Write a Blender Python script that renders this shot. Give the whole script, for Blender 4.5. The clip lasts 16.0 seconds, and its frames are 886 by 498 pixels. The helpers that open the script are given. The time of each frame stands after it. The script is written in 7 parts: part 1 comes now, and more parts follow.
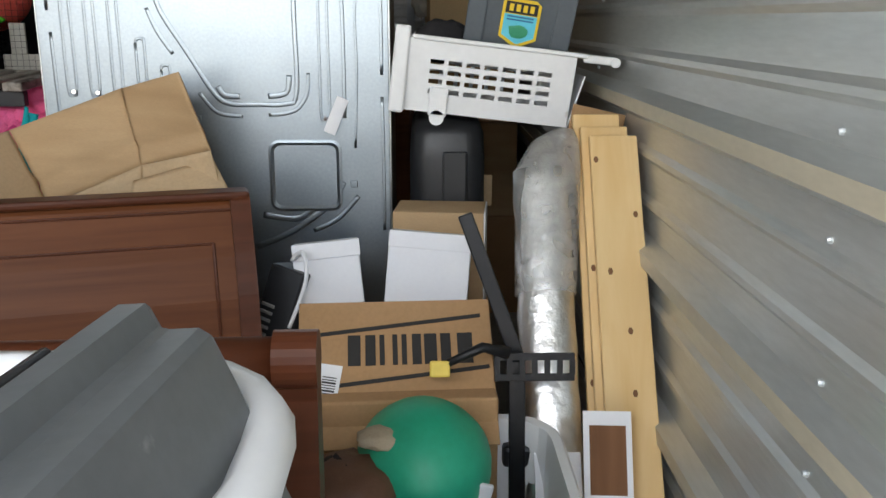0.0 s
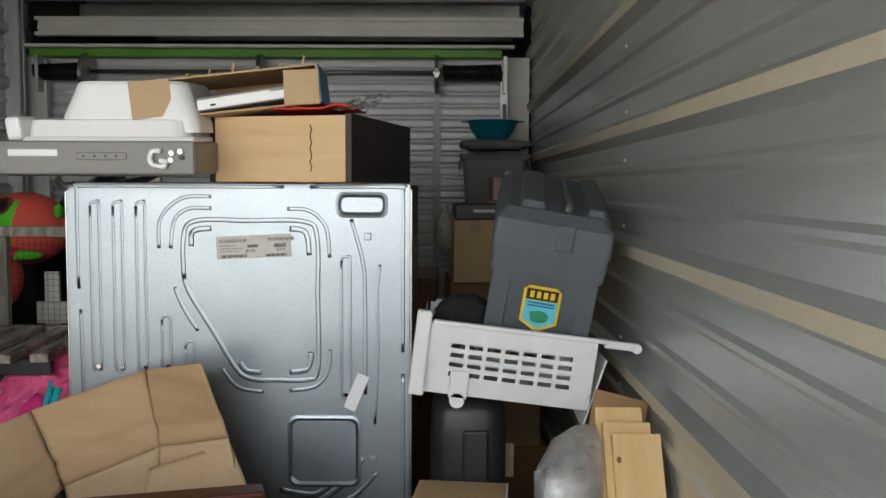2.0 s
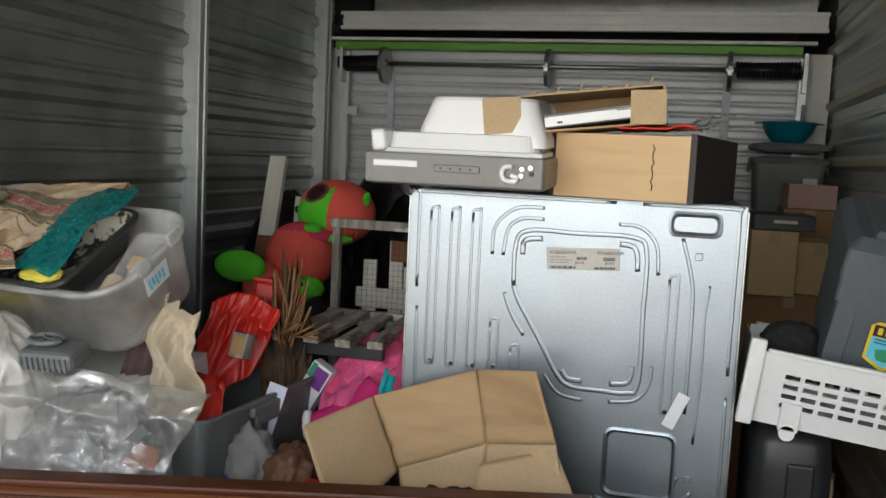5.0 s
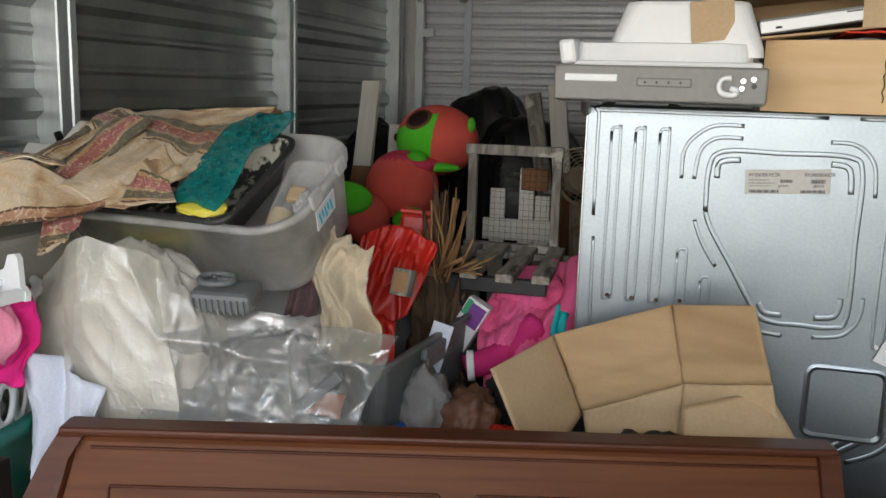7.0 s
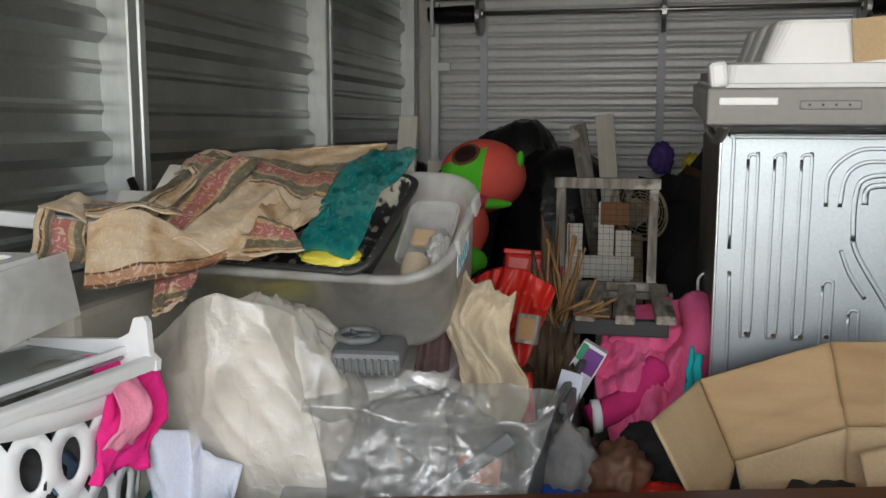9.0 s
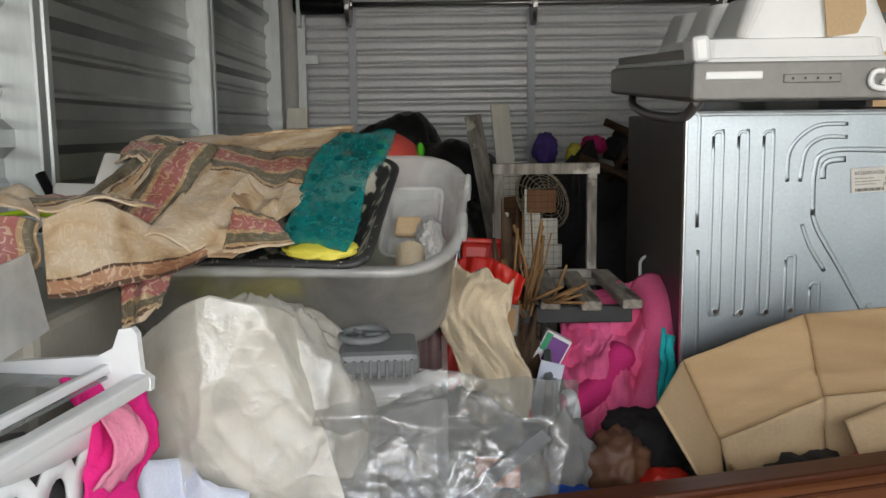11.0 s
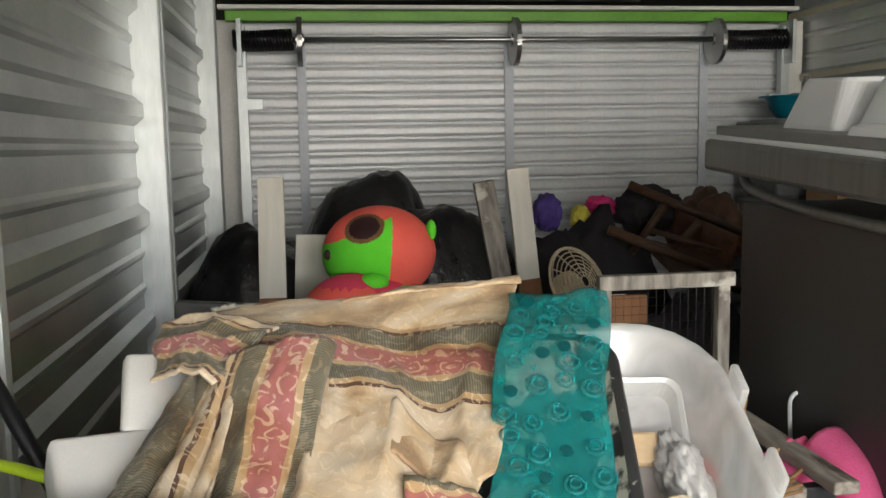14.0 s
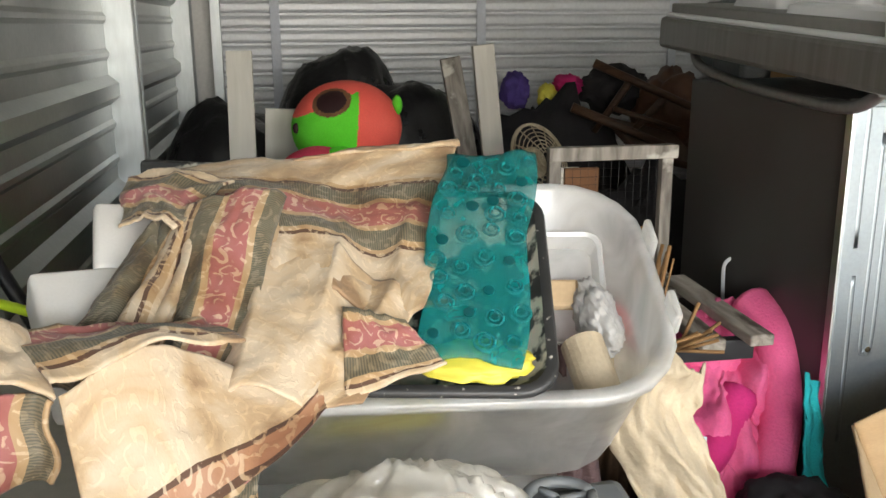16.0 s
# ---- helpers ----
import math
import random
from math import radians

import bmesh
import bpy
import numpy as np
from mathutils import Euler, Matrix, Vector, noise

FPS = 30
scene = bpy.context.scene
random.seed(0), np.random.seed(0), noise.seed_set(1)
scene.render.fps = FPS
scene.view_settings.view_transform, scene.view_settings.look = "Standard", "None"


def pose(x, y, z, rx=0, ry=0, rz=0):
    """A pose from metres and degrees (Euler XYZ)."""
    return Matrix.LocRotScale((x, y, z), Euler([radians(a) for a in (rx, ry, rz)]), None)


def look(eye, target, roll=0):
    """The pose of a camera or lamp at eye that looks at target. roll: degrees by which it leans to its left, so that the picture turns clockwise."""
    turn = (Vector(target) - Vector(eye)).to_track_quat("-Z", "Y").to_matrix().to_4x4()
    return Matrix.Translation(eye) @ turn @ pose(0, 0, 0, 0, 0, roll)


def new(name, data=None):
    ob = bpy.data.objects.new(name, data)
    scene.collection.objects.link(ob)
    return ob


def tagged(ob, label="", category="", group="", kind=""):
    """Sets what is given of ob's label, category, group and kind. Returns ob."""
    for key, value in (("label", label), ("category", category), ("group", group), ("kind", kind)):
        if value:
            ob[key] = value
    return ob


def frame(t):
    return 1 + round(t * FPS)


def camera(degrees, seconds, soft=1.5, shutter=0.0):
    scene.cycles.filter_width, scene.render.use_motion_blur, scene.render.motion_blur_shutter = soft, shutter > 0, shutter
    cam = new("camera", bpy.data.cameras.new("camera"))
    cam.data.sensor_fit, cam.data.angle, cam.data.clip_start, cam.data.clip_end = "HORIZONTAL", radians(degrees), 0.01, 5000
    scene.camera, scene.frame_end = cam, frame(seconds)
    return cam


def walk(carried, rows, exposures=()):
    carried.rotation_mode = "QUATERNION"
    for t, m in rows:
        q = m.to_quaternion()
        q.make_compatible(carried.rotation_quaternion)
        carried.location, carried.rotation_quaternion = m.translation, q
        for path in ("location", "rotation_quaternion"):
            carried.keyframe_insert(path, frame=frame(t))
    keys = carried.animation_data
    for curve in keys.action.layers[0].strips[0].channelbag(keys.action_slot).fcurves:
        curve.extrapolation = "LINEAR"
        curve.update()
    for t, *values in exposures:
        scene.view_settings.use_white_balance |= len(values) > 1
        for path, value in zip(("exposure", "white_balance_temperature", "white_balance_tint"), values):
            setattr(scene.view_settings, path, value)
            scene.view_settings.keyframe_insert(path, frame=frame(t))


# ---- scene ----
cam = camera(53.4, 16.0)
METRES, EYE, TILT, LEAN, TURN = 3.38, 1.43, 0.0, 0.0, -1.4
ROWS = [
    (0.0, 0.0, 0.0, 0.0, -0.0, -14.59, 0.0),
    (0.5, 0.0004, 0.0009, 0.0109, 0.38, -8.92, -0.1),
    (1.0, -0.0003, 0.0001, 0.0216, 0.65, -4.95, -0.27),
    (1.5, 0.0041, 0.0039, 0.0565, 1.12, -3.68, -0.07),
    (2.0, 0.0041, 0.0189, 0.0927, 1.77, -4.11, -0.28),
    (2.5, 0.0104, 0.0139, 0.1143, 3.88, -4.59, -0.12),
    (3.0, 0.0116, 0.014, 0.1188, 4.74, -5.2, -0.23),
    (3.5, 0.0026, 0.0131, 0.1202, 5.32, -4.9, -0.34),
    (4.0, -0.0165, 0.0111, 0.1226, 10.68, -5.03, -1.2),
    (4.5, -0.0433, 0.0034, 0.1234, 13.3, -5.46, -1.73),
    (5.0, -0.0753, -0.0044, 0.1214, 16.86, -5.95, -2.72),
    (5.2, -0.0891, -0.0065, 0.1195, 19.1, -6.27, -2.56),
    (7.3, -0.2465, 0.0207, 0.1035, 17.05, -10.77, -1.4),
    (7.5, -0.262, 0.0221, 0.1027, 16.86, -10.91, -1.17),
    (8.0, -0.2944, 0.0231, 0.1013, 16.01, -11.17, -1.34),
    (8.5, -0.3333, 0.0307, 0.1009, 14.99, -10.64, -1.23),
    (8.7, -0.3485, 0.033, 0.1003, 14.75, -8.47, -0.6),
    (10.8, -0.4665, 0.0557, 0.0845, 3.4, -7.2, 0.1),
    (11.0, -0.4869, 0.0637, 0.0829, 1.52, -7.76, 0.68),
    (11.5, -0.5336, 0.0961, 0.0781, 0.1, -7.8, 1.37),
    (12.0, -0.5748, 0.1421, 0.0929, -1.09, -5.71, 1.5),
    (12.5, -0.6228, 0.1981, 0.0961, -2.98, -5.96, 1.63),
    (13.0, -0.6233, 0.257, 0.1016, -4.89, -6.33, 0.38),
    (13.5, -0.6261, 0.2851, 0.1264, -6.1, -6.4, 0.46),
    (14.0, -0.6356, 0.2969, 0.1411, -6.73, -6.73, 1.06),
    (14.5, -0.6371, 0.2978, 0.1452, -7.01, -7.04, 1.4),
    (15.0, -0.6365, 0.297, 0.1425, -6.74, -13.26, 0.84),
    (15.5, -0.6304, 0.2897, 0.1421, -7.76, -13.95, 0.89),
    (16.0, -0.6236, 0.2593, 0.137, -7.85, -14.32, 0.37),
]
EXPOSURES = [(0.0, 1.62, 6500, 10), (0.5, 1.48, 6600, 10), (1.0, 1.28, 6600, 10), (2.0, 1.3, 6550, 10), (3.5, 1.4, 6550, 10), (5.0, 1.45, 6600, 10), (8.0, 1.38, 6650, 10), (11.5, 1.55, 6650, 10), (12.5, 1.97, 6700, 10), (13.5, 2.33, 6750, 10), (14.0, 2.53, 6800, 10), (14.5, 2.63, 6800, 10), (16.0, 2.56, 6800, 10)]
walk(cam, [(t, pose(0, 0, EYE, TILT, LEAN, TURN) @ pose(METRES * x, METRES * y, METRES * z, 90 + pitch, roll, yaw)) for t, x, y, z, yaw, pitch, roll in ROWS], EXPOSURES)

# ---------------------------------------------------------------- light
world = bpy.data.worlds.new("sky")
scene.world = world
world.use_nodes = True
wn = world.node_tree
sky = wn.nodes.new("ShaderNodeTexSky")
sky.sky_type, sky.sun_disc = "NISHITA", False
sky.sun_elevation, sky.sun_rotation = radians(44), radians(-32)
wn.links.new(sky.outputs[0], wn.nodes["Background"].inputs[0])
wn.nodes["Background"].inputs[1].default_value = 0.15

sun = new("sun", bpy.data.lights.new("sun", "SUN"))
sun.data.energy, sun.data.angle, sun.data.color = 5.0, radians(0.5), (1.0, 0.95, 0.88)
sun.matrix_basis = look((-5.0, 8.0, 9.1), (0, 0, 0))

opening = new("doorway_daylight", bpy.data.lights.new("doorway_daylight", "AREA"))
opening.data.shape, opening.data.size, opening.data.size_y = "RECTANGLE", 2.8, 0.5
opening.data.energy, opening.data.color = 14, (1.0, 0.975, 0.93)
opening.matrix_basis = look((-1.08, -0.62, 2.1), (-1.08, 4.0, 0.9))


# ---------------------------------------------------------------- materials
def nodes_of(name):
    m = bpy.data.materials.new(name)
    m.use_nodes = True
    return m, m.node_tree.nodes, m.node_tree.links, m.node_tree.nodes["Principled BSDF"]


def noise_node(n, l, coord, scale, detail=4.0, stretch=None):
    tex = n.new("ShaderNodeTexNoise")
    tex.inputs["Scale"].default_value, tex.inputs["Detail"].default_value = scale, detail
    if stretch:
        mp = n.new("ShaderNodeMapping")
        mp.inputs["Scale"].default_value = stretch
        l.new(coord, mp.inputs[0])
        coord = mp.outputs[0]
    l.new(coord, tex.inputs["Vector"])
    return tex


def ramp_node(n, l, fac, stops, constant=False):
    r = n.new("ShaderNodeValToRGB")
    if constant:
        r.color_ramp.interpolation = "CONSTANT"
    e = r.color_ramp.elements
    while len(e) < len(stops):
        e.new(0.5)
    for k, (p, c) in enumerate(stops):
        e[k].position, e[k].color = p, (*c, 1) if len(c) == 3 else c
    l.new(fac, r.inputs[0])
    return r


def mix_node(n, l, fac, a, b, mode="MIX"):
    m = n.new("ShaderNodeMix")
    m.data_type, m.blend_type = "RGBA", mode
    for sock, v in ((m.inputs[0], fac), (m.inputs[6], a), (m.inputs[7], b)):
        if isinstance(v, (int, float)):
            sock.default_value = v
        elif isinstance(v, tuple):
            sock.default_value = (*v, 1)
        else:
            l.new(v, sock)
    return m.outputs[2]


def surface(name, c1, c2, rough=0.6, metal=0.0, big=3.0, fine=60.0, bump=0.15, stretch=None, stain=None, rvar=0.12, dist=0.004, grainy=0.35):
    """Two-scale colour variation, uneven gloss and fine relief."""
    m, n, l, b = nodes_of(name)
    co = n.new("ShaderNodeTexCoord").outputs["Object"]
    g = noise_node(n, l, co, big, 5, stretch)
    f = noise_node(n, l, co, fine, 6, stretch)
    base = ramp_node(n, l, g.outputs[0], [(0.32, c1), (0.68, c2)]).outputs[0]
    dim = ramp_node(n, l, f.outputs[0], [(0.3, (0.8, 0.8, 0.8)), (0.7, (1.1, 1.1, 1.1))]).outputs[0]
    col = mix_node(n, l, grainy, base, dim, "MULTIPLY")
    if stain:
        s = noise_node(n, l, co, stain[1], 6)
        mask = ramp_node(n, l, s.outputs[0], [(stain[2], (0, 0, 0)), (stain[2] + 0.07, (1, 1, 1))]).outputs[0]
        col = mix_node(n, l, mask, col, stain[0])
    l.new(col, b.inputs["Base Color"])
    rr = n.new("ShaderNodeMapRange")
    rr.inputs["To Min"].default_value, rr.inputs["To Max"].default_value = max(0.03, rough - rvar), min(1, rough + rvar)
    l.new(g.outputs[0], rr.inputs[0])
    l.new(rr.outputs[0], b.inputs["Roughness"])
    b.inputs["Metallic"].default_value = metal
    bp = n.new("ShaderNodeBump")
    bp.inputs["Strength"].default_value, bp.inputs["Distance"].default_value = bump, dist
    l.new(f.outputs[0], bp.inputs["Height"])
    l.new(bp.outputs[0], b.inputs["Normal"])
    return m


def dented(m, scale=4.0, strength=0.25, dist=0.012):
    """Adds broad shallow dents under the fine relief of a surface() material."""
    n, l = m.node_tree.nodes, m.node_tree.links
    tex = noise_node(n, l, n.new("ShaderNodeTexCoord").outputs["Object"], scale, 2)
    low = n.new("ShaderNodeBump")
    low.inputs["Strength"].default_value, low.inputs["Distance"].default_value = strength, dist
    l.new(tex.outputs[0], low.inputs["Height"])
    l.new(low.outputs[0], n["Bump"].inputs["Normal"])
    return m


def see_through(name, col, clear, rough=0.25, wrinkle=8.0, bump=0.4, glow=0.4, dist=0.01, gloss=0.5, shine=0.0):
    """Thin plastic film or wall: part of the light passes straight, the rest meets a glossy surface or is scattered through."""
    m, n, l, b = nodes_of(name)
    b.inputs["Base Color"].default_value, b.inputs["Roughness"].default_value = (*col, 1), rough
    b.inputs["Specular IOR Level"].default_value = gloss
    co = n.new("ShaderNodeTexCoord").outputs["Object"]
    w = noise_node(n, l, co, wrinkle, 7)
    w.inputs["Distortion"].default_value = 0.8
    fine = noise_node(n, l, co, wrinkle * 3.1, 5)
    ridge = ramp_node(n, l, fine.outputs[0], [(0.42, (0, 0, 0)), (0.5, (1, 1, 1)), (0.58, (0, 0, 0))]).outputs[0]
    height = mix_node(n, l, 0.12, w.outputs[0], ridge)
    bp = n.new("ShaderNodeBump")
    bp.inputs["Strength"].default_value, bp.inputs["Distance"].default_value = bump, dist
    l.new(height, bp.inputs["Height"])
    l.new(bp.outputs[0], b.inputs["Normal"])
    tl = n.new("ShaderNodeBsdfTranslucent")
    tl.inputs[0].default_value = (*col, 1)
    half = n.new("ShaderNodeMixShader")
    half.inputs[0].default_value = glow
    l.new(b.outputs[0], half.inputs[1])
    l.new(tl.outputs[0], half.inputs[2])
    tr = n.new("ShaderNodeBsdfTransparent")
    mx = n.new("ShaderNodeMixShader")
    f = n.new("ShaderNodeMapRange")
    f.inputs["From Min"].default_value, f.inputs["From Max"].default_value = 0.3, 0.7
    f.inputs["To Min"].default_value, f.inputs["To Max"].default_value = max(0, clear - 0.15), min(1, clear + 0.15)
    l.new(w.outputs[0], f.inputs[0])
    l.new(f.outputs[0], mx.inputs[0])
    l.new(half.outputs[0], mx.inputs[1])
    l.new(tr.outputs[0], mx.inputs[2])
    if shine:
        gl = n.new("ShaderNodeBsdfGlossy")
        gl.inputs["Roughness"].default_value = rough
        l.new(bp.outputs[0], gl.inputs["Normal"])
        coat = n.new("ShaderNodeMixShader")
        coat.inputs[0].default_value = shine
        l.new(mx.outputs[0], coat.inputs[1])
        l.new(gl.outputs[0], coat.inputs[2])
        mx = coat
    l.new(mx.outputs[0], n["Material Output"].inputs[0])
    return m


def wood(name, c1, c2, rough=0.5, grain=(2, 30, 30), bump=0.2, worn=None):
    m, n, l, b = nodes_of(name)
    co = n.new("ShaderNodeTexCoord").outputs["Object"]
    g = noise_node(n, l, co, 2.5, 8, grain)
    g.inputs["Distortion"].default_value = 0.6
    col = ramp_node(n, l, g.outputs[0], [(0.3, c1), (0.7, c2)]).outputs[0]
    if worn:
        s = noise_node(n, l, co, worn[1], 6, worn[3])
        mask = ramp_node(n, l, s.outputs[0], [(worn[2], (0, 0, 0)), (worn[2] + 0.06, (1, 1, 1))]).outputs[0]
        col = mix_node(n, l, mask, col, worn[0])
    l.new(col, b.inputs["Base Color"])
    b.inputs["Roughness"].default_value = rough
    b.inputs["Specular IOR Level"].default_value = 0.25
    bp = n.new("ShaderNodeBump")
    bp.inputs["Strength"].default_value, bp.inputs["Distance"].default_value = bump, 0.003
    l.new(g.outputs[0], bp.inputs["Height"])
    l.new(bp.outputs[0], b.inputs["Normal"])
    return m


def brocade(name, stops, period, repeat=False):
    """Woven curtain fabric: bands across the sheet, ribbed olive, scrollwork on rose, damask on cream, brown stains."""
    m, n, l, b = nodes_of(name)
    uv = n.new("ShaderNodeUVMap").outputs[0]
    sep = n.new("ShaderNodeSeparateXYZ")
    l.new(uv, sep.inputs[0])
    waver = noise_node(n, l, uv, 7, 3)
    shift = n.new("ShaderNodeMath")
    shift.operation, shift.inputs[1].default_value, shift.inputs[2].default_value = "MULTIPLY_ADD", 0.012, -0.006
    l.new(waver.outputs[0], shift.inputs[0])
    place = n.new("ShaderNodeMath")
    l.new(sep.outputs[1], place.inputs[0])
    l.new(shift.outputs[0], place.inputs[1])
    div = n.new("ShaderNodeMath")
    div.operation, div.inputs[1].default_value = "DIVIDE", period
    l.new(place.outputs[0], div.inputs[0])
    again = n.new("ShaderNodeMath")
    again.operation = "FRACT" if repeat else "ABSOLUTE"
    l.new(div.outputs[0], again.inputs[0])
    band = ramp_node(n, l, again.outputs[0], stops, True).outputs[0]
    ribbed = ramp_node(n, l, again.outputs[0], [(p, (1, 1, 1) if c == OLIVE else (0, 0, 0)) for p, c in stops], True).outputs[0]
    # curls: rings round scattered centres, bent by noise
    warp = noise_node(n, l, uv, 26, 2)
    bent = mix_node(n, l, 0.035, uv, warp.outputs[1])
    curl = n.new("ShaderNodeTexVoronoi")
    curl.inputs["Scale"].default_value = 42
    l.new(bent, curl.inputs["Vector"])
    wave = n.new("ShaderNodeMath")
    wave.operation, wave.inputs[1].default_value = "MULTIPLY", 17.0
    l.new(curl.outputs["Distance"], wave.inputs[0])
    sine = n.new("ShaderNodeMath")
    sine.operation = "SINE"
    l.new(wave.outputs[0], sine.inputs[0])
    line = ramp_node(n, l, sine.outputs[0], [(0.35, (0, 0, 0)), (0.6, (1, 1, 1))]).outputs[0]
    gaps = noise_node(n, l, uv, 75, 3)
    gm = ramp_node(n, l, gaps.outputs[0], [(0.45, (0, 0, 0)), (0.52, (1, 1, 1))]).outputs[0]
    scroll = mix_node(n, l, 1.0, line, gm, "MULTIPLY")
    light = mix_node(n, l, 0.7, band, (0.7, 0.57, 0.41))
    pale = n.new("ShaderNodeMath")
    pale.operation, pale.inputs[1].default_value = "MULTIPLY", 0.8
    l.new(scroll, pale.inputs[0])
    col = mix_node(n, l, pale.outputs[0], band, light)
    # fine cross ribs on the olive bands
    rib = n.new("ShaderNodeTexWave")
    rib.inputs["Scale"].default_value = 95
    l.new(uv, rib.inputs[0])
    ribs = mix_node(n, l, rib.outputs[0], OLIVE, (0.22, 0.19, 0.13))
    rm = n.new("ShaderNodeMath")
    rm.operation, rm.inputs[1].default_value = "MULTIPLY", 0.75
    l.new(ribbed, rm.inputs[0])
    col = mix_node(n, l, rm.outputs[0], col, ribs)
    dirt = noise_node(n, l, uv, 8, 7)
    dirt.inputs["Distortion"].default_value = 1.2
    dm = ramp_node(n, l, dirt.outputs[0], [(0.4, (1, 1, 1)), (0.52, (0.8, 0.68, 0.52)), (0.64, (0.42, 0.28, 0.16))]).outputs[0]
    col = mix_node(n, l, 0.85, col, dm, "MULTIPLY")
    l.new(col, b.inputs["Base Color"])
    b.inputs["Roughness"].default_value = 0.58
    b.inputs["Sheen Weight"].default_value = 0.15
    weave = noise_node(n, l, uv, 260, 2)
    hm = mix_node(n, l, 0.6, scroll, weave.outputs[0])
    crush = noise_node(n, l, uv, 24, 5)
    hm = mix_node(n, l, 0.5, hm, crush.outputs[0])
    bp = n.new("ShaderNodeBump")
    bp.inputs["Strength"].default_value, bp.inputs["Distance"].default_value = 0.35, 0.004
    l.new(hm, bp.inputs["Height"])
    l.new(bp.outputs[0], b.inputs["Normal"])
    return m


GOLD, OLIVE, ROSE, CREAM, BROWN = (0.43, 0.3, 0.17), (0.085, 0.08, 0.055), (0.36, 0.125, 0.12), (0.56, 0.455, 0.33), (0.1, 0.05, 0.03)
GALV = surface("galvanised_steel", (0.46, 0.5, 0.5), (0.62, 0.65, 0.65), 0.3, 1.0, 6, 45, 0.06, rvar=0.08)
# left wall steel: base colour darkened to offset the strong doorway light
WALL = dented(surface("darkened_galvalume_wall", (0.28, 0.295, 0.288), (0.42, 0.435, 0.422), 0.34, 0.7, 3, 70, 0.06, rvar=0.1), 3.0, 0.3, 0.01)
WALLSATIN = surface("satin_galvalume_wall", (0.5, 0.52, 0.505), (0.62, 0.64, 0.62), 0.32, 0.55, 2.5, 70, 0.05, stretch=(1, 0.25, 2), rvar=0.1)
TANRIB = surface("tan_rib", (0.5, 0.455, 0.345), (0.62, 0.57, 0.44), 0.6, 0.1, 3, 70, 0.05, stretch=(1, 0.3, 1))
POST = surface("zinc_post", (0.44, 0.475, 0.48), (0.6, 0.635, 0.64), 0.38, 0.5, 9, 80, 0.05, stretch=(1, 1, 0.2))
ROOF = surface("roof_steel", (0.4, 0.41, 0.4), (0.55, 0.56, 0.54), 0.4, 1.0, 4, 40, 0.08)
BACKPLATE = dented(surface("fridge_back_zinc", (0.3, 0.345, 0.38), (0.36, 0.405, 0.44), 0.4, 1.0, 3.5, 120, 0.03, rvar=0.05, stain=((0.29, 0.335, 0.37), 7, 0.68)))
DOORPAINT = surface("roll_door_paint", (0.6, 0.62, 0.64), (0.68, 0.7, 0.72), 0.38, 0.1, 4, 60, 0.05)
STRAP = surface("door_strap", (0.56, 0.6, 0.66), (0.62, 0.66, 0.72), 0.6, 0.0)
BEAM = surface("painted_beam", (0.56, 0.57, 0.54), (0.66, 0.67, 0.63), 0.5, 0.3)
WHITEBEAM = surface("pale_header", (0.6, 0.6, 0.57), (0.72, 0.72, 0.69), 0.5)
GREEN = surface("green_trim", (0.1, 0.3, 0.02), (0.15, 0.4, 0.04), 0.45)
BLACKMETAL = surface("black_metal", (0.012, 0.012, 0.013), (0.03, 0.03, 0.032), 0.4, 0.6)
AXLE = surface("axle_steel", (0.3, 0.3, 0.3), (0.42, 0.42, 0.42), 0.35, 1.0)
CONCRETE = surface("concrete", (0.4, 0.38, 0.345), (0.52, 0.495, 0.455), 0.9, 0, 2, 40, 0.4)
FORECOURT = surface("tan_concrete", (0.46, 0.405, 0.325), (0.55, 0.495, 0.405), 0.9, 0, 0.8, 30, 0.3)
STUCCO = surface("pale_stucco", (0.6, 0.585, 0.55), (0.68, 0.665, 0.63), 0.85, 0, 1, 50, 0.3)
DARKSIDE = surface("fridge_side", (0.046, 0.043, 0.041), (0.06, 0.057, 0.054), 0.42, 0.0, 6, 300, 0.05)
SLATE = surface("slate_steel", (0.21, 0.205, 0.195), (0.27, 0.265, 0.255), 0.36, 0.6, 2, 200, 0.04, stretch=(1, 30, 1))
GREYTRIM = surface("grey_trim", (0.2, 0.2, 0.19), (0.26, 0.255, 0.245), 0.45)
WHITE = surface("white_plastic", (0.8, 0.815, 0.83), (0.87, 0.885, 0.895), 0.35, 0, 4, 60, 0.03, grainy=0.08)
WHITEDIRTY = surface("scuffed_white_plastic", (0.76, 0.77, 0.775), (0.85, 0.86, 0.865), 0.4, 0, 5, 60, 0.04, stain=((0.5, 0.46, 0.4), 7, 0.72), grainy=0.12)
PAPER = surface("paper", (0.8, 0.81, 0.84), (0.86, 0.87, 0.89), 0.75, 0, 5, 90, 0.05, grainy=0.08)
CARD = surface("cardboard", (0.44, 0.29, 0.15), (0.52, 0.36, 0.2), 0.85, 0, 3, 120, 0.1, stretch=(1, 1, 6))
CARDIN = surface("cardboard_pale", (0.5, 0.36, 0.21), (0.57, 0.42, 0.26), 0.85, 0, 3, 120, 0.1)
CARDLIGHT = surface("cardboard_light", (0.6, 0.42, 0.22), (0.68, 0.49, 0.27), 0.8, 0, 3, 120, 0.1)
CARDDARK = surface("cardboard_brown", (0.38, 0.22, 0.1), (0.46, 0.28, 0.14), 0.85, 0, 3, 120, 0.1)
MAPLE = wood("pale_veneer", (0.62, 0.42, 0.22), (0.72, 0.52, 0.3), 0.5, (1, 1, 8), 0.05)
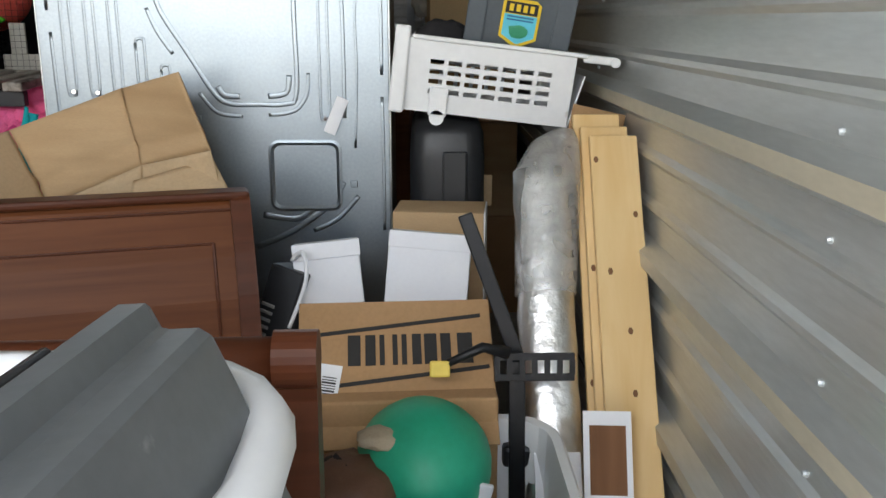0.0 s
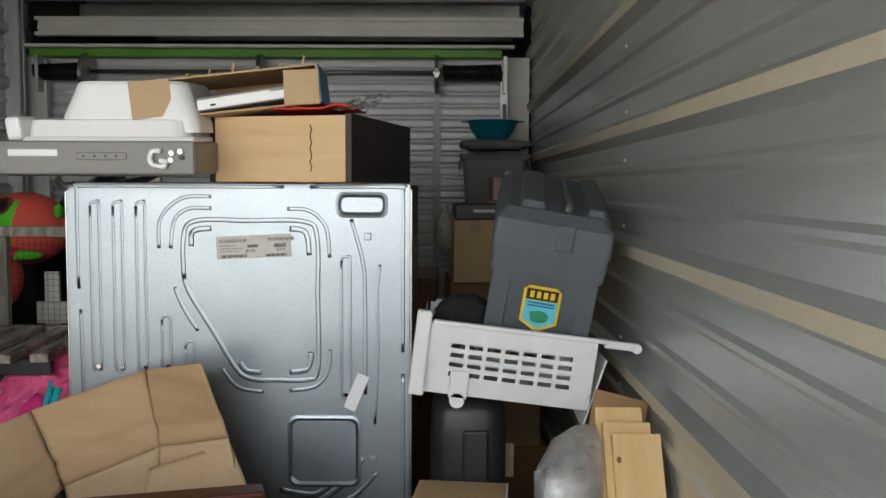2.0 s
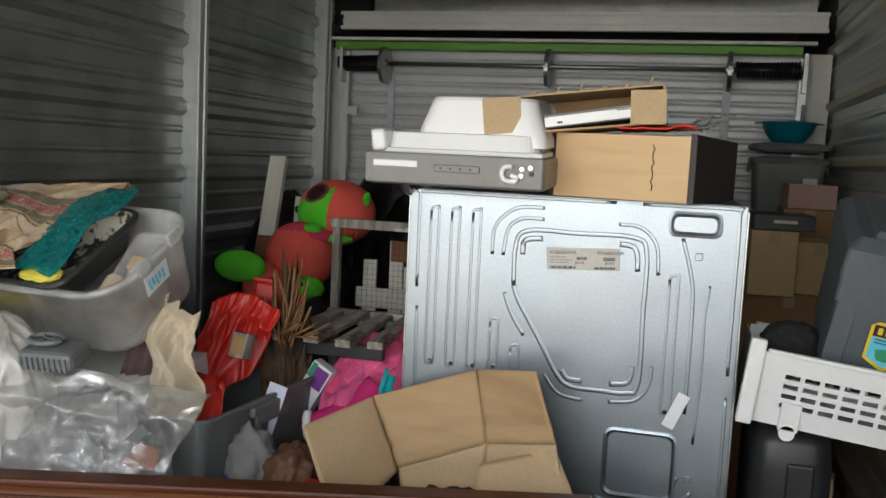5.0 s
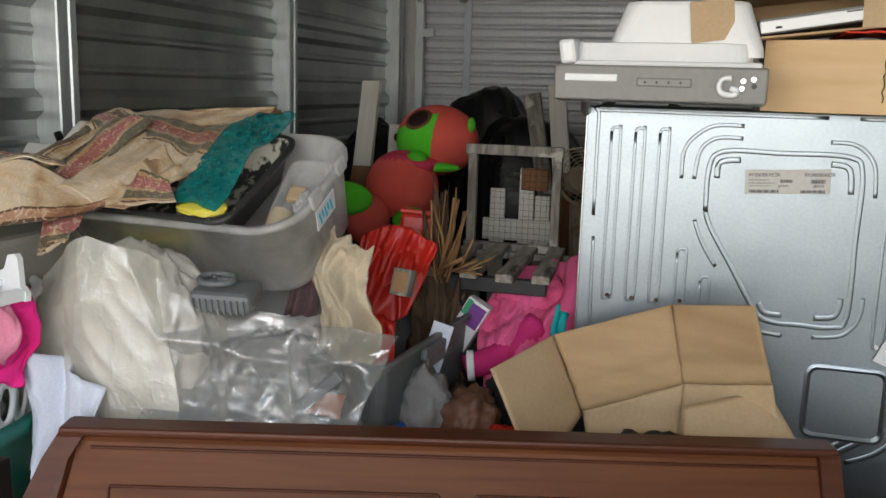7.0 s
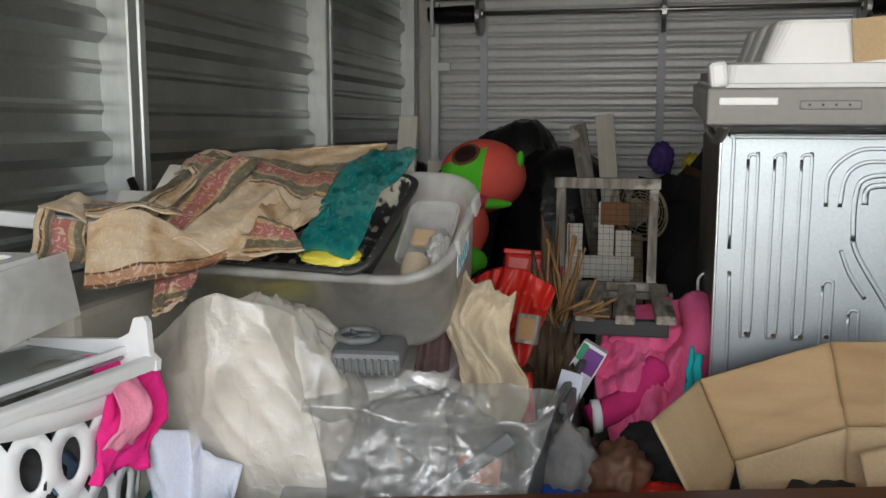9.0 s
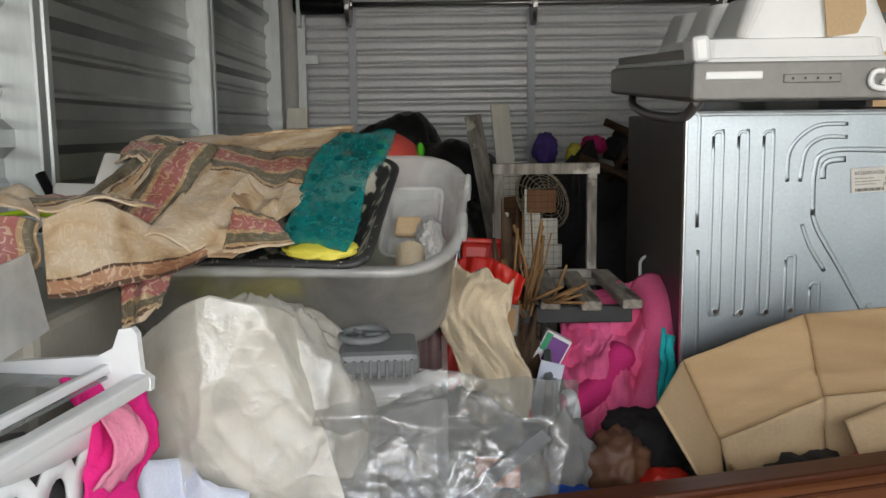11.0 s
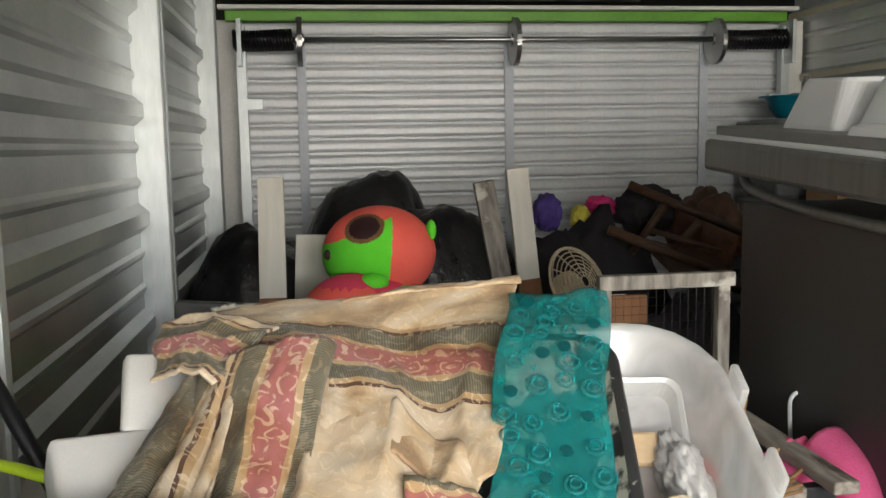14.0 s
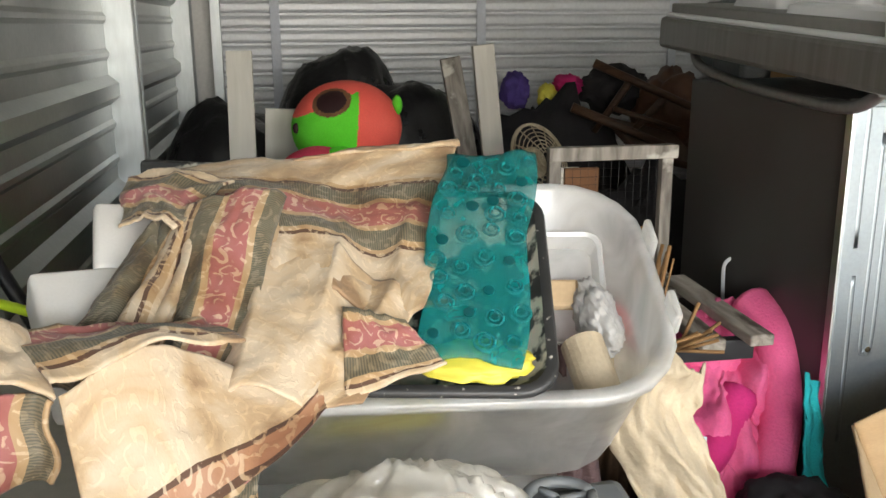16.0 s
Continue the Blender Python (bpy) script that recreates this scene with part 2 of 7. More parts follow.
ESPRESSO = wood("dark_laminate", (0.022, 0.016, 0.015), (0.035, 0.026, 0.024), 0.4)
CHERRY = wood("cherry_veneer", (0.115, 0.036, 0.011), (0.165, 0.055, 0.018), 0.5, (1, 18, 18), 0.05)
CHERRYDARK = wood("cherry_edge", (0.075, 0.022, 0.009), (0.11, 0.033, 0.014), 0.4, (1, 18, 18), 0.05)
PINE = wood("pine", (0.72, 0.47, 0.2), (0.82, 0.6, 0.31), 0.55, (8, 8, 0.8), 0.1, worn=((0.3, 0.15, 0.06), 9, 0.72, (1, 1, 0.5)))
WEATHERED = wood("weathered_wood", (0.13, 0.115, 0.1), (0.36, 0.335, 0.295), 0.9, (14, 14, 3), 0.5, worn=((0.5, 0.48, 0.43), 9, 0.58, (1, 1, 1)))
PALEWORN = wood("pale_worn_wood", (0.2, 0.175, 0.15), (0.46, 0.42, 0.36), 0.85, (14, 3, 14), 0.5, worn=((0.1, 0.08, 0.065), 8, 0.6, (1, 0.4, 1)))
WHITEWOOD = wood("peeling_white_wood", (0.55, 0.53, 0.47), (0.68, 0.66, 0.6), 0.8, (8, 8, 1), 0.3, worn=((0.24, 0.19, 0.14), 7, 0.66, (1, 1, 0.6)))
REDWOOD = wood("brown_stained_wood", (0.16, 0.075, 0.035), (0.24, 0.12, 0.06), 0.8, (8, 8, 1), 0.3)
DARKWOOD = wood("dark_chair_wood", (0.045, 0.024, 0.015), (0.09, 0.05, 0.03), 0.45)
TOOLGREY = surface("slate_plastic", (0.085, 0.1, 0.115), (0.11, 0.127, 0.142), 0.5, 0, 4, 90, 0.08, rvar=0.08)
TOTEGREY = surface("grey_plastic", (0.12, 0.13, 0.13), (0.17, 0.18, 0.18), 0.5, 0, 4, 60, 0.08)
SHELLGREY = surface("case_grey", (0.125, 0.135, 0.14), (0.165, 0.175, 0.18), 0.45, 0, 3, 60, 0.06, stain=((0.28, 0.29, 0.285), 14, 0.72))
BLACKPLASTIC = surface("black_plastic", (0.014, 0.015, 0.017), (0.024, 0.025, 0.027), 0.42, 0, 5, 90, 0.1)
BLACKBAG = surface("black_bag", (0.008, 0.008, 0.009), (0.014, 0.014, 0.015), 0.3, 0, 9, 30, 0.5, dist=0.01)
RUBBER = surface("dark_cloth", (0.015, 0.014, 0.016), (0.03, 0.028, 0.03), 0.9, 0, 8, 60, 0.4)
FOIL = surface("foil", (0.84, 0.84, 0.84), (0.93, 0.93, 0.92), 0.36, 1.0, 12, 45, 0.6, dist=0.006)
TEALMAT = see_through("teal_vinyl", (0.008, 0.31, 0.31), 0.46, 0.12, 30, 0.35)
TEALRING = see_through("teal_cup", (0.02, 0.33, 0.34), 0.45, 0.08, 30, 0.2)
TUBPLASTIC = see_through("frosted_plastic", (0.93, 0.94, 0.93), 0.45, 0.18, 9, 0.1, 0.55, 0.01, 0.5, 0.05)
MILKYBAG = see_through("milky_film", (0.92, 0.895, 0.82), 0.48, 0.2, 6, 0.45, 0.5, 0.02, 0.5, 0.07)
CLEARBAG = see_through("clear_film", (0.55, 0.57, 0.57), 0.8, 0.09, 6, 0.5, 0.35, 0.02, 0.5, 0.1)
CLINGWRAP = see_through("cling_wrap", (0.75, 0.75, 0.73), 0.6, 0.12, 16, 1.0)
GLASS = see_through("shelf_glass", (0.5, 0.55, 0.54), 0.6, 0.08, 2, 0.05)
BLUEBOWL = surface("blue_enamel", (0.0, 0.13, 0.19), (0.0, 0.17, 0.24), 0.35)
PINKCARD = surface("pink_card", (0.5, 0.32, 0.3), (0.56, 0.38, 0.35), 0.8)
PINK = surface("pink_fleece", (0.74, 0.1, 0.26), (0.84, 0.16, 0.34), 0.95, 0, 9, 160, 0.5)
HOTPINK = surface("hot_pink_cloth", (0.75, 0.01, 0.2), (0.85, 0.02, 0.27), 0.85, 0, 9, 160, 0.4)
PALEPINK = surface("pale_pink_cloth", (0.8, 0.25, 0.38), (0.85, 0.32, 0.45), 0.85, 0, 9, 160, 0.4)
MAGENTA = surface("magenta_cloth", (0.55, 0.015, 0.14), (0.65, 0.03, 0.2), 0.85, 0, 9, 160, 0.4)
TEALCLOTH = surface("teal_cloth", (0.0, 0.28, 0.3), (0.0, 0.36, 0.38), 0.85, 0, 9, 160, 0.4)
BLUECLOTH = surface("blue_cloth", (0.01, 0.06, 0.4), (0.02, 0.1, 0.5), 0.85, 0, 9, 160, 0.4)
PURPLE = surface("purple_cloth", (0.07, 0.045, 0.22), (0.1, 0.06, 0.3), 0.9, 0, 9, 160, 0.4)
YELLOW = surface("yellow_plastic", (0.62, 0.54, 0.05), (0.7, 0.62, 0.09), 0.5)
LIME = surface("lime_plastic", (0.42, 0.6, 0.01), (0.5, 0.68, 0.03), 0.5)
ORANGE = surface("orange_plastic", (0.75, 0.16, 0.02), (0.8, 0.2, 0.03), 0.5)
REDPLASTIC = surface("red_plastic", (0.5, 0.015, 0.01), (0.62, 0.03, 0.015), 0.45)
DENIM = surface("denim", (0.1, 0.17, 0.28), (0.16, 0.25, 0.38), 0.9, 0, 9, 160, 0.4)
WHITECLOTH = surface("white_cloth", (0.7, 0.68, 0.64), (0.78, 0.76, 0.73), 0.9, 0, 7, 240, 0.12, grainy=0.12)
BLUEWHITE = surface("pale_blue_cloth", (0.55, 0.6, 0.72), (0.66, 0.7, 0.8), 0.9, 0, 7, 160, 0.4)
CANVAS = surface("cream_canvas", (0.42, 0.345, 0.24), (0.55, 0.465, 0.34), 0.9, 0, 6, 160, 0.4, stain=((0.34, 0.25, 0.15), 6, 0.64))
BROWNCLOTH = surface("brown_leather", (0.1, 0.045, 0.025), (0.16, 0.075, 0.04), 0.55, 0, 8, 60, 0.4)
GREYCLOTH = surface("grey_cloth", (0.17, 0.165, 0.165), (0.24, 0.235, 0.23), 0.9, 0, 8, 160, 0.4)
KNIT = surface("brown_knit", (0.1, 0.06, 0.06), (0.16, 0.1, 0.1), 0.95, 0, 8, 90, 0.8, stretch=(1, 1, 6))
GREENPLASTIC = surface("green_plastic", (0.005, 0.12, 0.09), (0.01, 0.16, 0.12), 0.4)
MINT = surface("mint_plastic", (0.015, 0.36, 0.2), (0.025, 0.42, 0.25), 0.42, 0, 4, 60, 0.04)
PLUSHRED = surface("coral_plush", (0.98, 0.13, 0.095), (1.0, 0.16, 0.12), 1.0, 0, 9, 220, 0.6)
PLUSHGREEN = surface("green_plush", (0.11, 0.72, 0.03), (0.15, 0.8, 0.05), 1.0, 0, 9, 220, 0.6)
PLUSHROSE = surface("rose_plush", (0.8, 0.05, 0.12), (0.86, 0.08, 0.16), 1.0, 0, 9, 220, 0.6)
PLUSHDARK = surface("black_plush", (0.02, 0.005, 0.006), (0.035, 0.01, 0.01), 0.6)
TWIG = wood("dry_cane", (0.16, 0.085, 0.035), (0.28, 0.16, 0.07), 0.8, (10, 10, 1), 0.3)
DEBRIS = surface("dry_leaves", (0.06, 0.035, 0.02), (0.13, 0.08, 0.045), 0.95, 0, 12, 90, 0.6)
SPLATTER = surface("splattered_paint", (0.02, 0.02, 0.02), (0.04, 0.04, 0.04), 0.5, 0, 5, 60, 0.1, stain=((0.66, 0.62, 0.52), 26, 0.48))
SPECKLED = surface("paint_specks", (0.018, 0.018, 0.018), (0.032, 0.032, 0.032), 0.38, 0, 5, 60, 0.08, stain=((0.6, 0.57, 0.5), 95, 0.66))
INK = surface("black_ink", (0.015, 0.014, 0.013), (0.03, 0.028, 0.026), 0.7)
GREYINK = surface("grey_ink", (0.2, 0.2, 0.2), (0.26, 0.26, 0.26), 0.7)
LABEL = surface("label_paper", (0.62, 0.6, 0.56), (0.68, 0.66, 0.62), 0.7)
TAG = surface("yellow_tag", (0.72, 0.52, 0.08), (0.8, 0.6, 0.12), 0.5)
BADGEYELLOW = surface("badge_yellow", (0.8, 0.55, 0.02), (0.85, 0.6, 0.04), 0.5)
BADGEBLUE = surface("badge_blue", (0.1, 0.55, 0.7), (0.14, 0.6, 0.75), 0.5)
BADGEGREEN = surface("badge_green", (0.02, 0.25, 0.12), (0.04, 0.3, 0.15), 0.5)
PRINTBLUE = surface("print_blue", (0.02, 0.1, 0.3), (0.05, 0.25, 0.4), 0.4, 0, 20, 60, 0.02)
PRINTPURPLE = surface("print_purple", (0.16, 0.03, 0.24), (0.2, 0.05, 0.3), 0.5)
GREENPRINT = surface("print_green", (0.02, 0.3, 0.12), (0.03, 0.36, 0.16), 0.5)
REDPAPER = surface("red_paper", (0.6, 0.03, 0.015), (0.68, 0.05, 0.02), 0.6)
PALEGREY = surface("pale_grey_cloth", (0.42, 0.41, 0.4), (0.5, 0.49, 0.47), 1.0, 0, 7, 160, 0.12)
BLUETAPE = surface("blue_tape", (0.16, 0.24, 0.45), (0.22, 0.31, 0.52), 0.6)
BEIGE = surface("dusty_beige_plastic", (0.36, 0.34, 0.29), (0.46, 0.435, 0.38), 0.5, 0, 3, 60, 0.08)
# near-black colour standing in for the shade of the space above the door
DARKVOID = surface("unlit_space_dark", (0.03, 0.033, 0.033), (0.05, 0.053, 0.052), 0.6, 0.3, 3, 60, 0.1)
RUST = surface("rusty_enamel", (0.5, 0.44, 0.3), (0.62, 0.57, 0.44), 0.5, 0, 5, 60, 0.1, stain=((0.25, 0.13, 0.05), 8, 0.58))
CHROME = surface("chrome", (0.75, 0.75, 0.76), (0.82, 0.82, 0.83), 0.12, 1.0, rvar=0.04)

BANDED = brocade("brocade_banded", [(0.0, CREAM), (0.36, BROWN), (0.38, GOLD), (0.41, OLIVE), (0.51, GOLD), (0.54, ROSE), (0.68, GOLD), (0.71, OLIVE), (0.82, BROWN), (0.84, GOLD), (0.87, CREAM)], 0.29)
STRIPED = brocade("brocade_striped", [(0.0, CREAM), (0.05, BROWN), (0.08, GOLD), (0.12, OLIVE), (0.30, GOLD), (0.36, ROSE), (0.64, GOLD), (0.70, OLIVE), (0.88, GOLD), (0.92, BROWN), (0.95, CREAM)], 0.128, True)
EDGED = brocade("brocade_edged", [(0.0, BROWN), (0.03, OLIVE), (0.36, GOLD), (0.44, CREAM), (0.52, BROWN), (0.56, GOLD), (0.62, CREAM)], 0.115)
HEMMED = brocade("brocade_hemmed", [(0.0, BROWN), (0.03, (0.42, 0.235, 0.15)), (0.115, BROWN), (0.135, CREAM)], 0.22)
SHORTBAND = brocade("brocade_short_band", [(0.0, CREAM), (0.15, BROWN), (0.2, GOLD), (0.26, OLIVE), (0.52, GOLD), (0.58, ROSE), (0.95, GOLD)], 0.095)
PLAINCREAM = brocade("brocade_cream", [(0.0, CREAM), (0.5, CREAM)], 0.3)


# ---------------------------------------------------------------- building helpers
def mesh_of(name, bm, mats, smooth=False):
    bmesh.ops.recalc_face_normals(bm, faces=bm.faces)
    me = bpy.data.meshes.new(name)
    bm.to_mesh(me)
    bm.free()
    for m in mats if isinstance(mats, (list, tuple)) else [mats]:
        me.materials.append(m)
    if smooth:
        me.shade_smooth()
    return me


def part(name, bm, mat, parent=None, label="", smooth=False, m=None):
    ob = new(name, mesh_of(name, bm, mat, smooth))
    if parent is not None:
        ob.parent = parent
    if m is not None:
        ob.matrix_basis = m
    return tagged(ob, label)


def thing(name, label, category, m=None, group="", kind=""):
    ob = new(name)
    ob.empty_display_size = 0.1
    if m is not None:
        ob.matrix_basis = m
    return tagged(ob, label, category, group, kind)


def structure(name, bm, mat, label, category="", smooth=False):
    return tagged(part(name, bm, mat, None, label, smooth), label, category or name.split("_")[0], "", "structure")


def bx(bm, c, s, bev=0.0, m=None, seg=2):
    """A box of size s about c, with rounded edges where bev is given."""
    made = bmesh.ops.create_cube(bm, size=1.0)["verts"]
    bmesh.ops.scale(bm, vec=s, verts=made)
    bmesh.ops.translate(bm, vec=c, verts=made)
    if bev:
        es = list({e for v in made for e in v.link_edges})
        made = list({v for f in bmesh.ops.bevel(bm, geom=es, offset=bev, segments=seg, profile=0.5, affect="EDGES")["faces"] for v in f.verts} | {v for v in made if v.is_valid})
    if m is not None:
        bmesh.ops.transform(bm, matrix=m, verts=made)
    return bm


def box(c, s, bev=0.0, m=None, seg=2):
    return bx(bmesh.new(), c, s, bev, m, seg)


def smooth_path(pts, n=6):
    pts = [Vector(p) for p in pts]
    out = []
    for i in range(len(pts) - 1):
        p0, p1, p2, p3 = pts[max(i - 1, 0)], pts[i], pts[i + 1], pts[min(i + 2, len(pts) - 1)]
        for k in range(n):
            t = k / n
            out.append(0.5 * (2 * p1 + (p2 - p0) * t + (2 * p0 - 5 * p1 + 4 * p2 - p3) * t * t + (3 * p1 - p0 - 3 * p2 + p3) * t ** 3))
    return out + [pts[-1]]


def tube(bm, pts, r, seg=8, taper=None, flat=1.0):
    pts = [Vector(p) for p in pts]
    rings = []
    side = Vector((0.31, 0.17, 0.93))
    for i, p in enumerate(pts):
        d = (pts[min(i + 1, len(pts) - 1)] - pts[max(i - 1, 0)]).normalized()
        a = d.cross(side)
        if a.length < 1e-3:
            a = d.cross(Vector((1, 0, 0)))
        a.normalize()
        b = d.cross(a)
        rr = r * (1 + (taper - 1) * i / (len(pts) - 1)) if taper is not None else r
        rings.append([bm.verts.new(p + rr * (math.cos(k * 2 * math.pi / seg) * a + flat * math.sin(k * 2 * math.pi / seg) * b)) for k in range(seg)])
    for r0, r1 in zip(rings, rings[1:]):
        for k in range(seg):
            bm.faces.new((r0[k], r0[(k + 1) % seg], r1[(k + 1) % seg], r1[k]))
    bm.faces.new(rings[0])
    bm.faces.new(rings[-1])
    return bm


def rounded(w, d, r, z, n=5, cx=0.0, cy=0.0):
    """A ring of points round a rectangle with rounded corners."""
    out = []
    for sx, sy, a0 in ((1, 1, 0), (-1, 1, 90), (-1, -1, 180), (1, -1, 270)):
        for k in range(n + 1):
            a = radians(a0 + 90 * k / n)
            out.append(Vector((cx + sx * (w / 2 - r) + r * math.cos(a), cy + sy * (d / 2 - r) + r * math.sin(a), z)))
    return out


def loft(bm, rings, cap0=True, cap1=True):
    vs = [[bm.verts.new(p) for p in ring] for ring in rings]
    n = len(vs[0])
    for a, b in zip(vs, vs[1:]):
        for k in range(n):
            bm.faces.new((a[k], a[(k + 1) % n], b[(k + 1) % n], b[k]))
    if cap0:
        bm.faces.new(vs[0])
    if cap1:
        bm.faces.new(vs[-1])
    return bm


def bin_bm(w, d, h, r=0.05, taper=0.86, t=0.006, lip=0.018):
    """An open plastic container with walls, a rolled lip and a floor inside."""
    b = taper
    return loft(bmesh.new(), [
        rounded(w * b - 0.03, d * b - 0.03, r * 0.7, 0.0), rounded(w * b, d * b, r, 0.018), rounded(w, d, r, h - lip),
        rounded(w + lip * 1.4, d + lip * 1.4, r + lip * 0.6, h - lip * 0.9), rounded(w + lip * 1.6, d + lip * 1.6, r + lip * 0.7, h - lip * 0.3), rounded(w + lip, d + lip, r + lip * 0.4, h),
        rounded(w - 2 * t, d - 2 * t, r, h - 0.003), rounded(w * b - 2 * t, d * b - 2 * t, r, 0.018 + t)])


def sheet(corners, nu, nv, fold, seed=0.0, thick=0.0):
    """A cloth-like sheet between four corners (near-left, near-right, far-right, far-left), shaped by fold(u, v) -> (dx, dy, dz); UVs in metres."""
    a, b, c, d = (Vector(p) for p in corners)
    lu, lv = ((b - a).length + (c - d).length) / 2, ((d - a).length + (c - b).length) / 2
    bm = bmesh.new()
    uvl = bm.loops.layers.uv.new("UVMap")
    grid, uvs = [], {}
    for j in range(nv + 1):
        row = []
        for i in range(nu + 1):
            u, v = i / nu, j / nv
            p = a * (1 - u) * (1 - v) + b * u * (1 - v) + c * u * v + d * (1 - u) * v
            w = bm.verts.new(p + Vector(fold(u, v)))
            uvs[w] = (u * lu, v * lv)
            row.append(w)
        grid.append(row)
    for j in range(nv):
        for i in range(nu):
            f = bm.faces.new((grid[j][i], grid[j][i + 1], grid[j + 1][i + 1], grid[j + 1][i]))
            for lp in f.loops:
                lp[uvl].uv = uvs[lp.vert]
    return bm


def cloth(name, bm, mat, parent=None, label="", thick=0.004):
    ob = part(name, bm, mat, parent, label, True)
    sol = ob.modifiers.new("thickness", "SOLIDIFY")
    sol.thickness, sol.offset = thick, 0
    return ob


def wrinkle(x, y, z, f, amp, seed):
    return amp * noise.fractal(Vector((x * f + seed, y * f - seed, z * f + 2 * seed)), 0.9, 2.1, 4)


def blob(c, r, seed=0.0, amp=0.12, freq=2.2, sub=4, crease=0.0, floor=None):
    """A soft, creased mass: a sphere pushed about by folds."""
    bm = bmesh.new()
    vs = bmesh.ops.create_icosphere(bm, subdivisions=sub, radius=1.0)["verts"]
    for v in vs:
        n = v.co.normalized()
        k = 1 + amp * noise.fractal(n * freq + Vector((seed, -seed, seed * 0.5)), 0.8, 2.2, 4)
        if crease:
            k -= crease * (1 - abs(noise.noise(n * freq * 1.8 + Vector((seed, seed, -seed))))) ** 6
        v.co = Vector((c[0] + r[0] * n.x * k, c[1] + r[1] * n.y * k, c[2] + r[2] * n.z * k))
        if floor is not None and v.co.z < floor:
            v.co.z = floor
    return bm


def film_bag(r, seed, lean=(0, 0), pinch=0.25, sub=6, rise=0.0, floor=None, crisp=1.0):
    """A thin plastic bag gathered to a peak: soft bulges, pleats running to the peak and sharp crinkles."""
    bm = bmesh.new()
    for v in bmesh.ops.create_icosphere(bm, subdivisions=sub, radius=1.0)["verts"]:
        n = v.co.normalized()
        a = math.atan2(n.y, n.x)
        k = (abs(n.x) ** 2.5 + abs(n.y) ** 2.5 + abs(n.z) ** 2.5) ** (-1 / 2.5)
        k += 0.1 * noise.noise(n * 1.4 + Vector((seed, -seed, seed)))
        f = max(0.0, min(1.0, (n.z - 0.1) / 0.9))
        pleat = 1 - abs(noise.noise(Vector((3.2 * math.cos(a) + seed, 3.2 * math.sin(a), n.z * 0.7 + seed))))
        facet = 1 - abs(noise.noise(n * 3.3 + Vector((seed, seed, 2 * seed))))
        tiny = 1 - abs(noise.noise(n * 8.0 + Vector((-seed, seed, 0))))
        k += crisp * ((0.02 + 0.03 * f) * (pleat ** 4 - 0.4) + 0.06 * (facet ** 3 - 0.4) + 0.018 * tiny ** 4)
        s = 1 - pinch * f ** 1.1
        v.co = Vector((r[0] * n.x * k * s + lean[0] * f, r[1] * n.y * k * s + lean[1] * f, r[2] * (n.z * k + rise * f * f)))
        if floor is not None and v.co.z < floor:
            v.co.z = floor
    return bm


def text_mesh(words, size, mat, parent, m, name="lettering"):
    cu = bpy.data.curves.new(name, "FONT")
    cu.body, cu.size, cu.extrude = words, size, 0.0003
    ob = bpy.data.objects.new(name, cu)
    scene.collection.objects.link(ob)
    me = bpy.data.meshes.new_from_object(ob.evaluated_get(bpy.context.evaluated_depsgraph_get()))
    bpy.data.objects.remove(ob)
    me.materials.clear()
    me.materials.append(mat)
    out = new(name, me)
    out.parent, out.matrix_basis = parent, m
    return out


# ---------------------------------------------------------------- the unit
LEFT, RIGHT, REAR, FRONT, TOP = -2.67, 0.525, 5.62, -0.45, 3.05


def ribbed(length, z0, z1, ribs, proud_back=0.004):
    """A steel sheet in the y-z plane whose trapezoid ribs stand out along +x; ribs: (centre, proud, flat, slope), upward."""
    prof = [(0.0, z0)]
    for z, p, flat, slope in ribs:
        if z - flat / 2 - slope > z0 and z + flat / 2 + slope < z1:
            prof += [(0.0, z - flat / 2 - slope), (p, z - flat / 2), (p, z + flat / 2), (0.0, z + flat / 2 + slope)]
    prof.append((0.0, z1))
    bm = bmesh.new()
    a = [[bm.verts.new((x, y, zz)) for x, zz in prof] for y in (0, length)]
    b = [[bm.verts.new((x - proud_back, y, zz)) for x, zz in prof] for y in (0, length)]
    for i in range(len(prof) - 1):
        bm.faces.new((a[0][i], a[1][i], a[1][i + 1], a[0][i + 1]))
        bm.faces.new((b[0][i], b[0][i + 1], b[1][i + 1], b[1][i]))
        for s in (0, 1):
            bm.faces.new((a[s][i], a[s][i + 1], b[s][i + 1], b[s][i]))
    return bm


def panel_ribs(first, pitch, count, flat, slope, proud=0.026):
    """One tall rib each pitch and two low stiffening ribs between, as on wall panels."""
    out = []
    for k in range(count):
        out.append((first + k * pitch, proud, flat, slope))
        for q in (1, 2):
            out.append((first + (k + q / 3) * pitch, 0.009, 0.012, 0.012))
    return out


structure("floor", box((-1.08, 2.6, -0.06), (3.6, 6.4, 0.12)), CONCRETE, "bare concrete floor of the storage unit")
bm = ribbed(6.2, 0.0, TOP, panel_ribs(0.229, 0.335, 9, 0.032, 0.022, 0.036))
# the flat outer faces of the tall ribs take the tan material
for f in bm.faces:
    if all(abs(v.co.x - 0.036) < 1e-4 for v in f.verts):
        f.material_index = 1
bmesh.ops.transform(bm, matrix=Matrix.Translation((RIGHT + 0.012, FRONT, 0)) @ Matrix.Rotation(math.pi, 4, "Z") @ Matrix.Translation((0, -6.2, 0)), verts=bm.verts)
wall_right = structure("wall_right", bm, [WALLSATIN, TANRIB], "grey galvanised corrugated steel wall with screws", "wall")
# same steel panels as the right wall, shaded down in the base colour
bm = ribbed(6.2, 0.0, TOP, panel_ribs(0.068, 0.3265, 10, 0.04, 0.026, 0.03))
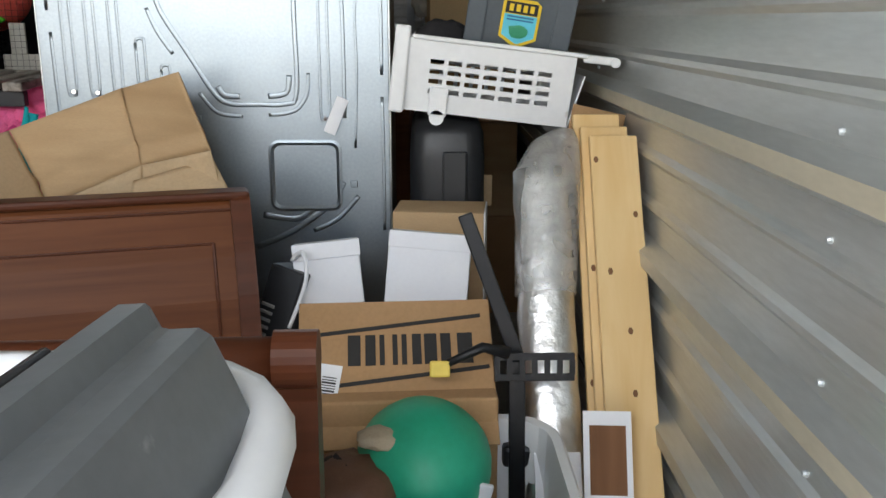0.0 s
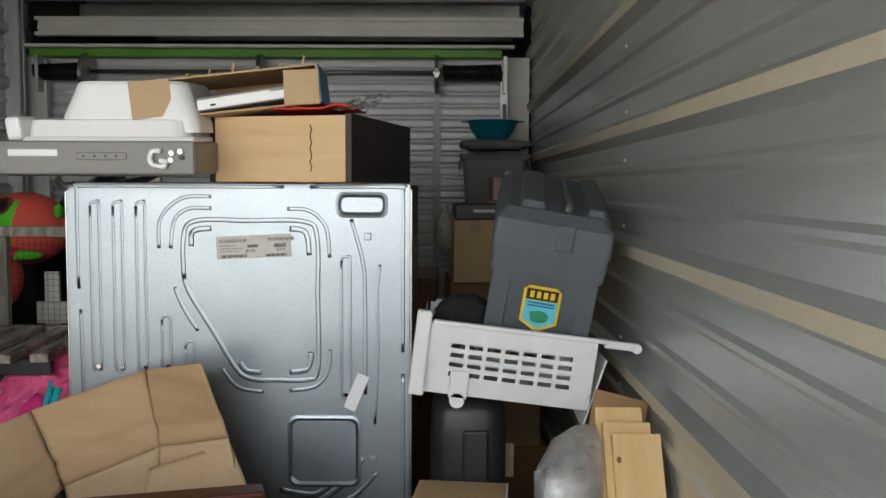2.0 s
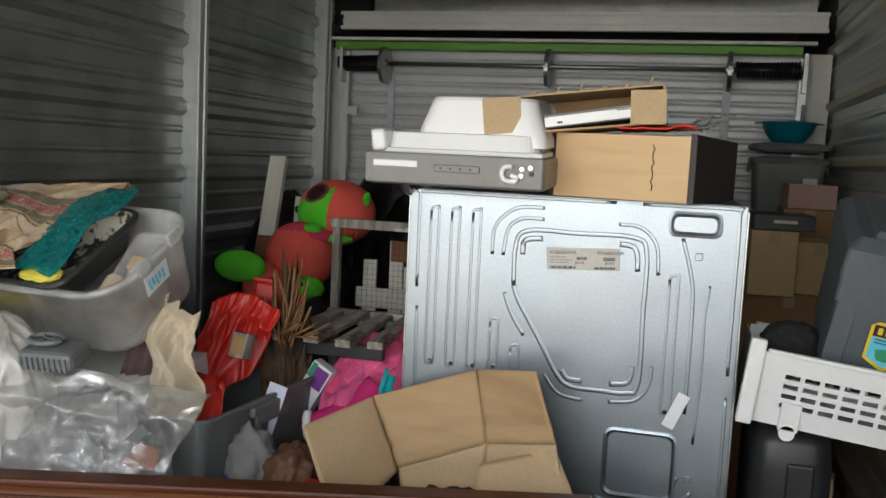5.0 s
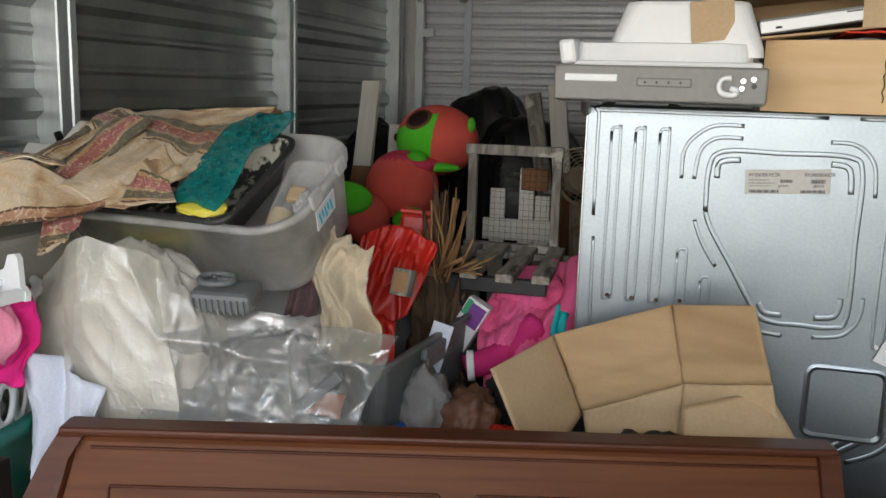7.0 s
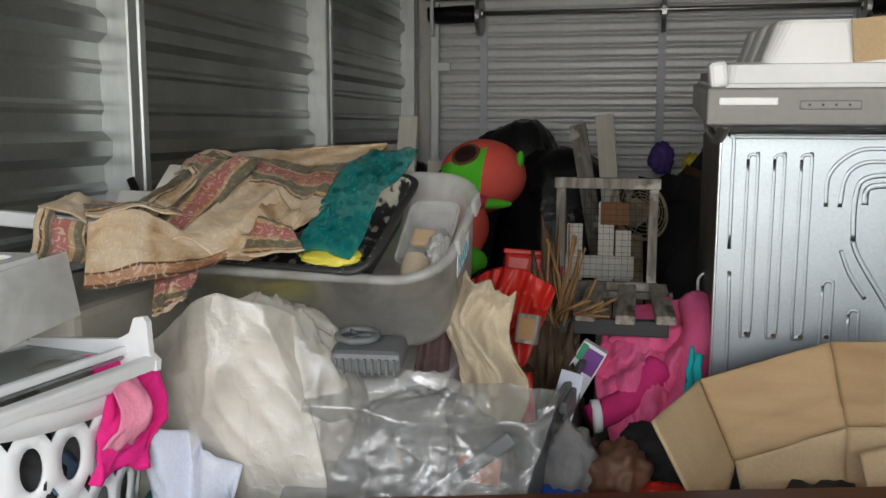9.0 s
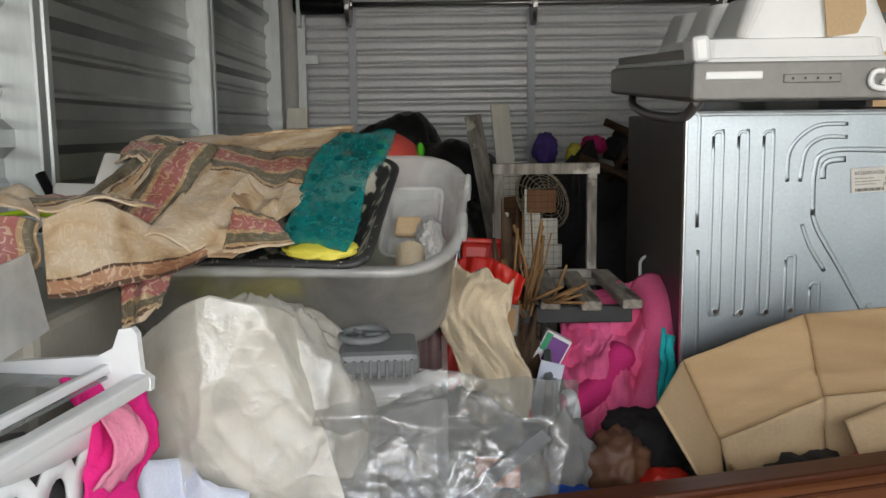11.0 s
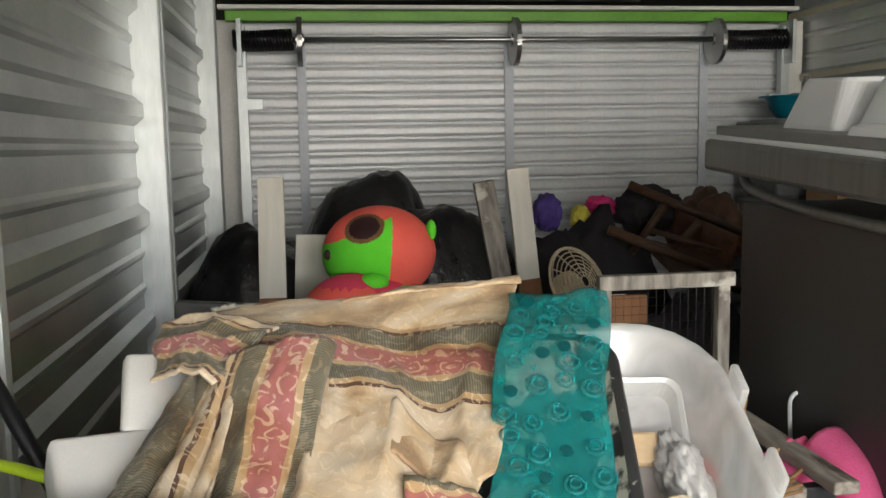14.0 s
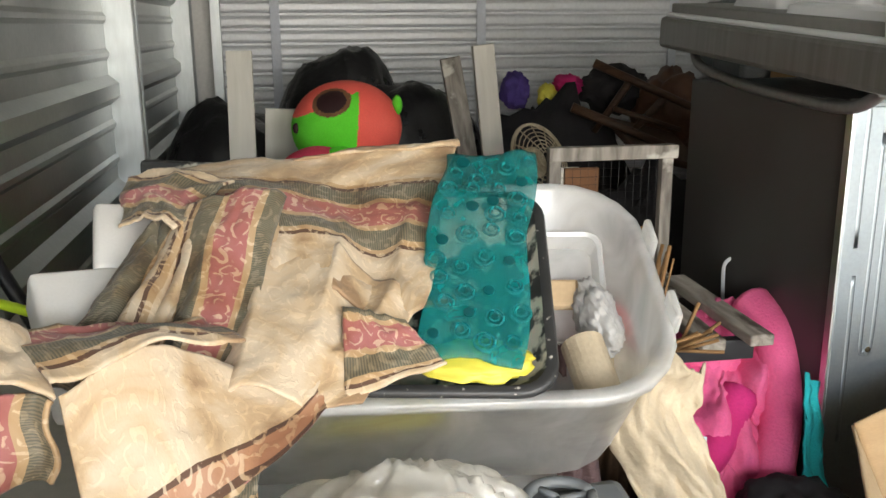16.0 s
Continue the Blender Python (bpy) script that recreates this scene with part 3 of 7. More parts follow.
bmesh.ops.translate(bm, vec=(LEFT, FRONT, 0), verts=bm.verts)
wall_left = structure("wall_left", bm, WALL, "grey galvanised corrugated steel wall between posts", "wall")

# screws in the right wall
screw_me = mesh_of("screw", loft(bmesh.new(), [rounded(0.012, 0.012, 0.0055, 0.0, 2), rounded(0.012, 0.012, 0.0055, 0.003, 2), rounded(0.007, 0.007, 0.003, 0.007, 2)]), POST)
for y in (1.1, 2.68, 4.26):
    for k in range(8):
        for dz in (0.0, -0.142):
            s = new("screw", screw_me)
            s.parent = wall_right
            s.matrix_basis = pose(RIGHT + 0.012, y + 0.012 * math.sin(k * 2.1 + dz * 9), 2.632 - 0.335 * k + dz, 0, -90, 0)

# left posts: channel sections
for k, y in enumerate((0.78, 2.32, 3.87, 5.43)):
    bm = loft(bmesh.new(), [[Vector((LEFT + x, y + dy, z)) for x, dy in ((0, 0), (0.085, 0), (0.09, 0.004), (0.09, 0.03), (0.084, 0.034), (0.084, 0.056), (0.09, 0.06), (0.09, 0.086), (0.085, 0.09), (0, 0.09))] for z in (0, TOP)])
    structure("post_%d" % (k + 1), bm, POST, "bright zinc steel channel post on the wall", "post")

# roof with purlins
bm = ribbed(3.5, 0.0, 9.0, [(0.15 + 0.3 * k, 0.03, 0.03, 0.03) for k in range(30)])
bmesh.ops.transform(bm, matrix=Matrix.Translation((LEFT - 0.15, FRONT - 0.1, TOP + 0.05)) @ Matrix(((0, 1, 0, 0), (0, 0, 1, 0), (-1, 0, 0, 0), (0, 0, 0, 1))), verts=bm.verts)
structure("ceiling", bm, ROOF, "bare ribbed steel roof sheeting", "ceiling")
for k, y in enumerate((0.6, 2.2, 3.8, 6.6)):
    structure("roof_beam_%d" % (k + 1), box((-1.08, y, TOP - 0.09), (3.2, 0.06, 0.18)), ROOF, "steel roof purlin", "beam")

# front opening and what closes the place outside
bm = box((-1.08, FRONT - 0.06, 2.75), (3.5, 0.1, 0.75))
bx(bm, (LEFT - 0.05, FRONT - 0.06, 1.19), (0.32, 0.1, 2.38))
bx(bm, (RIGHT + 0.12, FRONT - 0.06, 1.19), (0.3, 0.1, 2.38))
structure("wall_front", bm, WHITEBEAM, "pale metal front wall round the open doorway", "wall")
# unseen ground, its tan chosen to throw warm light up through the doorway
structure("ground", box((0, 0, -0.2), (160, 160, 0.1)), FORECOURT, "unseen tan concrete ground outside the unit, adds warm bounce light")
# unseen reflector wall, kept pale so sunlight bounces deep into the unit
structure("facade_opposite", box((0, -10.5, 1.5), (60, 0.3, 3.3)), STUCCO, "unseen plain pale wall opposite, added to bounce daylight into the unit", "wall")

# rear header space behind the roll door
# the shade of this space is put into the wall's dark colour
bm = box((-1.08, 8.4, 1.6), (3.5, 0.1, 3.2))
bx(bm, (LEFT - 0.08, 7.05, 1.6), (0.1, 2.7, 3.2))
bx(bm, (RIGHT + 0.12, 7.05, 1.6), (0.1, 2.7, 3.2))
structure("wall_rear", bm, DARKVOID, "wall beyond the roll-up door, coloured dark as unlit space", "wall")
bm = box((0.435, REAR + 0.03, 1.27), (0.16, 0.06, 2.54))
bx(bm, (LEFT + 0.1, REAR + 0.03, 1.27), (0.2, 0.06, 2.54))
structure("door_jamb", bm, WHITEBEAM, "pale steel jambs beside the roll-up door", "trim")


def beam_section(y, z0, z1, x0, x1, depth=0.05, lip=0.02):
    bm = box(((x0 + x1) / 2, y, (z0 + z1) / 2), (x1 - x0, 0.004, z1 - z0))
    for z in (z0, z1):
        bx(bm, ((x0 + x1) / 2, y - depth / 2, z), (x1 - x0, depth, 0.004))
        bx(bm, ((x0 + x1) / 2, y - depth, z + (lip / 2 if z == z0 else -lip / 2)), (x1 - x0, 0.004, lip))
    bx(bm, ((x0 + x1) / 2, y - 0.006, (z0 + z1) / 2), (x1 - x0, 0.012, (z1 - z0) * 0.22))
    return bm


structure("header_beam", beam_section(5.58, 2.655, 2.765, -2.53, 0.47), BEAM, "grey steel channel beam over the roll-up door", "beam")
structure("eave_beam", beam_section(5.55, 2.865, 3.03, -2.56, 0.47, 0.06), WHITEBEAM, "pale eave beam under the roof", "beam")
bm = box((-1.08, 5.50, 2.585), (2.98, 0.05, 0.02), 0.003)
structure("header_ledge", bm, WHITEBEAM, "pale ledge above the green trim", "trim")
structure("green_trim", box((-1.1, 5.485, 2.54), (2.87, 0.05, 0.05), 0.006), GREEN, "bright green painted trim over the roll-up door", "trim")

# roll-up door of pressed slats
door = tagged(thing("door_1", "closed pale grey corrugated steel roll-up door", "roll-up door"), kind="structure")
PITCH = 0.0735
bm = bmesh.new()
prof = [(0.0, 0.0), (0.001, 0.012), (-0.009, 0.018), (-0.012, 0.028), (-0.012, 0.055), (-0.009, 0.065), (0.0, PITCH)]
a = [[bm.verts.new((x, y, z)) for y, z in prof] for x in (-1.43, 1.43)]
for i in range(len(prof) - 1):
    bm.faces.new((a[0][i], a[1][i], a[1][i + 1], a[0][i + 1]))
slat_me = mesh_of("slat", bm, DOORPAINT)
for k in range(34):
    s = new("slat", slat_me)
    s.parent, s.matrix_basis = door, pose(-1.06, REAR, 0.03 + k * PITCH)
for x in (-2.185, -1.122, -0.06):
    part("strap", box((x, REAR - 0.021, 1.22), (0.048, 0.008, 2.4), 0.002), STRAP, door)
    bm = bmesh.new()
    tube(bm, [(x - 0.012, 5.46, 2.415), (x + 0.012, 5.46, 2.415)], 0.118, 28)
    tube(bm, [(x - 0.02, 5.46, 2.425), (x + 0.02, 5.46, 2.425)], 0.03, 12)
    part("drum_wheel", bm, AXLE, door, "round steel drum wheel")
part("axle", tube(bmesh.new(), [(-2.5, 5.46, 2.425), (0.36, 5.46, 2.425)], 0.014, 10), AXLE, door, smooth=True)
for x0, x1 in ((-2.5, -2.22), (-0.02, 0.33)):
    bm = bmesh.new()
    tube(bm, [(x0 + (x1 - x0) * k / 90, 5.46 + 0.047 * math.cos(k * 1.25), 2.425 + 0.047 * math.sin(k * 1.25)) for k in range(91)], 0.009, 6)
    tube(bm, [(x0, 5.46, 2.425), (x1, 5.46, 2.425)], 0.042, 12)
    part("spring", bm, BLACKMETAL, door, "black coiled torsion spring", True)
for x, sg in ((-2.47, 1), (0.35, -1)):
    bm = box((x, 5.52, 1.25), (0.045, 0.05, 2.5))
    bx(bm, (x + sg * 0.04, 5.5, 2.12), (0.11, 0.02, 0.05))
    bx(bm, (x, 5.48, 2.41), (0.02, 0.14, 0.22))
    part("guide_rail", bm, POST, door, "zinc guide rail with bracket")


# ---------------------------------------------------------------- refrigerator
FX0, FX1, FY0, FY1, FZ = -1.035, -0.088, 2.475, 3.22, 1.748
fridge = thing("refrigerator", "upright dark refrigerator with bare galvanised back panel", "refrigerator")
part("cabinet", box(((FX0 + FX1) / 2, (FY0 + FY1) / 2 + 0.01, FZ / 2 + 0.012), (FX1 - FX0 - 0.012, FY1 - FY0 - 0.02, FZ - 0.03), 0.006), DARKSIDE, fridge)
panel = part("back_panel", box(((FX0 + FX1) / 2, FY0 + 0.006, FZ / 2 + 0.01), (FX1 - FX0, 0.012, FZ - 0.02), 0.003), BACKPLATE, fridge, "embossed galvanised back panel")


def on_back(cx, cy, out=0.0):
    """A place on the back panel from a drawing 892 units wide."""
    return Vector((-0.085 + (80 + cx / 1.311 - 713) / 606 * 0.945, FY0 - out, 1.755 - (230 + cy / 1.311 - 255) / 606 * 0.945))


def bead(path, r=0.0055, n=5):
    bm = tube(bmesh.new(), smooth_path([on_back(x, y) for x, y in path], n), r, 8, None, 1.0)
    for v in bm.verts:
        v.co.y = FY0 + (v.co.y - FY0) * 0.135
    part("bead", bm, BACKPLATE, panel, smooth=True)


def slot_bead(cx, y0, y1, w=10):
    bead([(cx - w, y0 + w), (cx - w * 0.7, y0 + w * 0.25), (cx, y0), (cx + w * 0.7, y0 + w * 0.25), (cx + w, y0 + w), (cx + w, (y0 + y1) / 2), (cx + w, y1 - w), (cx, y1), (cx - w, y1 - w), (cx - w, (y0 + y1) / 2), (cx - w, y0 + w)], 0.0042, 4)


for cx in (97, 150, 203):
    slot_bead(cx, 83, 470)
slot_bead(259, 347, 640)
slot_bead(313, 407, 640)
slot_bead(677, 207, 530)
bead([(302, 260), (302, 165), (330, 126), (450, 125), (580, 126), (611, 160), (612, 300), (612, 470), (585, 496), (520, 497), (455, 495), (420, 470), (370, 385), (318, 300), (302, 260)], 0.007)
bead([(245, 190), (250, 120), (300, 74), (368, 70)])
bead([(272, 190), (282, 125), (315, 98), (368, 97)])
bead([(543, 97), (595, 102), (632, 140), (640, 210)])
bead([(387, 470), (425, 515), (485, 525)])
bead([(545, 522), (605, 512), (635, 475), (640, 425)])
bead([(320, 185), (325, 150), (367, 143)], 0.008)
bead([(548, 143), (585, 152), (593, 205)], 0.008)
bead([(430, 455), (445, 476), (480, 478)], 0.008)
bead([(545, 478), (588, 470), (596, 430)], 0.008)
bead([(280, 280), (300, 330), (333, 382)])
bead([(690, 120), (716, 215), (722, 300), (722, 530)])
bead([(757, 225), (750, 300), (752, 420), (745, 600)], 0.004)
bead([(57, 285), (57, 60), (66, 47), (300, 47), (535, 47)], 0.005)
bead([(595, 47), (800, 47), (810, 60), (810, 250), (810, 430)], 0.005)
bead([(60, 333), (62, 480), (64, 640)], 0.005)
bead([(810, 480), (811, 640), (811, 800)], 0.005)
bead([(500, 840), (590, 800), (680, 735), (715, 680)], 0.009)
bead([(640, 800), (700, 770), (750, 715)], 0.007)
bead([(520, 760), (600, 770), (640, 745)], 0.009)


def pressed_plate(cx0, cy0, cx1, cy1, r, out):
    a, b = on_back(cx0, cy0), on_back(cx1, cy1)
    w, h, c = abs(b.x - a.x), abs(b.z - a.z), (a + b) / 2
    bm = loft(bmesh.new(), [rounded(w, h, r, -0.003), rounded(w, h, r, out), rounded(w - 0.014, h - 0.014, r * 0.8, out + 0.002), rounded(w - 0.03, h - 0.03, r * 0.7, out * 0.2)])
    bmesh.ops.transform(bm, matrix=Matrix.Translation(c) @ Matrix.Rotation(radians(90), 4, "X"), verts=bm.verts)
    part("pressed_recess", bm, BACKPLATE, panel)


pressed_plate(655, 58, 775, 117, 0.022, 0.004)
pressed_plate(540, 580, 712, 750, 0.03, 0.005)
for cx, cy in ((728, 160), (740, 685), (380, 530)):
    c = on_back(cx, cy)
    bm = box((c.x, FY0 - 0.003, c.z), (0.02, 0.006, 0.02), 0.002)
    tube(bm, [(c.x, FY0 - 0.004, c.z), (c.x, FY0 - 0.009, c.z)], 0.004, 8)
    part("screw_boss", bm, BACKPLATE, panel)
for cx, cy in ((100, 467), (155, 469), (210, 469), (262, 466), (677, 530)):
    c = on_back(cx, cy)
    part("rivet", tube(bmesh.new(), [(c.x, FY0 - 0.001, c.z), (c.x, FY0 - 0.004, c.z)], 0.006, 8), CHROME, panel)
a, b = on_back(377, 155), on_back(553, 215)
sticker = part("rating_label", box((0, -0.001, 0), (0.204, 0.002, 0.062)), LABEL, fridge, "paper rating label with barcodes", m=Matrix.Translation(((a.x + b.x) / 2, FY0 - 0.001, (a.z + b.z) / 2)) @ Matrix.Rotation(radians(-3), 4, "Y"))
for x, w in ((-0.094, 0.013), (0.04, 0.0125)):
    text_mesh("RF260BEAESR", w, INK, sticker, pose(x, -0.0025, 0.014, 90))
text_mesh("JKKM", 0.0105, INK, sticker, pose(-0.022, -0.0025, -0.014, 90))
text_mesh("JKKM", 0.0105, INK, sticker, pose(0.062, -0.0025, -0.014, 90))
for x0, x1, z, hh in ((-0.094, -0.045, 0.005, 0.003), (-0.094, -0.03, -0.003, 0.003), (-0.094, -0.04, -0.01, 0.003), (-0.094, -0.02, -0.024, 0.008), (-0.018, 0.012, 0.002, 0.008), (0.055, 0.09, 0.001, 0.01), (0.03, 0.09, -0.025, 0.008)):
    bm = bmesh.new()
    n = 14
    for k in range(n):
        bx(bm, (x0 + (x1 - x0) * (k + 0.5) / n, -0.0024, z), ((x1 - x0) / n * (0.4 + 0.4 * ((k * 7) % 3) / 2), 0.0006, hh))
    part("barcode", bm, INK if hh > 0.005 else GREYINK, sticker)
part("tape_strip", box((0, 0, 0), (0.034, 0.0015, 0.105)), PAPER, fridge, "strip of pale tape", m=Matrix.Translation(on_back(702, 523, 0.008)) @ Matrix.Rotation(radians(23), 4, "Y"))
part("top_edge", box(((FX0 + FX1) / 2, FY0 + 0.012, FZ - 0.002), (FX1 - FX0, 0.02, 0.006), 0.002), GALV, fridge)
part("side_edge", box((FX1 + 0.001, FY0 + 0.012, FZ / 2), (0.006, 0.022, FZ - 0.03), 0.002), GALV, fridge)
part("side_edge", box((FX0 - 0.001, FY0 + 0.012, FZ / 2), (0.006, 0.022, FZ - 0.03), 0.002), GALV, fridge)

# refrigerator door lying on top, liner upward
slab = thing("appliance_door", "detached slate grey door with white liner lying on the refrigerator", "appliance door", pose(-0.848, 2.235, 1.758, 3.2, 0, -1.7))
part("shell", box((0, 0.58, 0.046), (0.49, 1.15, 0.085), 0.012), SLATE, slab)
part("liner_edge", box((0, 0.59, 0.094), (0.46, 1.11, 0.014), 0.005), WHITE, slab)
part("gasket", box((0, 0.62, 0.112), (0.445, 1.02, 0.026), 0.005), GREYTRIM, slab)
endcap = part("end_cap", box((0, -0.003, 0.05), (0.486, 0.014, 0.082), 0.005), GREYTRIM, slab)
part("light_strip", box((-0.155, -0.0115, 0.062), (0.125, 0.006, 0.018), 0.003), WHITE, endcap, "white plastic strip")
part("hole_plate", box((0.015, -0.0115, 0.054), (0.125, 0.005, 0.02), 0.003), GREYTRIM, endcap)
for k in range(4):
    part("screw_hole", tube(bmesh.new(), [(-0.028 + 0.027 * k, -0.013, 0.054), (-0.028 + 0.027 * k, -0.0155, 0.054)], 0.003, 8), BLACKPLASTIC, endcap)
part("hinge_hook", tube(bmesh.new(), smooth_path([(0.165, -0.02, 0.068), (0.145, -0.02, 0.066), (0.138, -0.02, 0.05), (0.145, -0.02, 0.034), (0.17, -0.02, 0.03), (0.178, -0.02, 0.04), (0.162, -0.02, 0.046)], 5), 0.007, 8), WHITE, endcap, "white plastic hinge hook", True)
for x, z, mt in ((0.19, 0.062, CHROME), (0.188, 0.045, CHROME), (0.212, 0.066, CHROME), (0.214, 0.051, BLACKPLASTIC)):
    part("hinge_bolt", tube(bmesh.new(), [(x, -0.006, z), (x, -0.019, z)], 0.0062, 10), mt, endcap)
bm = loft(bmesh.new(), [rounded(0.42, 0.5, 0.04, 0.10, cy=0.30), rounded(0.41, 0.48, 0.04, 0.142, cy=0.30), rounded(0.38, 0.44, 0.04, 0.148, cy=0.31)])
part("liner", bm, WHITE, slab, smooth=False)
for k, (yy, dx) in enumerate(((0.20, 0.05), (0.50, 0.05), (0.82, 0.05))):
    hh = 0.125 if k == 0 else 0.13
    bm = loft(bmesh.new(), [rounded(0.365, 0.265, 0.02, 0.112, 6, dx, yy), rounded(0.36, 0.26, 0.03, 0.135, 6, dx, yy), rounded(0.292, 0.23, 0.045, 0.115 + hh * 0.93, 6, dx, yy), rounded(0.28, 0.22, 0.045, 0.115 + hh, 6, dx, yy), rounded(0.255, 0.195, 0.04, 0.115 + hh + 0.002, 6, dx, yy), rounded(0.245, 0.185, 0.04, 0.115 + hh - 0.006, 6, dx, yy)])
    part("door_bin", bm, WHITE, slab, "moulded white door bin")
part("liner_lug", box((-0.2, 0.07, 0.15), (0.04, 0.1, 0.06), 0.01, Matrix.Rotation(radians(-8), 4, "Y")), WHITE, slab)
bm = bmesh.new()
tube(bm, smooth_path([(-0.19, 1.02, 0.002), (-0.2, 0.95, -0.03), (-0.2, 0.75, -0.048), (-0.2, 0.5, -0.05), (-0.2, 0.25, -0.04), (-0.19, 0.16, 0.002)], 6), 0.013, 10)
part("handle", bm, SLATE, slab, "curved steel bar handle", True)

# wooden drawer box, carton and papers on the refrigerator
drawer = thing("wooden_crate", "pale veneer crate with dark sides lying on the refrigerator", "crate", pose(-0.428, 2.375, 1.749, 0, 0, -12.5))
part("face", box((0, 0.008, 0.088), (0.365, 0.016, 0.172), 0.002), MAPLE, drawer, "pale bare veneer panel")
part("side_panel", box((0.19, 0.29, 0.09), (0.018, 0.58, 0.178), 0.002), ESPRESSO, drawer)
part("side_panel", box((-0.19, 0.29, 0.09), (0.018, 0.58, 0.178), 0.002), ESPRESSO, drawer)
part("bottom_panel", box((0, 0.29, 0.012), (0.362, 0.55, 0.01)), MAPLE, drawer)
part("back_panel", box((0, 0.572, 0.088), (0.365, 0.016, 0.17), 0.002), ESPRESSO, drawer)
part("crack", tube(bmesh.new(), [(0.088 + 0.003 * math.sin(k * 2.3), -0.0005, 0.03 + 0.012 * k) for k in range(11)], 0.0016, 5), INK, drawer)

carton = thing("carton", "open brown cardboard carton on the wooden drawer box", "box", pose(-0.5, 2.34, 1.932, 0, -6.5, 3))
bm = box((0, 0.14, 0.004), (0.37, 0.29, 0.005))
bx(bm, (0, 0.14, 0.10), (0.37, 0.29, 0.005))
bx(bm, (-0.185, 0.14, 0.052), (0.005, 0.29, 0.098))
bx(bm, (0.185, 0.14, 0.052), (0.005, 0.29, 0.098))
bx(bm, (0, 0.283, 0.052), (0.37, 0.005, 0.098))
part("body", bm, CARD, carton)
part("flap", box((-0.235, -0.01, 0.052), (0.1, 0.005, 0.094), 0.001, Matrix.Rotation(radians(6), 4, "Z")), CARDIN, carton)
part("flap", box((0.14, -0.012, 0.055), (0.09, 0.005, 0.088), 0.001, Matrix.Rotation(radians(4), 4, "Y")), CARDIN, carton)
part("printed_end", box((0.189, 0.14, 0.052), (0.004, 0.28, 0.098)), PRINTBLUE, carton, "glossy blue printed end")
for k in range(6):
    bm = tube(bmesh.new(), [(-0.15 + 0.06 * k, 0.01, 0.103), (-0.14 + 0.06 * k, 0.0 - 0.01 * (k % 2), 0.108 + 0.008 * (k % 3))], 0.003, 5)
    part("torn_edge", bm, CARDIN, carton)
player = thing("disc_player", "slim white and grey electronic player inside the carton", "electronics", pose(-0.49, 2.335, 1.945, 0, -9, 3))
part("body", box((0, 0.1, 0.022), (0.27, 0.2, 0.036), 0.004), GREYTRIM, player)
part("front_panel", box((0, -0.003, 0.02), (0.27, 0.008, 0.026), 0.002), WHITE, player)
bm = bmesh.new()
for k in range(12):
    bx(bm, (0.055 + 0.005 * k, -0.0075, 0.03), (0.0035, 0.001, 0.004))
part("barcode", bm, INK, player)
part("printed_bar", box((-0.095, -0.0075, 0.016), (0.014, 0.001, 0.005)), INK, player)
cloth_bm = sheet([(-0.44, 2.33, 1.937), (-0.24, 2.34, 1.945), (-0.22, 2.6, 1.95), (-0.44, 2.6, 1.94)], 16, 12, lambda u, v: (0, 0, wrinkle(u, v, 0, 3, 0.01, 4)))
red = tagged(cloth("red_folder", cloth_bm, REDPAPER), "crumpled glossy red folder under the carton", "folder")
film = sheet([(-0.28, 2.34, 1.94), (-0.2, 2.38, 1.935), (-0.14, 2.45, 1.99), (-0.24, 2.42, 1.965)], 12, 10, lambda u, v: (0, 0, wrinkle(u, v, 0, 4, 0.015, 7)))
tagged(cloth("plastic_sleeve", film, CLEARBAG, thick=0.001), "crumpled clear plastic sleeve on the drawer box", "plastic sleeve")


# ---------------------------------------------------------------- beside the right wall
def tote(name, label, w, d, h, m, mat, group="", lid=None, handles=True, r=0.03):
    t = thing(name, label, "storage tote", m, group)
    part("body", bin_bm(w, d, h, r, 0.9), mat, t)
    if handles:
        for sx in (-1, 1):
            bm = box((sx * (w / 2 + 0.016), 0, h - 0.03), (0.02, d * 0.32, 0.03), 0.006)
            bx(bm, (sx * (w / 2 + 0.022), 0, h - 0.055), (0.01, d * 0.28, 0.03), 0.004)
            part("handle", bm, mat, t)
    if lid is not None:
        bm = loft(bmesh.new(), [rounded(w + 0.035, d + 0.035, r + 0.01, h - 0.012), rounded(w + 0.045, d + 0.045, r + 0.01, h + 0.004), rounded(w + 0.03, d + 0.03, r, h + 0.014), rounded(w - 0.05, d - 0.05, r, h + 0.014), rounded(w - 0.07, d - 0.07, r, h + 0.022)])
        part("lid", bm, lid, t)
    return t


for k in range(6):
    tote("storage_tote", "lidded grey plastic storage tote in a stack", 0.37, 0.4, 0.30, pose(0.285, 5.3, 0.322 * k, 0, 0, 2 * (-1) ** k), TOTEGREY, "stacked grey totes", TOTEGREY)
tote("storage_tote", "lidded grey plastic storage tote on top of a stack", 0.37, 0.4, 0.03, pose(0.285, 5.3, 1.955), TOTEGREY, "stacked grey totes", TOTEGREY, False)
bowl = thing("bowl", "shiny teal blue bowl on the stacked totes", "bowl", pose(0.27, 5.25, 2.004))
prof = [(0.07, 0.0), (0.085, 0.008), (0.125, 0.06), (0.142, 0.105), (0.156, 0.112), (0.156, 0.117), (0.138, 0.112), (0.12, 0.06), (0.08, 0.014)]
part("body", loft(bmesh.new(), [[Vector((r * math.cos(a * math.pi / 16), r * math.sin(a * math.pi / 16), z)) for a in range(32)] for r, z in prof]), BLUEBOWL, bowl, smooth=True)
for sx in (-1, 1):
    part("handle", box((sx * 0.165, 0, 0.112), (0.03, 0.07, 0.008), 0.003), BLUEBOWL, bowl)
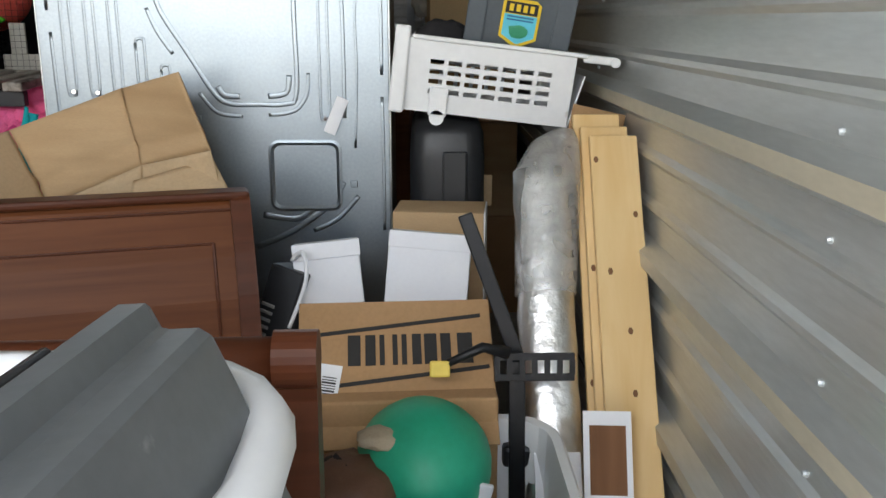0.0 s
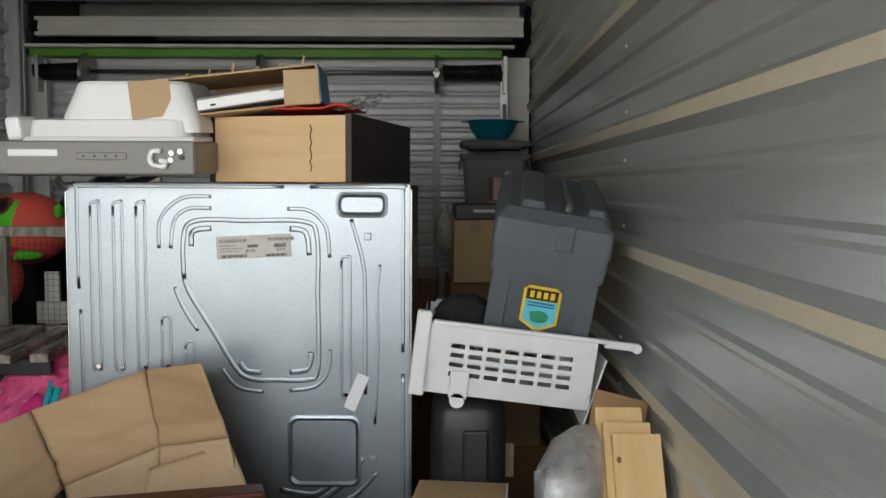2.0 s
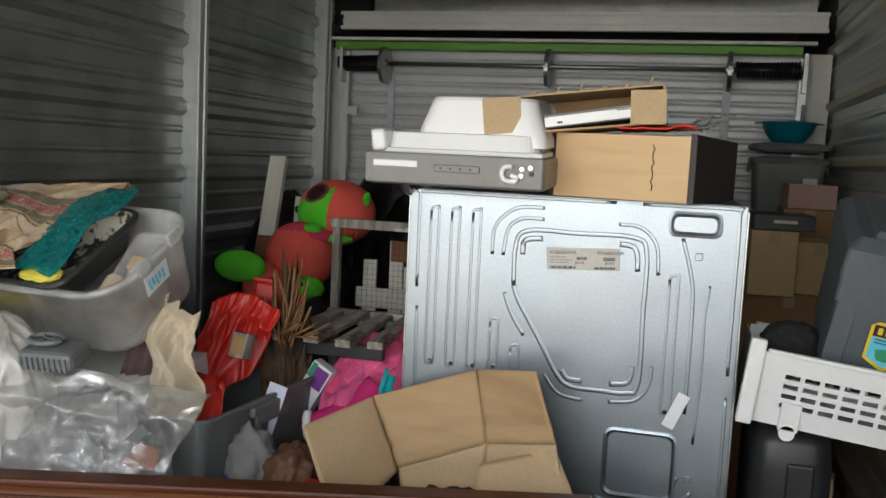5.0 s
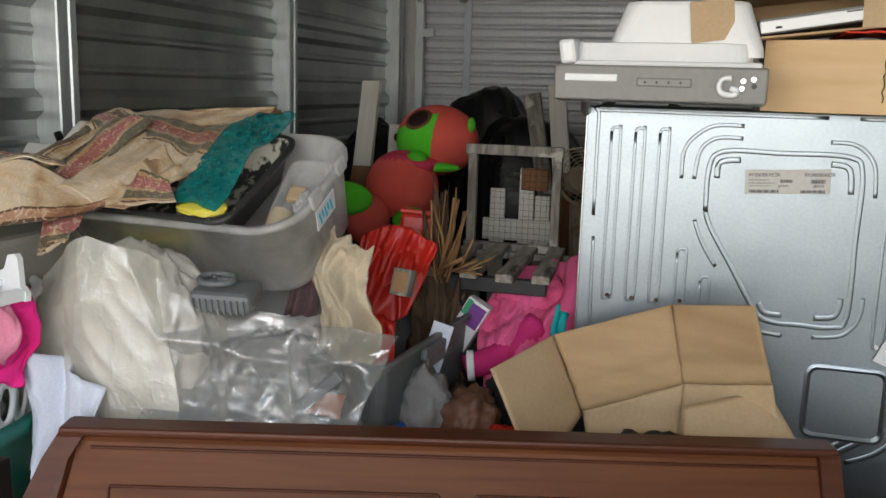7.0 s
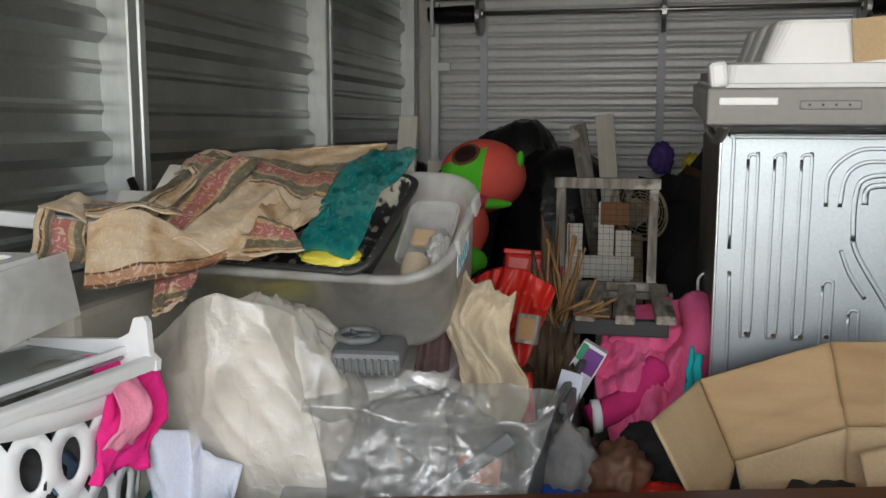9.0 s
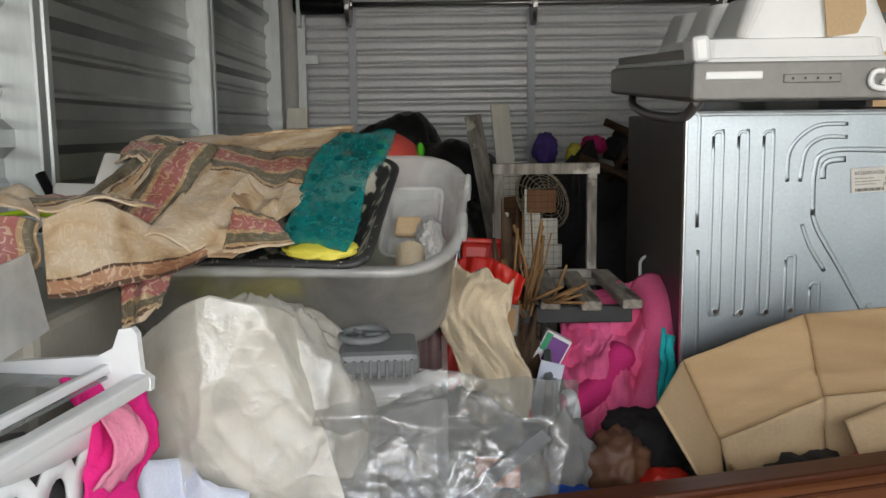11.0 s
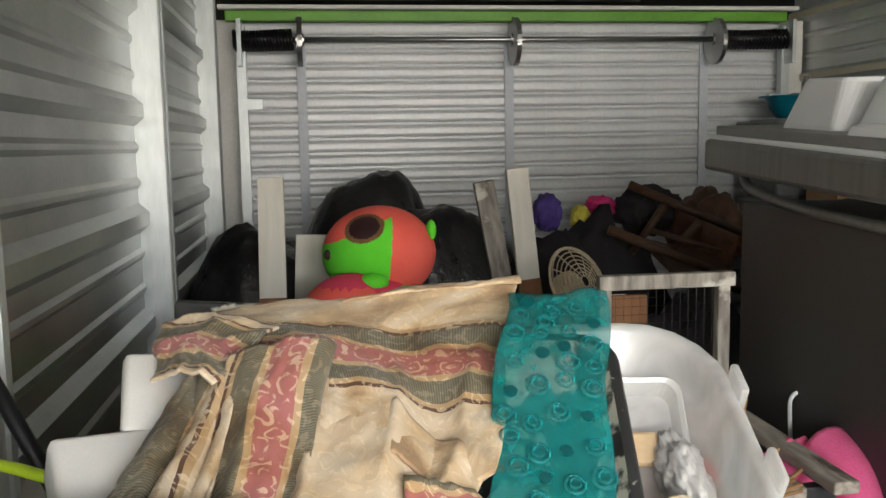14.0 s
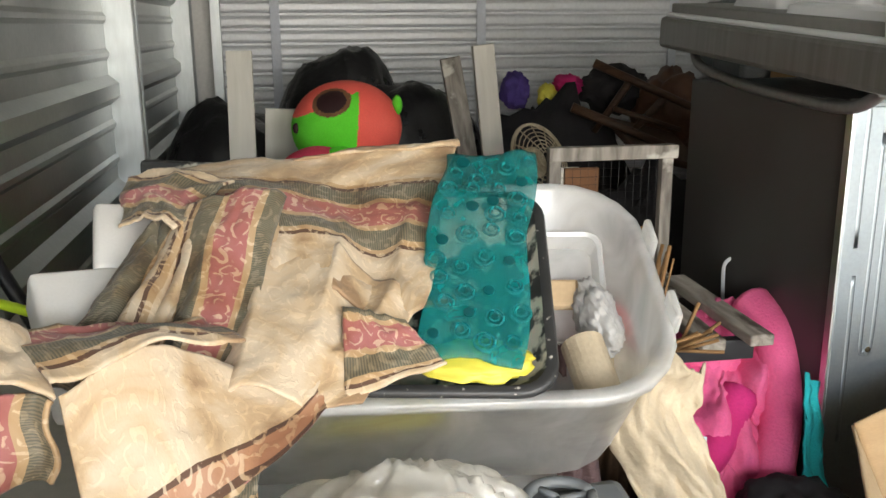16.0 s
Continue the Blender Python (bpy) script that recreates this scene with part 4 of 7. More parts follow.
bm = box((0, 0, 0.06), (0.1, 0.06, 0.11), 0.01)
tube(bm, [(0.03, 0, 0.11), (0.03, 0, 0.2)], 0.012, 8)
tagged(part("coffee_carafe", bm, GREYTRIM, None, m=pose(0.31, 5.27, 2.02)), "grey metal kitchen gadget standing in the blue bowl", "kitchen gadget")


def carton_closed(name, label, c, s, rz=0, mat=None, tape=True, group=""):
    t = thing(name, label, "box", pose(c[0], c[1], c[2], 0, 0, rz), group)
    part("body", box((0, 0, s[2] / 2), s, 0.004), mat or CARD, t)
    if tape:
        part("tape", box((0, 0, s[2] + 0.0008), (s[0] * 0.98, 0.05, 0.001)), CARDIN, t)
        part("flap_seam", box((0, -s[1] / 2 - 0.0006, s[2] - 0.03), (0.05, 0.001, 0.06)), CARDIN, t)
    return t


carton_closed("cardboard_box", "brown cardboard box stacked beside the grey totes", (0.25, 4.45, 0), (0.46, 0.5, 0.5), 3, CARDDARK, group="boxes by the wall")
carton_closed("cardboard_box", "brown cardboard box stacked beside the grey totes", (0.25, 4.45, 0.502), (0.44, 0.48, 0.45), -3, CARD, group="boxes by the wall")
carton_closed("cardboard_box", "brown cardboard box stacked beside the grey totes", (0.22, 4.45, 0.954), (0.42, 0.42, 0.34), 4, CARDDARK, group="boxes by the wall")
carton_closed("cardboard_box", "tan cardboard box on a stack of boxes", (0.13, 4.27, 1.296), (0.2, 0.3, 0.29), 4, CARDLIGHT, group="boxes by the wall")
carton_closed("cardboard_box", "tan cardboard box on a stack of boxes", (0.36, 4.42, 1.296), (0.2, 0.32, 0.24), -4, CARDLIGHT, group="boxes by the wall")
carton_closed("cardboard_box", "tall brown cardboard box before the grey totes", (0.36, 4.93, 0), (0.27, 0.26, 1.0), 0, CARD, group="boxes by the wall")
carton_closed("cardboard_box", "brown cardboard box before the grey totes", (0.36, 4.93, 1.002), (0.26, 0.25, 0.66), 2, CARDDARK, group="boxes by the wall")
shoebox = carton_closed("shoe_box", "black shoe box with pale lettering bars", (0.17, 4.29, 1.588), (0.26, 0.3, 0.07), 3, BLACKPLASTIC, False)
part("printed_bar", box((0.0, -0.171, 0.04), (0.1, 0.002, 0.014)), LABEL, shoebox)
pinkbox = carton_closed("pink_box", "dusty pink cardboard box on the boxes", (0.365, 4.93, 1.665), (0.235, 0.2, 0.125), 4, PINKCARD, False)
part("printed_bar", box((-0.02, -0.1015, 0.14), (0.07, 0.002, 0.03)), LABEL, pinkbox)
tagged(part("plastic_bag", blob((0, 0, 0.05), (0.04, 0.04, 0.1), 3, 0.3, 3), MILKYBAG, None, "", True, pose(-0.0, 4.3, 1.49)), "small knotted white plastic bag", "plastic bag")
wardrobe = thing("wooden_cabinet", "dark reddish wooden cabinet behind the refrigerator", "cabinet", pose(-0.25, 3.95, 0))
part("body", box((0, 0, 0.68), (0.44, 0.5, 1.36), 0.006), CHERRYDARK, wardrobe)
part("door", box((0, -0.256, 0.7), (0.4, 0.014, 1.25), 0.004), CHERRY, wardrobe)

# black hard case and freezer basket
case = thing("hard_case", "black rounded plastic hard case standing on end", "case", pose(0.073, 2.665, 0))
part("shell", loft(bmesh.new(), [rounded(0.19, 0.42, 0.05, 0.0), rounded(0.21, 0.45, 0.06, 0.04), rounded(0.212, 0.46, 0.06, 1.05), rounded(0.205, 0.45, 0.06, 1.12), rounded(0.18, 0.42, 0.06, 1.155), rounded(0.13, 0.36, 0.06, 1.168)]), BLACKPLASTIC, case, smooth=True)
part("ridge", box((0.02, -0.232, 0.55), (0.07, 0.016, 1.05), 0.007), BLACKPLASTIC, case)
part("ridge", box((0.0, 0.0, 1.165), (0.06, 0.3, 0.015), 0.005), BLACKPLASTIC, case)

crate = thing("freezer_basket", "white slotted plastic freezer basket tilted on the black case", "basket", pose(0.165, 2.37, 1.175, 0, 6.6, 0))


def slotted_panel(w, h, t, cols, rows_n, m, top_extra=0.0):
    """A flat panel with real rows of slots."""
    bm = bmesh.new()
    sw, sh = w * 0.72 / cols * 0.78, h * 0.033
    xs = [-w / 2 + w * 0.14 + (k + 0.5) * w * 0.74 / cols for k in range(cols)]
    zs = [h * 0.3 + k * h * 0.135 for k in range(rows_n)]
    edges = [0.0] + [z + s * sh for z in zs for s in (-1, 1)] + [h]
    for k in range(0, len(edges), 2):
        bx(bm, (0, 0, (edges[k] + edges[k + 1]) / 2), (w, t, edges[k + 1] - edges[k]))
    for z in zs:
        cut = [-w / 2] + [x + s * sw / 2 for x in xs for s in (-1, 1)] + [w / 2]
        for k in range(0, len(cut), 2):
            bx(bm, ((cut[k] + cut[k + 1]) / 2, 0, z), (cut[k + 1] - cut[k], t, 2 * sh))
    bmesh.ops.transform(bm, matrix=m, verts=bm.verts)
    return bm


part("front_panel", slotted_panel(0.45, 0.19, 0.005, 7, 4, Matrix.Translation((0, -0.0, 0)) @ Matrix.Rotation(radians(6), 4, "X")), WHITEDIRTY, crate)
part("back_panel", slotted_panel(0.45, 0.19, 0.005, 7, 4, Matrix.Translation((0, 0.38, 0.0))), WHITEDIRTY, crate)
part("side_panel", box((-0.225, 0.19, 0.1), (0.005, 0.38, 0.2), 0.002, Matrix.Rotation(radians(-3), 4, "Y")), WHITEDIRTY, crate)
part("side_panel", box((0.222, 0.19, 0.095), (0.005, 0.38, 0.19), 0.002, Matrix.Rotation(radians(12), 4, "Y")), WHITEDIRTY, crate)
part("bottom_panel", box((0, 0.19, 0.003), (0.45, 0.38, 0.006)), WHITEDIRTY, crate)
for y in (-0.024, 0.39):
    part("rim", box((0.02, y, 0.192), (0.46, 0.022, 0.012), 0.004), WHITEDIRTY, crate)
part("end_post", box((-0.235, -0.015, 0.105), (0.04, 0.03, 0.225), 0.006), WHITEDIRTY, crate)
bm = box((0.285, -0.02, 0.186), (0.09, 0.016, 0.022), 0.006)
tube(bm, [(0.325, -0.032, 0.184), (0.325, -0.008, 0.184)], 0.013, 12)
part("slide_arm", bm, WHITEDIRTY, crate)
bm = box((-0.125, -0.012, 0.03), (0.05, 0.012, 0.075), 0.004)
tube(bm, [(-0.125, -0.018, -0.012), (-0.125, -0.004, -0.012)], 0.02, 14)
part("roller_bracket", bm, WHITEDIRTY, crate)
tagged(part("cap", blob((0, 0, 0), (0.085, 0.075, 0.06), 5, 0.15, 2.5, 4, 0.05), RUBBER, None, "", True, pose(0.06, 2.6, 1.37)), "black cloth cap in the freezer basket", "cap")

# tackle box
tb = thing("tackle_box", "slate grey plastic tackle box tilted in the freezer basket", "tool box", pose(0.242, 2.40, 1.312, 13, 9, -3))
W, D = 0.285, 0.47
part("body", loft(bmesh.new(), [rounded(W * 0.94, D * 0.94, 0.012, 0, 3, 0, D / 2), rounded(W, D, 0.014, 0.21, 3, 0, D / 2)]), TOOLGREY, tb)
for x in (-0.115, 0.115):
    part("corner_rib", box((x, 0.006, 0.1), (0.05, 0.01, 0.2), 0.004), TOOLGREY, tb)
part("lid_skirt", loft(bmesh.new(), [rounded(W + 0.014, D + 0.014, 0.014, 0.205, 3, 0, D / 2), rounded(W + 0.018, D + 0.018, 0.014, 0.275, 3, 0, D / 2)]), TOOLGREY, tb)
lid = part("lid", loft(bmesh.new(), [rounded(W + 0.026, D + 0.026, 0.016, 0.275, 3, 0, D / 2), rounded(W + 0.022, D + 0.022, 0.016, 0.345, 3, 0, D / 2), rounded(W - 0.03, D - 0.05, 0.02, 0.372, 3, 0, D / 2)]), TOOLGREY, tb)
part("latch", box((0.03, -0.012, 0.315), (0.045, 0.012, 0.07), 0.004), TOOLGREY, lid)
for x in (-0.062, 0.105):
    part("lid_ridge", loft(bmesh.new(), [rounded(0.075 if x < 0 else 0.06, D - 0.07, 0.01, 0.366, 2, x, D / 2), rounded(0.055 if x < 0 else 0.04, D - 0.1, 0.01, 0.388, 2, x, D / 2)]), TOOLGREY, lid)
bm = bmesh.new()
tube(bm, smooth_path([(0.03, 0.06, 0.365), (0.03, 0.08, 0.384), (0.03, D - 0.12, 0.384), (0.03, D - 0.09, 0.365)], 5), 0.011, 8)
part("handle", bm, TOOLGREY, lid, smooth=True)
badge = part("badge", loft(bmesh.new(), [[Vector((x * s, -0.001 - t, z * s)) for x, z in ((-0.05, 0.055), (-0.035, 0.066), (0.035, 0.066), (0.05, 0.055), (0.05, -0.035), (0.0, -0.062), (-0.05, -0.035))] for s, t in ((1, 0), (1, 0.0015))]), BADGEYELLOW, tb, "yellow and blue shield sticker", m=pose(0.0, -0.003, 0.11))
part("badge_field", loft(bmesh.new(), [[Vector((x * 0.86, -0.0028 - t, z * 0.86)) for x, z in ((-0.05, 0.03), (0.05, 0.03), (0.05, -0.035), (0.0, -0.06), (-0.05, -0.035))] for t in (0, 0.001)]), BADGEBLUE, badge)
part("badge_band", box((0, -0.0032, 0.043), (0.084, 0.001, 0.03)), INK, badge)
for x in (-0.027, -0.009, 0.009, 0.027):
    part("badge_letter_bar", box((x, -0.0042, 0.043), (0.011, 0.0008, 0.018)), BADGEYELLOW, badge)
part("badge_picture", blob((0, -0.004, -0.018), (0.026, 0.001, 0.017), 2, 0.3, 2, 2), BADGEGREEN, badge)
for z in (0.02, 0.012):
    part("badge_letter_bar", box((0, -0.0042, z), (0.07, 0.0008, 0.004)), PRINTBLUE, badge)

# lumber, foil roll, mount
for k, (dx, dz, dy, mt) in enumerate(((0.0, 0.0, 0.0, PINE), (0.012, -0.03, -0.03, PINE), (0.028, -0.05, -0.058, PINE))):
    b = thing("pine_board", "knotty pale pine board leaning against the wall", "board", pose(0.415 + dx, 1.42 + dy, 0.0, -33.5, 0, -1.5), "leaning boards")
    part("plank", box((0, 0, 0.72 + dz / 2), (0.115, 0.02, 1.43 + dz), 0.003), mt, b)
    for q in range(9):
        bm = loft(bmesh.new(), [[Vector((0.045 * math.sin(q * 2.7 + k) + 0.006 * math.cos(a), -0.0104 - t, 0.2 + q * 0.14 + 0.009 * math.sin(a))) for a in (0, 1.05, 2.1, 3.14, 4.19, 5.24)] for t in (0, 0.0004)])
        part("knot", bm, REDWOOD, b)
tagged(part("plywood_offcut", box((0, 0, 0.02), (0.14, 0.01, 0.2), 0.002), CARDDARK, None, m=pose(0.44, 2.27, 1.1, -32, 12, -8)), "torn brown hardboard offcut behind the boards", "board")
roll = thing("insulation_roll", "crinkled silver foil insulation roll standing upright", "insulation roll", pose(0.285, 1.45, 0, -31, 0, 0))
bm = bmesh.new()
rings = []
for k in range(40):
    z = 1.25 * k / 39
    rings.append([Vector(((0.066 + 0.007 * noise.noise(Vector((math.cos(a) * 2, math.sin(a) * 2, z * 14)))) * math.cos(a), (0.05 + 0.006 * noise.noise(Vector((math.cos(a) * 2 + 5, math.sin(a) * 2, z * 14)))) * math.sin(a), z)) for a in (q * math.pi / 12 for q in range(24))])
part("foil", loft(bm, rings), FOIL, roll, smooth=True)
part("wrap", loft(bmesh.new(), [[Vector((p.x * s + dx, p.y * s, z)) for p in rings[20]] for s, z, dx in ((1.08, 0.95, 0), (1.15, 1.1, 0.01), (1.2, 1.26, 0.02), (0.9, 1.33, 0.04), (0.45, 1.36, 0.06))]), CLINGWRAP, roll, "loose clear plastic wrap", True)
part("paper_end", box((0.0, -0.06, 0.42), (0.1, 0.004, 0.34), 0.001), PAPER, roll)
leaf = thing("cardboard_sheet", "white sheet with a brown printed square by the boards", "card", pose(0.37, 1.50, 0.25, -30, 0, -4))
part("body", box((0, -0.035, 0.2), (0.1, 0.006, 0.46), 0.001), PAPER, leaf)
part("printed_square", box((0, -0.039, 0.33), (0.075, 0.002, 0.14)), REDWOOD, leaf)
mount = thing("wall_mount", "black slotted steel television wall mount standing on end", "wall mount", pose(0.2, 1.62, 0.0, -10, 0, 0))
part("upright", box((0, 0, 0.37), (0.035, 0.012, 0.74), 0.003), BLACKMETAL, mount)
part("upright", box((-0.045, 0.02, 0.9), (0.032, 0.014, 0.34), 0.003, Matrix.Translation((0, 0, 0.75)) @ Matrix.Rotation(radians(-20), 4, "Y") @ Matrix.Translation((0.045, 0, -0.75))), BLACKMETAL, mount)
bm = bmesh.new()
for z in (0.708, 0.752):
    bx(bm, (0.035, -0.02, z), (0.17, 0.006, 0.016), 0.002)
for k in range(7):
    bx(bm, (-0.044 + 0.0265 * k, -0.02, 0.73), (0.012, 0.006, 0.032))
part("slotted_plate", bm, BLACKMETAL, mount)
part("pivot_arm", tube(bmesh.new(), [(-0.02, -0.02, 0.76), (-0.075, -0.03, 0.775), (-0.15, -0.05, 0.745)], 0.014, 10, 0.6), BLACKMETAL, mount, smooth=True)
part("tag", box((-0.165, -0.055, 0.735), (0.042, 0.006, 0.034), 0.004), TAG, mount, "yellow plastic tag")

# white boxes, printed carton, helmet, basket low by the doorway
for x, rz, ry, w, h in ((-0.215, 5, -5, 0.16, 0.32), (-0.02, -5, 4, 0.2, 0.34)):
    t = thing("white_carton", "plain white carton standing on the printed cardboard box", "box", pose(x + 0.012, 2.0, 0.6, -12, ry, rz), "white cartons")
    part("body", box((0, 0.05, h / 2), (w, 0.1, h), 0.003), PAPER, t)
    part("flap", box((0.002, -0.003, h - 0.02), (w * 1.02, 0.004, 0.04), 0.001), PAPER, t)
t = carton_closed("cardboard_box", "opened brown cardboard box behind the white cartons", (0.05, 2.33, 0.612), (0.24, 0.16, 0.33), -6, CARD, False)
part("flap", box((0.06, -0.06, 0.39), (0.14, 0.004, 0.1), 0.001, Matrix.Rotation(radians(-30), 4, "X") @ Matrix.Translation((0, 0.2, 0.05))), CARDIN, t)
part("white_side", box((0.122, 0, 0.17), (0.004, 0.16, 0.32), 0.001), PAPER, t)
tagged(part("cardboard_stack_box", box((0, 0, 0.305), (0.5, 0.3, 0.61), 0.004), CARDDARK, None, m=pose(-0.07, 2.235, 0, 0, 0, -3)), "plain brown cardboard box on the floor", "box")
printed = thing("printed_carton", "brown cardboard box printed with thick black bars, lying tilted", "box", pose(-0.06, 1.83, 0.0, 0, 0, 3))
part("body", box((0, 0, 0.335), (0.42, 0.3, 0.67), 0.006), CARDDARK, printed)
top = part("top_panel", box((0, 0, 0), (0.42, 0.006, 0.33), 0.002), CARDDARK, printed, m=pose(0, -0.07, 0.70, -42, 0, 0))
for x, w in ((0.15, 0.03), (0.108, 0.02), (0.075, 0.025), (0.045, 0.018), (0.018, 0.01), (-0.002, 0.01), (-0.03, 0.01), (-0.055, 0.02), (-0.09, 0.025)):
    part("printed_bar", box((x, -0.0042, 0.05), (w * 1.1, 0.001, 0.07)), INK, top)
part("printed_bar", box((0.02, -0.0042, -0.015), (0.36, 0.001, 0.009), 0, Matrix.Rotation(radians(-6), 4, "Y")), INK, top)
part("printed_bar", box((0.02, -0.0042, 0.105), (0.36, 0.001, 0.009), 0, Matrix.Rotation(radians(-6), 4, "Y")), INK, top)
slip = part("shipping_label", box((-0.14, -0.0045, -0.06), (0.05, 0.001, 0.11), 0, Matrix.Rotation(radians(10), 4, "Y")), PAPER, top, "white shipping label with barcode")
bm = bmesh.new()
for k in range(12):
    bx(bm, (-0.138, -0.0056, -0.1 + 0.006 * k), (0.03, 0.0006, 0.002 + 0.002 * (k % 3 == 0)), 0, Matrix.Rotation(radians(10), 4, "Y"))
part("barcode", bm, INK, slip)
hb = thing("laundry_basket", "white and blue plastic laundry basket by the boards", "laundry basket", pose(0.1, 1.5, 0.0))
part("body", bin_bm(0.34, 0.5, 0.6, 0.1, 0.8, 0.006, 0.022), WHITE, hb)
part("grip_hole", box((0.12, 0.235, 0.52), (0.1, 0.05, 0.05), 0.01), BLACKPLASTIC, hb)
helmet = tagged(part("helmet", blob((0, 0, 0), (0.135, 0.15, 0.13), 1, 0.02, 1.5, 4), MINT, None, "", True, pose(0.0, 1.58, 0.58)), "mint green plastic helmet shell in the basket", "helmet")
part("patch", blob((-0.075, -0.055, 0.085), (0.05, 0.04, 0.02), 2, 0.2, 2, 3), CANVAS, helmet, "beige torn patch", True)
part("tag", box((0.115, -0.085, 0.0), (0.03, 0.012, 0.06), 0.003, Matrix.Rotation(radians(14), 4, "Y")), PAPER, helmet, "white paper tag")
bagm = tagged(part("handbag", blob((0, 0, 0), (0.12, 0.14, 0.32), 8, 0.2, 2.2, 4, 0.08, -0.32), RUBBER, None, "", True, pose(-0.15, 1.5, 0.32)), "black fabric bag slumped beside the headboard", "bag")
part("trim", blob((0.01, -0.02, 0.27), (0.1, 0.1, 0.05), 4, 0.2, 3, 3), BROWNCLOTH, bagm, "brown leather edge", True)

# small electronics between the headboard and the cartons
kit = thing("electronics_box", "black vented electronics box with a teal strip and a white cable", "electronics", pose(-0.375, 2.06, 0.605, -14, 14, -24))
part("body", box((0, 0, 0.12), (0.09, 0.14, 0.26), 0.006), BLACKPLASTIC, kit)
for k in range(6):
    part("vent", box((-0.02, -0.072, 0.06 + 0.018 * k), (0.035, 0.006, 0.008), 0.002), GREYTRIM, kit)
part("strip", box((0.025, -0.075, 0.02), (0.022, 0.012, 0.16), 0.003, Matrix.Rotation(radians(18), 4, "Y")), TEALCLOTH, kit, "teal plastic strip with pale studs")
for k in range(4):
    part("stud", box((0.03 + 0.01 * k, -0.083, -0.03 + 0.035 * k), (0.012, 0.004, 0.01), 0.002), LABEL, kit)
part("cable", tube(bmesh.new(), smooth_path([(0.0, -0.06, 0.27), (0.03, -0.08, 0.3), (0.06, -0.08, 0.24), (0.055, -0.08, 0.12)], 6), 0.005, 8), WHITE, kit, "white cable", True)
tagged(part("support_box", box((0, 0, 0.3), (0.14, 0.2, 0.6), 0.004), CARDDARK, None, m=pose(-0.375, 2.1, 0, 0, 0, -8)), "brown cardboard box under the electronics", "box")

# toolbox in a white tub near the doorway
wt = thing("plastic_tub", "round-edged white plastic tub on the floor", "tub", pose(-0.42, 0.64, 0.0))
part("body", bin_bm(0.56, 0.40, 1.09, 0.16, 0.8, 0.01, 0.01), WHITE, wt, smooth=True)
part("rim", loft(bmesh.new(), [rounded(0.55, 0.39, 0.16, 1.07), rounded(0.605, 0.445, 0.18, 1.062), rounded(0.625, 0.465, 0.19, 1.08), rounded(0.605, 0.445, 0.18, 1.1), rounded(0.56, 0.40, 0.16, 1.103), rounded(0.535, 0.375, 0.15, 1.09), rounded(0.545, 0.385, 0.155, 1.072)], False, False), WHITE, wt, "rolled white rim", True)
gcase = thing("tool_case", "scuffed grey plastic tool case standing in the white tub", "tool case", pose(-0.245, 0.60, 0.738, 0, 0, -6))
section = [(-0.15, 0.0), (-0.155, 0.30), (-0.085, 0.415), (-0.078, 0.412), (-0.066, 0.43), (-0.03, 0.455), (-0.006, 0.457), (0.004, 0.436), (0.014, 0.434), (0.04, 0.436), (0.05, 0.43), (0.07, 0.385), (0.112, 0.28), (0.124, 0.255), (0.138, 0.2), (0.145, 0.0)]
part("shell", loft(bmesh.new(), [[Vector((x * q, y, z * (1 - 0.5 * (1 - q)))) for x, z in section] for y, q in ((-0.17, 0.96), (-0.162, 1.0), (0.125, 1.0), (0.135, 0.97))]), SHELLGREY, gcase)
part("side_rib", box((0.098, -0.03, 0.322), (0.01, 0.3, 0.014), 0.004, Matrix.Translation((0.098, 0, 0.322)) @ Matrix.Rotation(radians(22), 4, "Y") @ Matrix.Translation((-0.098, 0, -0.322))), SHELLGREY, gcase)
part("hinge_rod", tube(bmesh.new(), [(-0.086, -0.16, 0.418), (-0.086, 0.1, 0.418)], 0.006, 8), BLACKMETAL, gcase, "dark steel hinge rod", True)
latch = part("latch", box((-0.115, -0.1, 0.385), (0.05, 0.05, 0.014), 0.004, Matrix.Translation((-0.115, 0, 0.385)) @ Matrix.Rotation(radians(-58), 4, "Y") @ Matrix.Translation((0.115, 0, -0.385))), BLACKPLASTIC, gcase, "black latch with chrome clip")
part("clip", box((-0.105, -0.068, 0.405), (0.012, 0.014, 0.018), 0.003), CHROME, latch)
part("tape", box((-0.118, -0.15, 0.38), (0.07, 0.035, 0.006), 0.002, Matrix.Translation((-0.118, 0, 0.38)) @ Matrix.Rotation(radians(-58), 4, "Y") @ Matrix.Translation((0.118, 0, -0.38))), BLUETAPE, gcase, "blue tape")

# ---------------------------------------------------------------- headboard
hbd = thing("headboard", "dark cherry sleigh bed headboard standing on edge", "headboard", pose(-1.985, 1.572, -0.005, 0, 0.45, 16.8))
L = 1.64
prof = [(0.0, 1.046), (-0.014, 1.03), (-0.034, 0.99), (-0.07, 0.92), (-0.11, 0.83), (-0.135, 0.72), (-0.15, 0.6), (-0.15, 0.45), (-0.13, 0.2), (-0.1, 0.0)]


def face_at(z):
    """How far forward the curved face stands at a height."""
    for (y0, z0), (y1, z1) in zip(prof, prof[1:]):
        if z1 <= z <= z0:
            return y0 + (y1 - y0) * (z0 - z) / (z0 - z1)
    return prof[0][0]



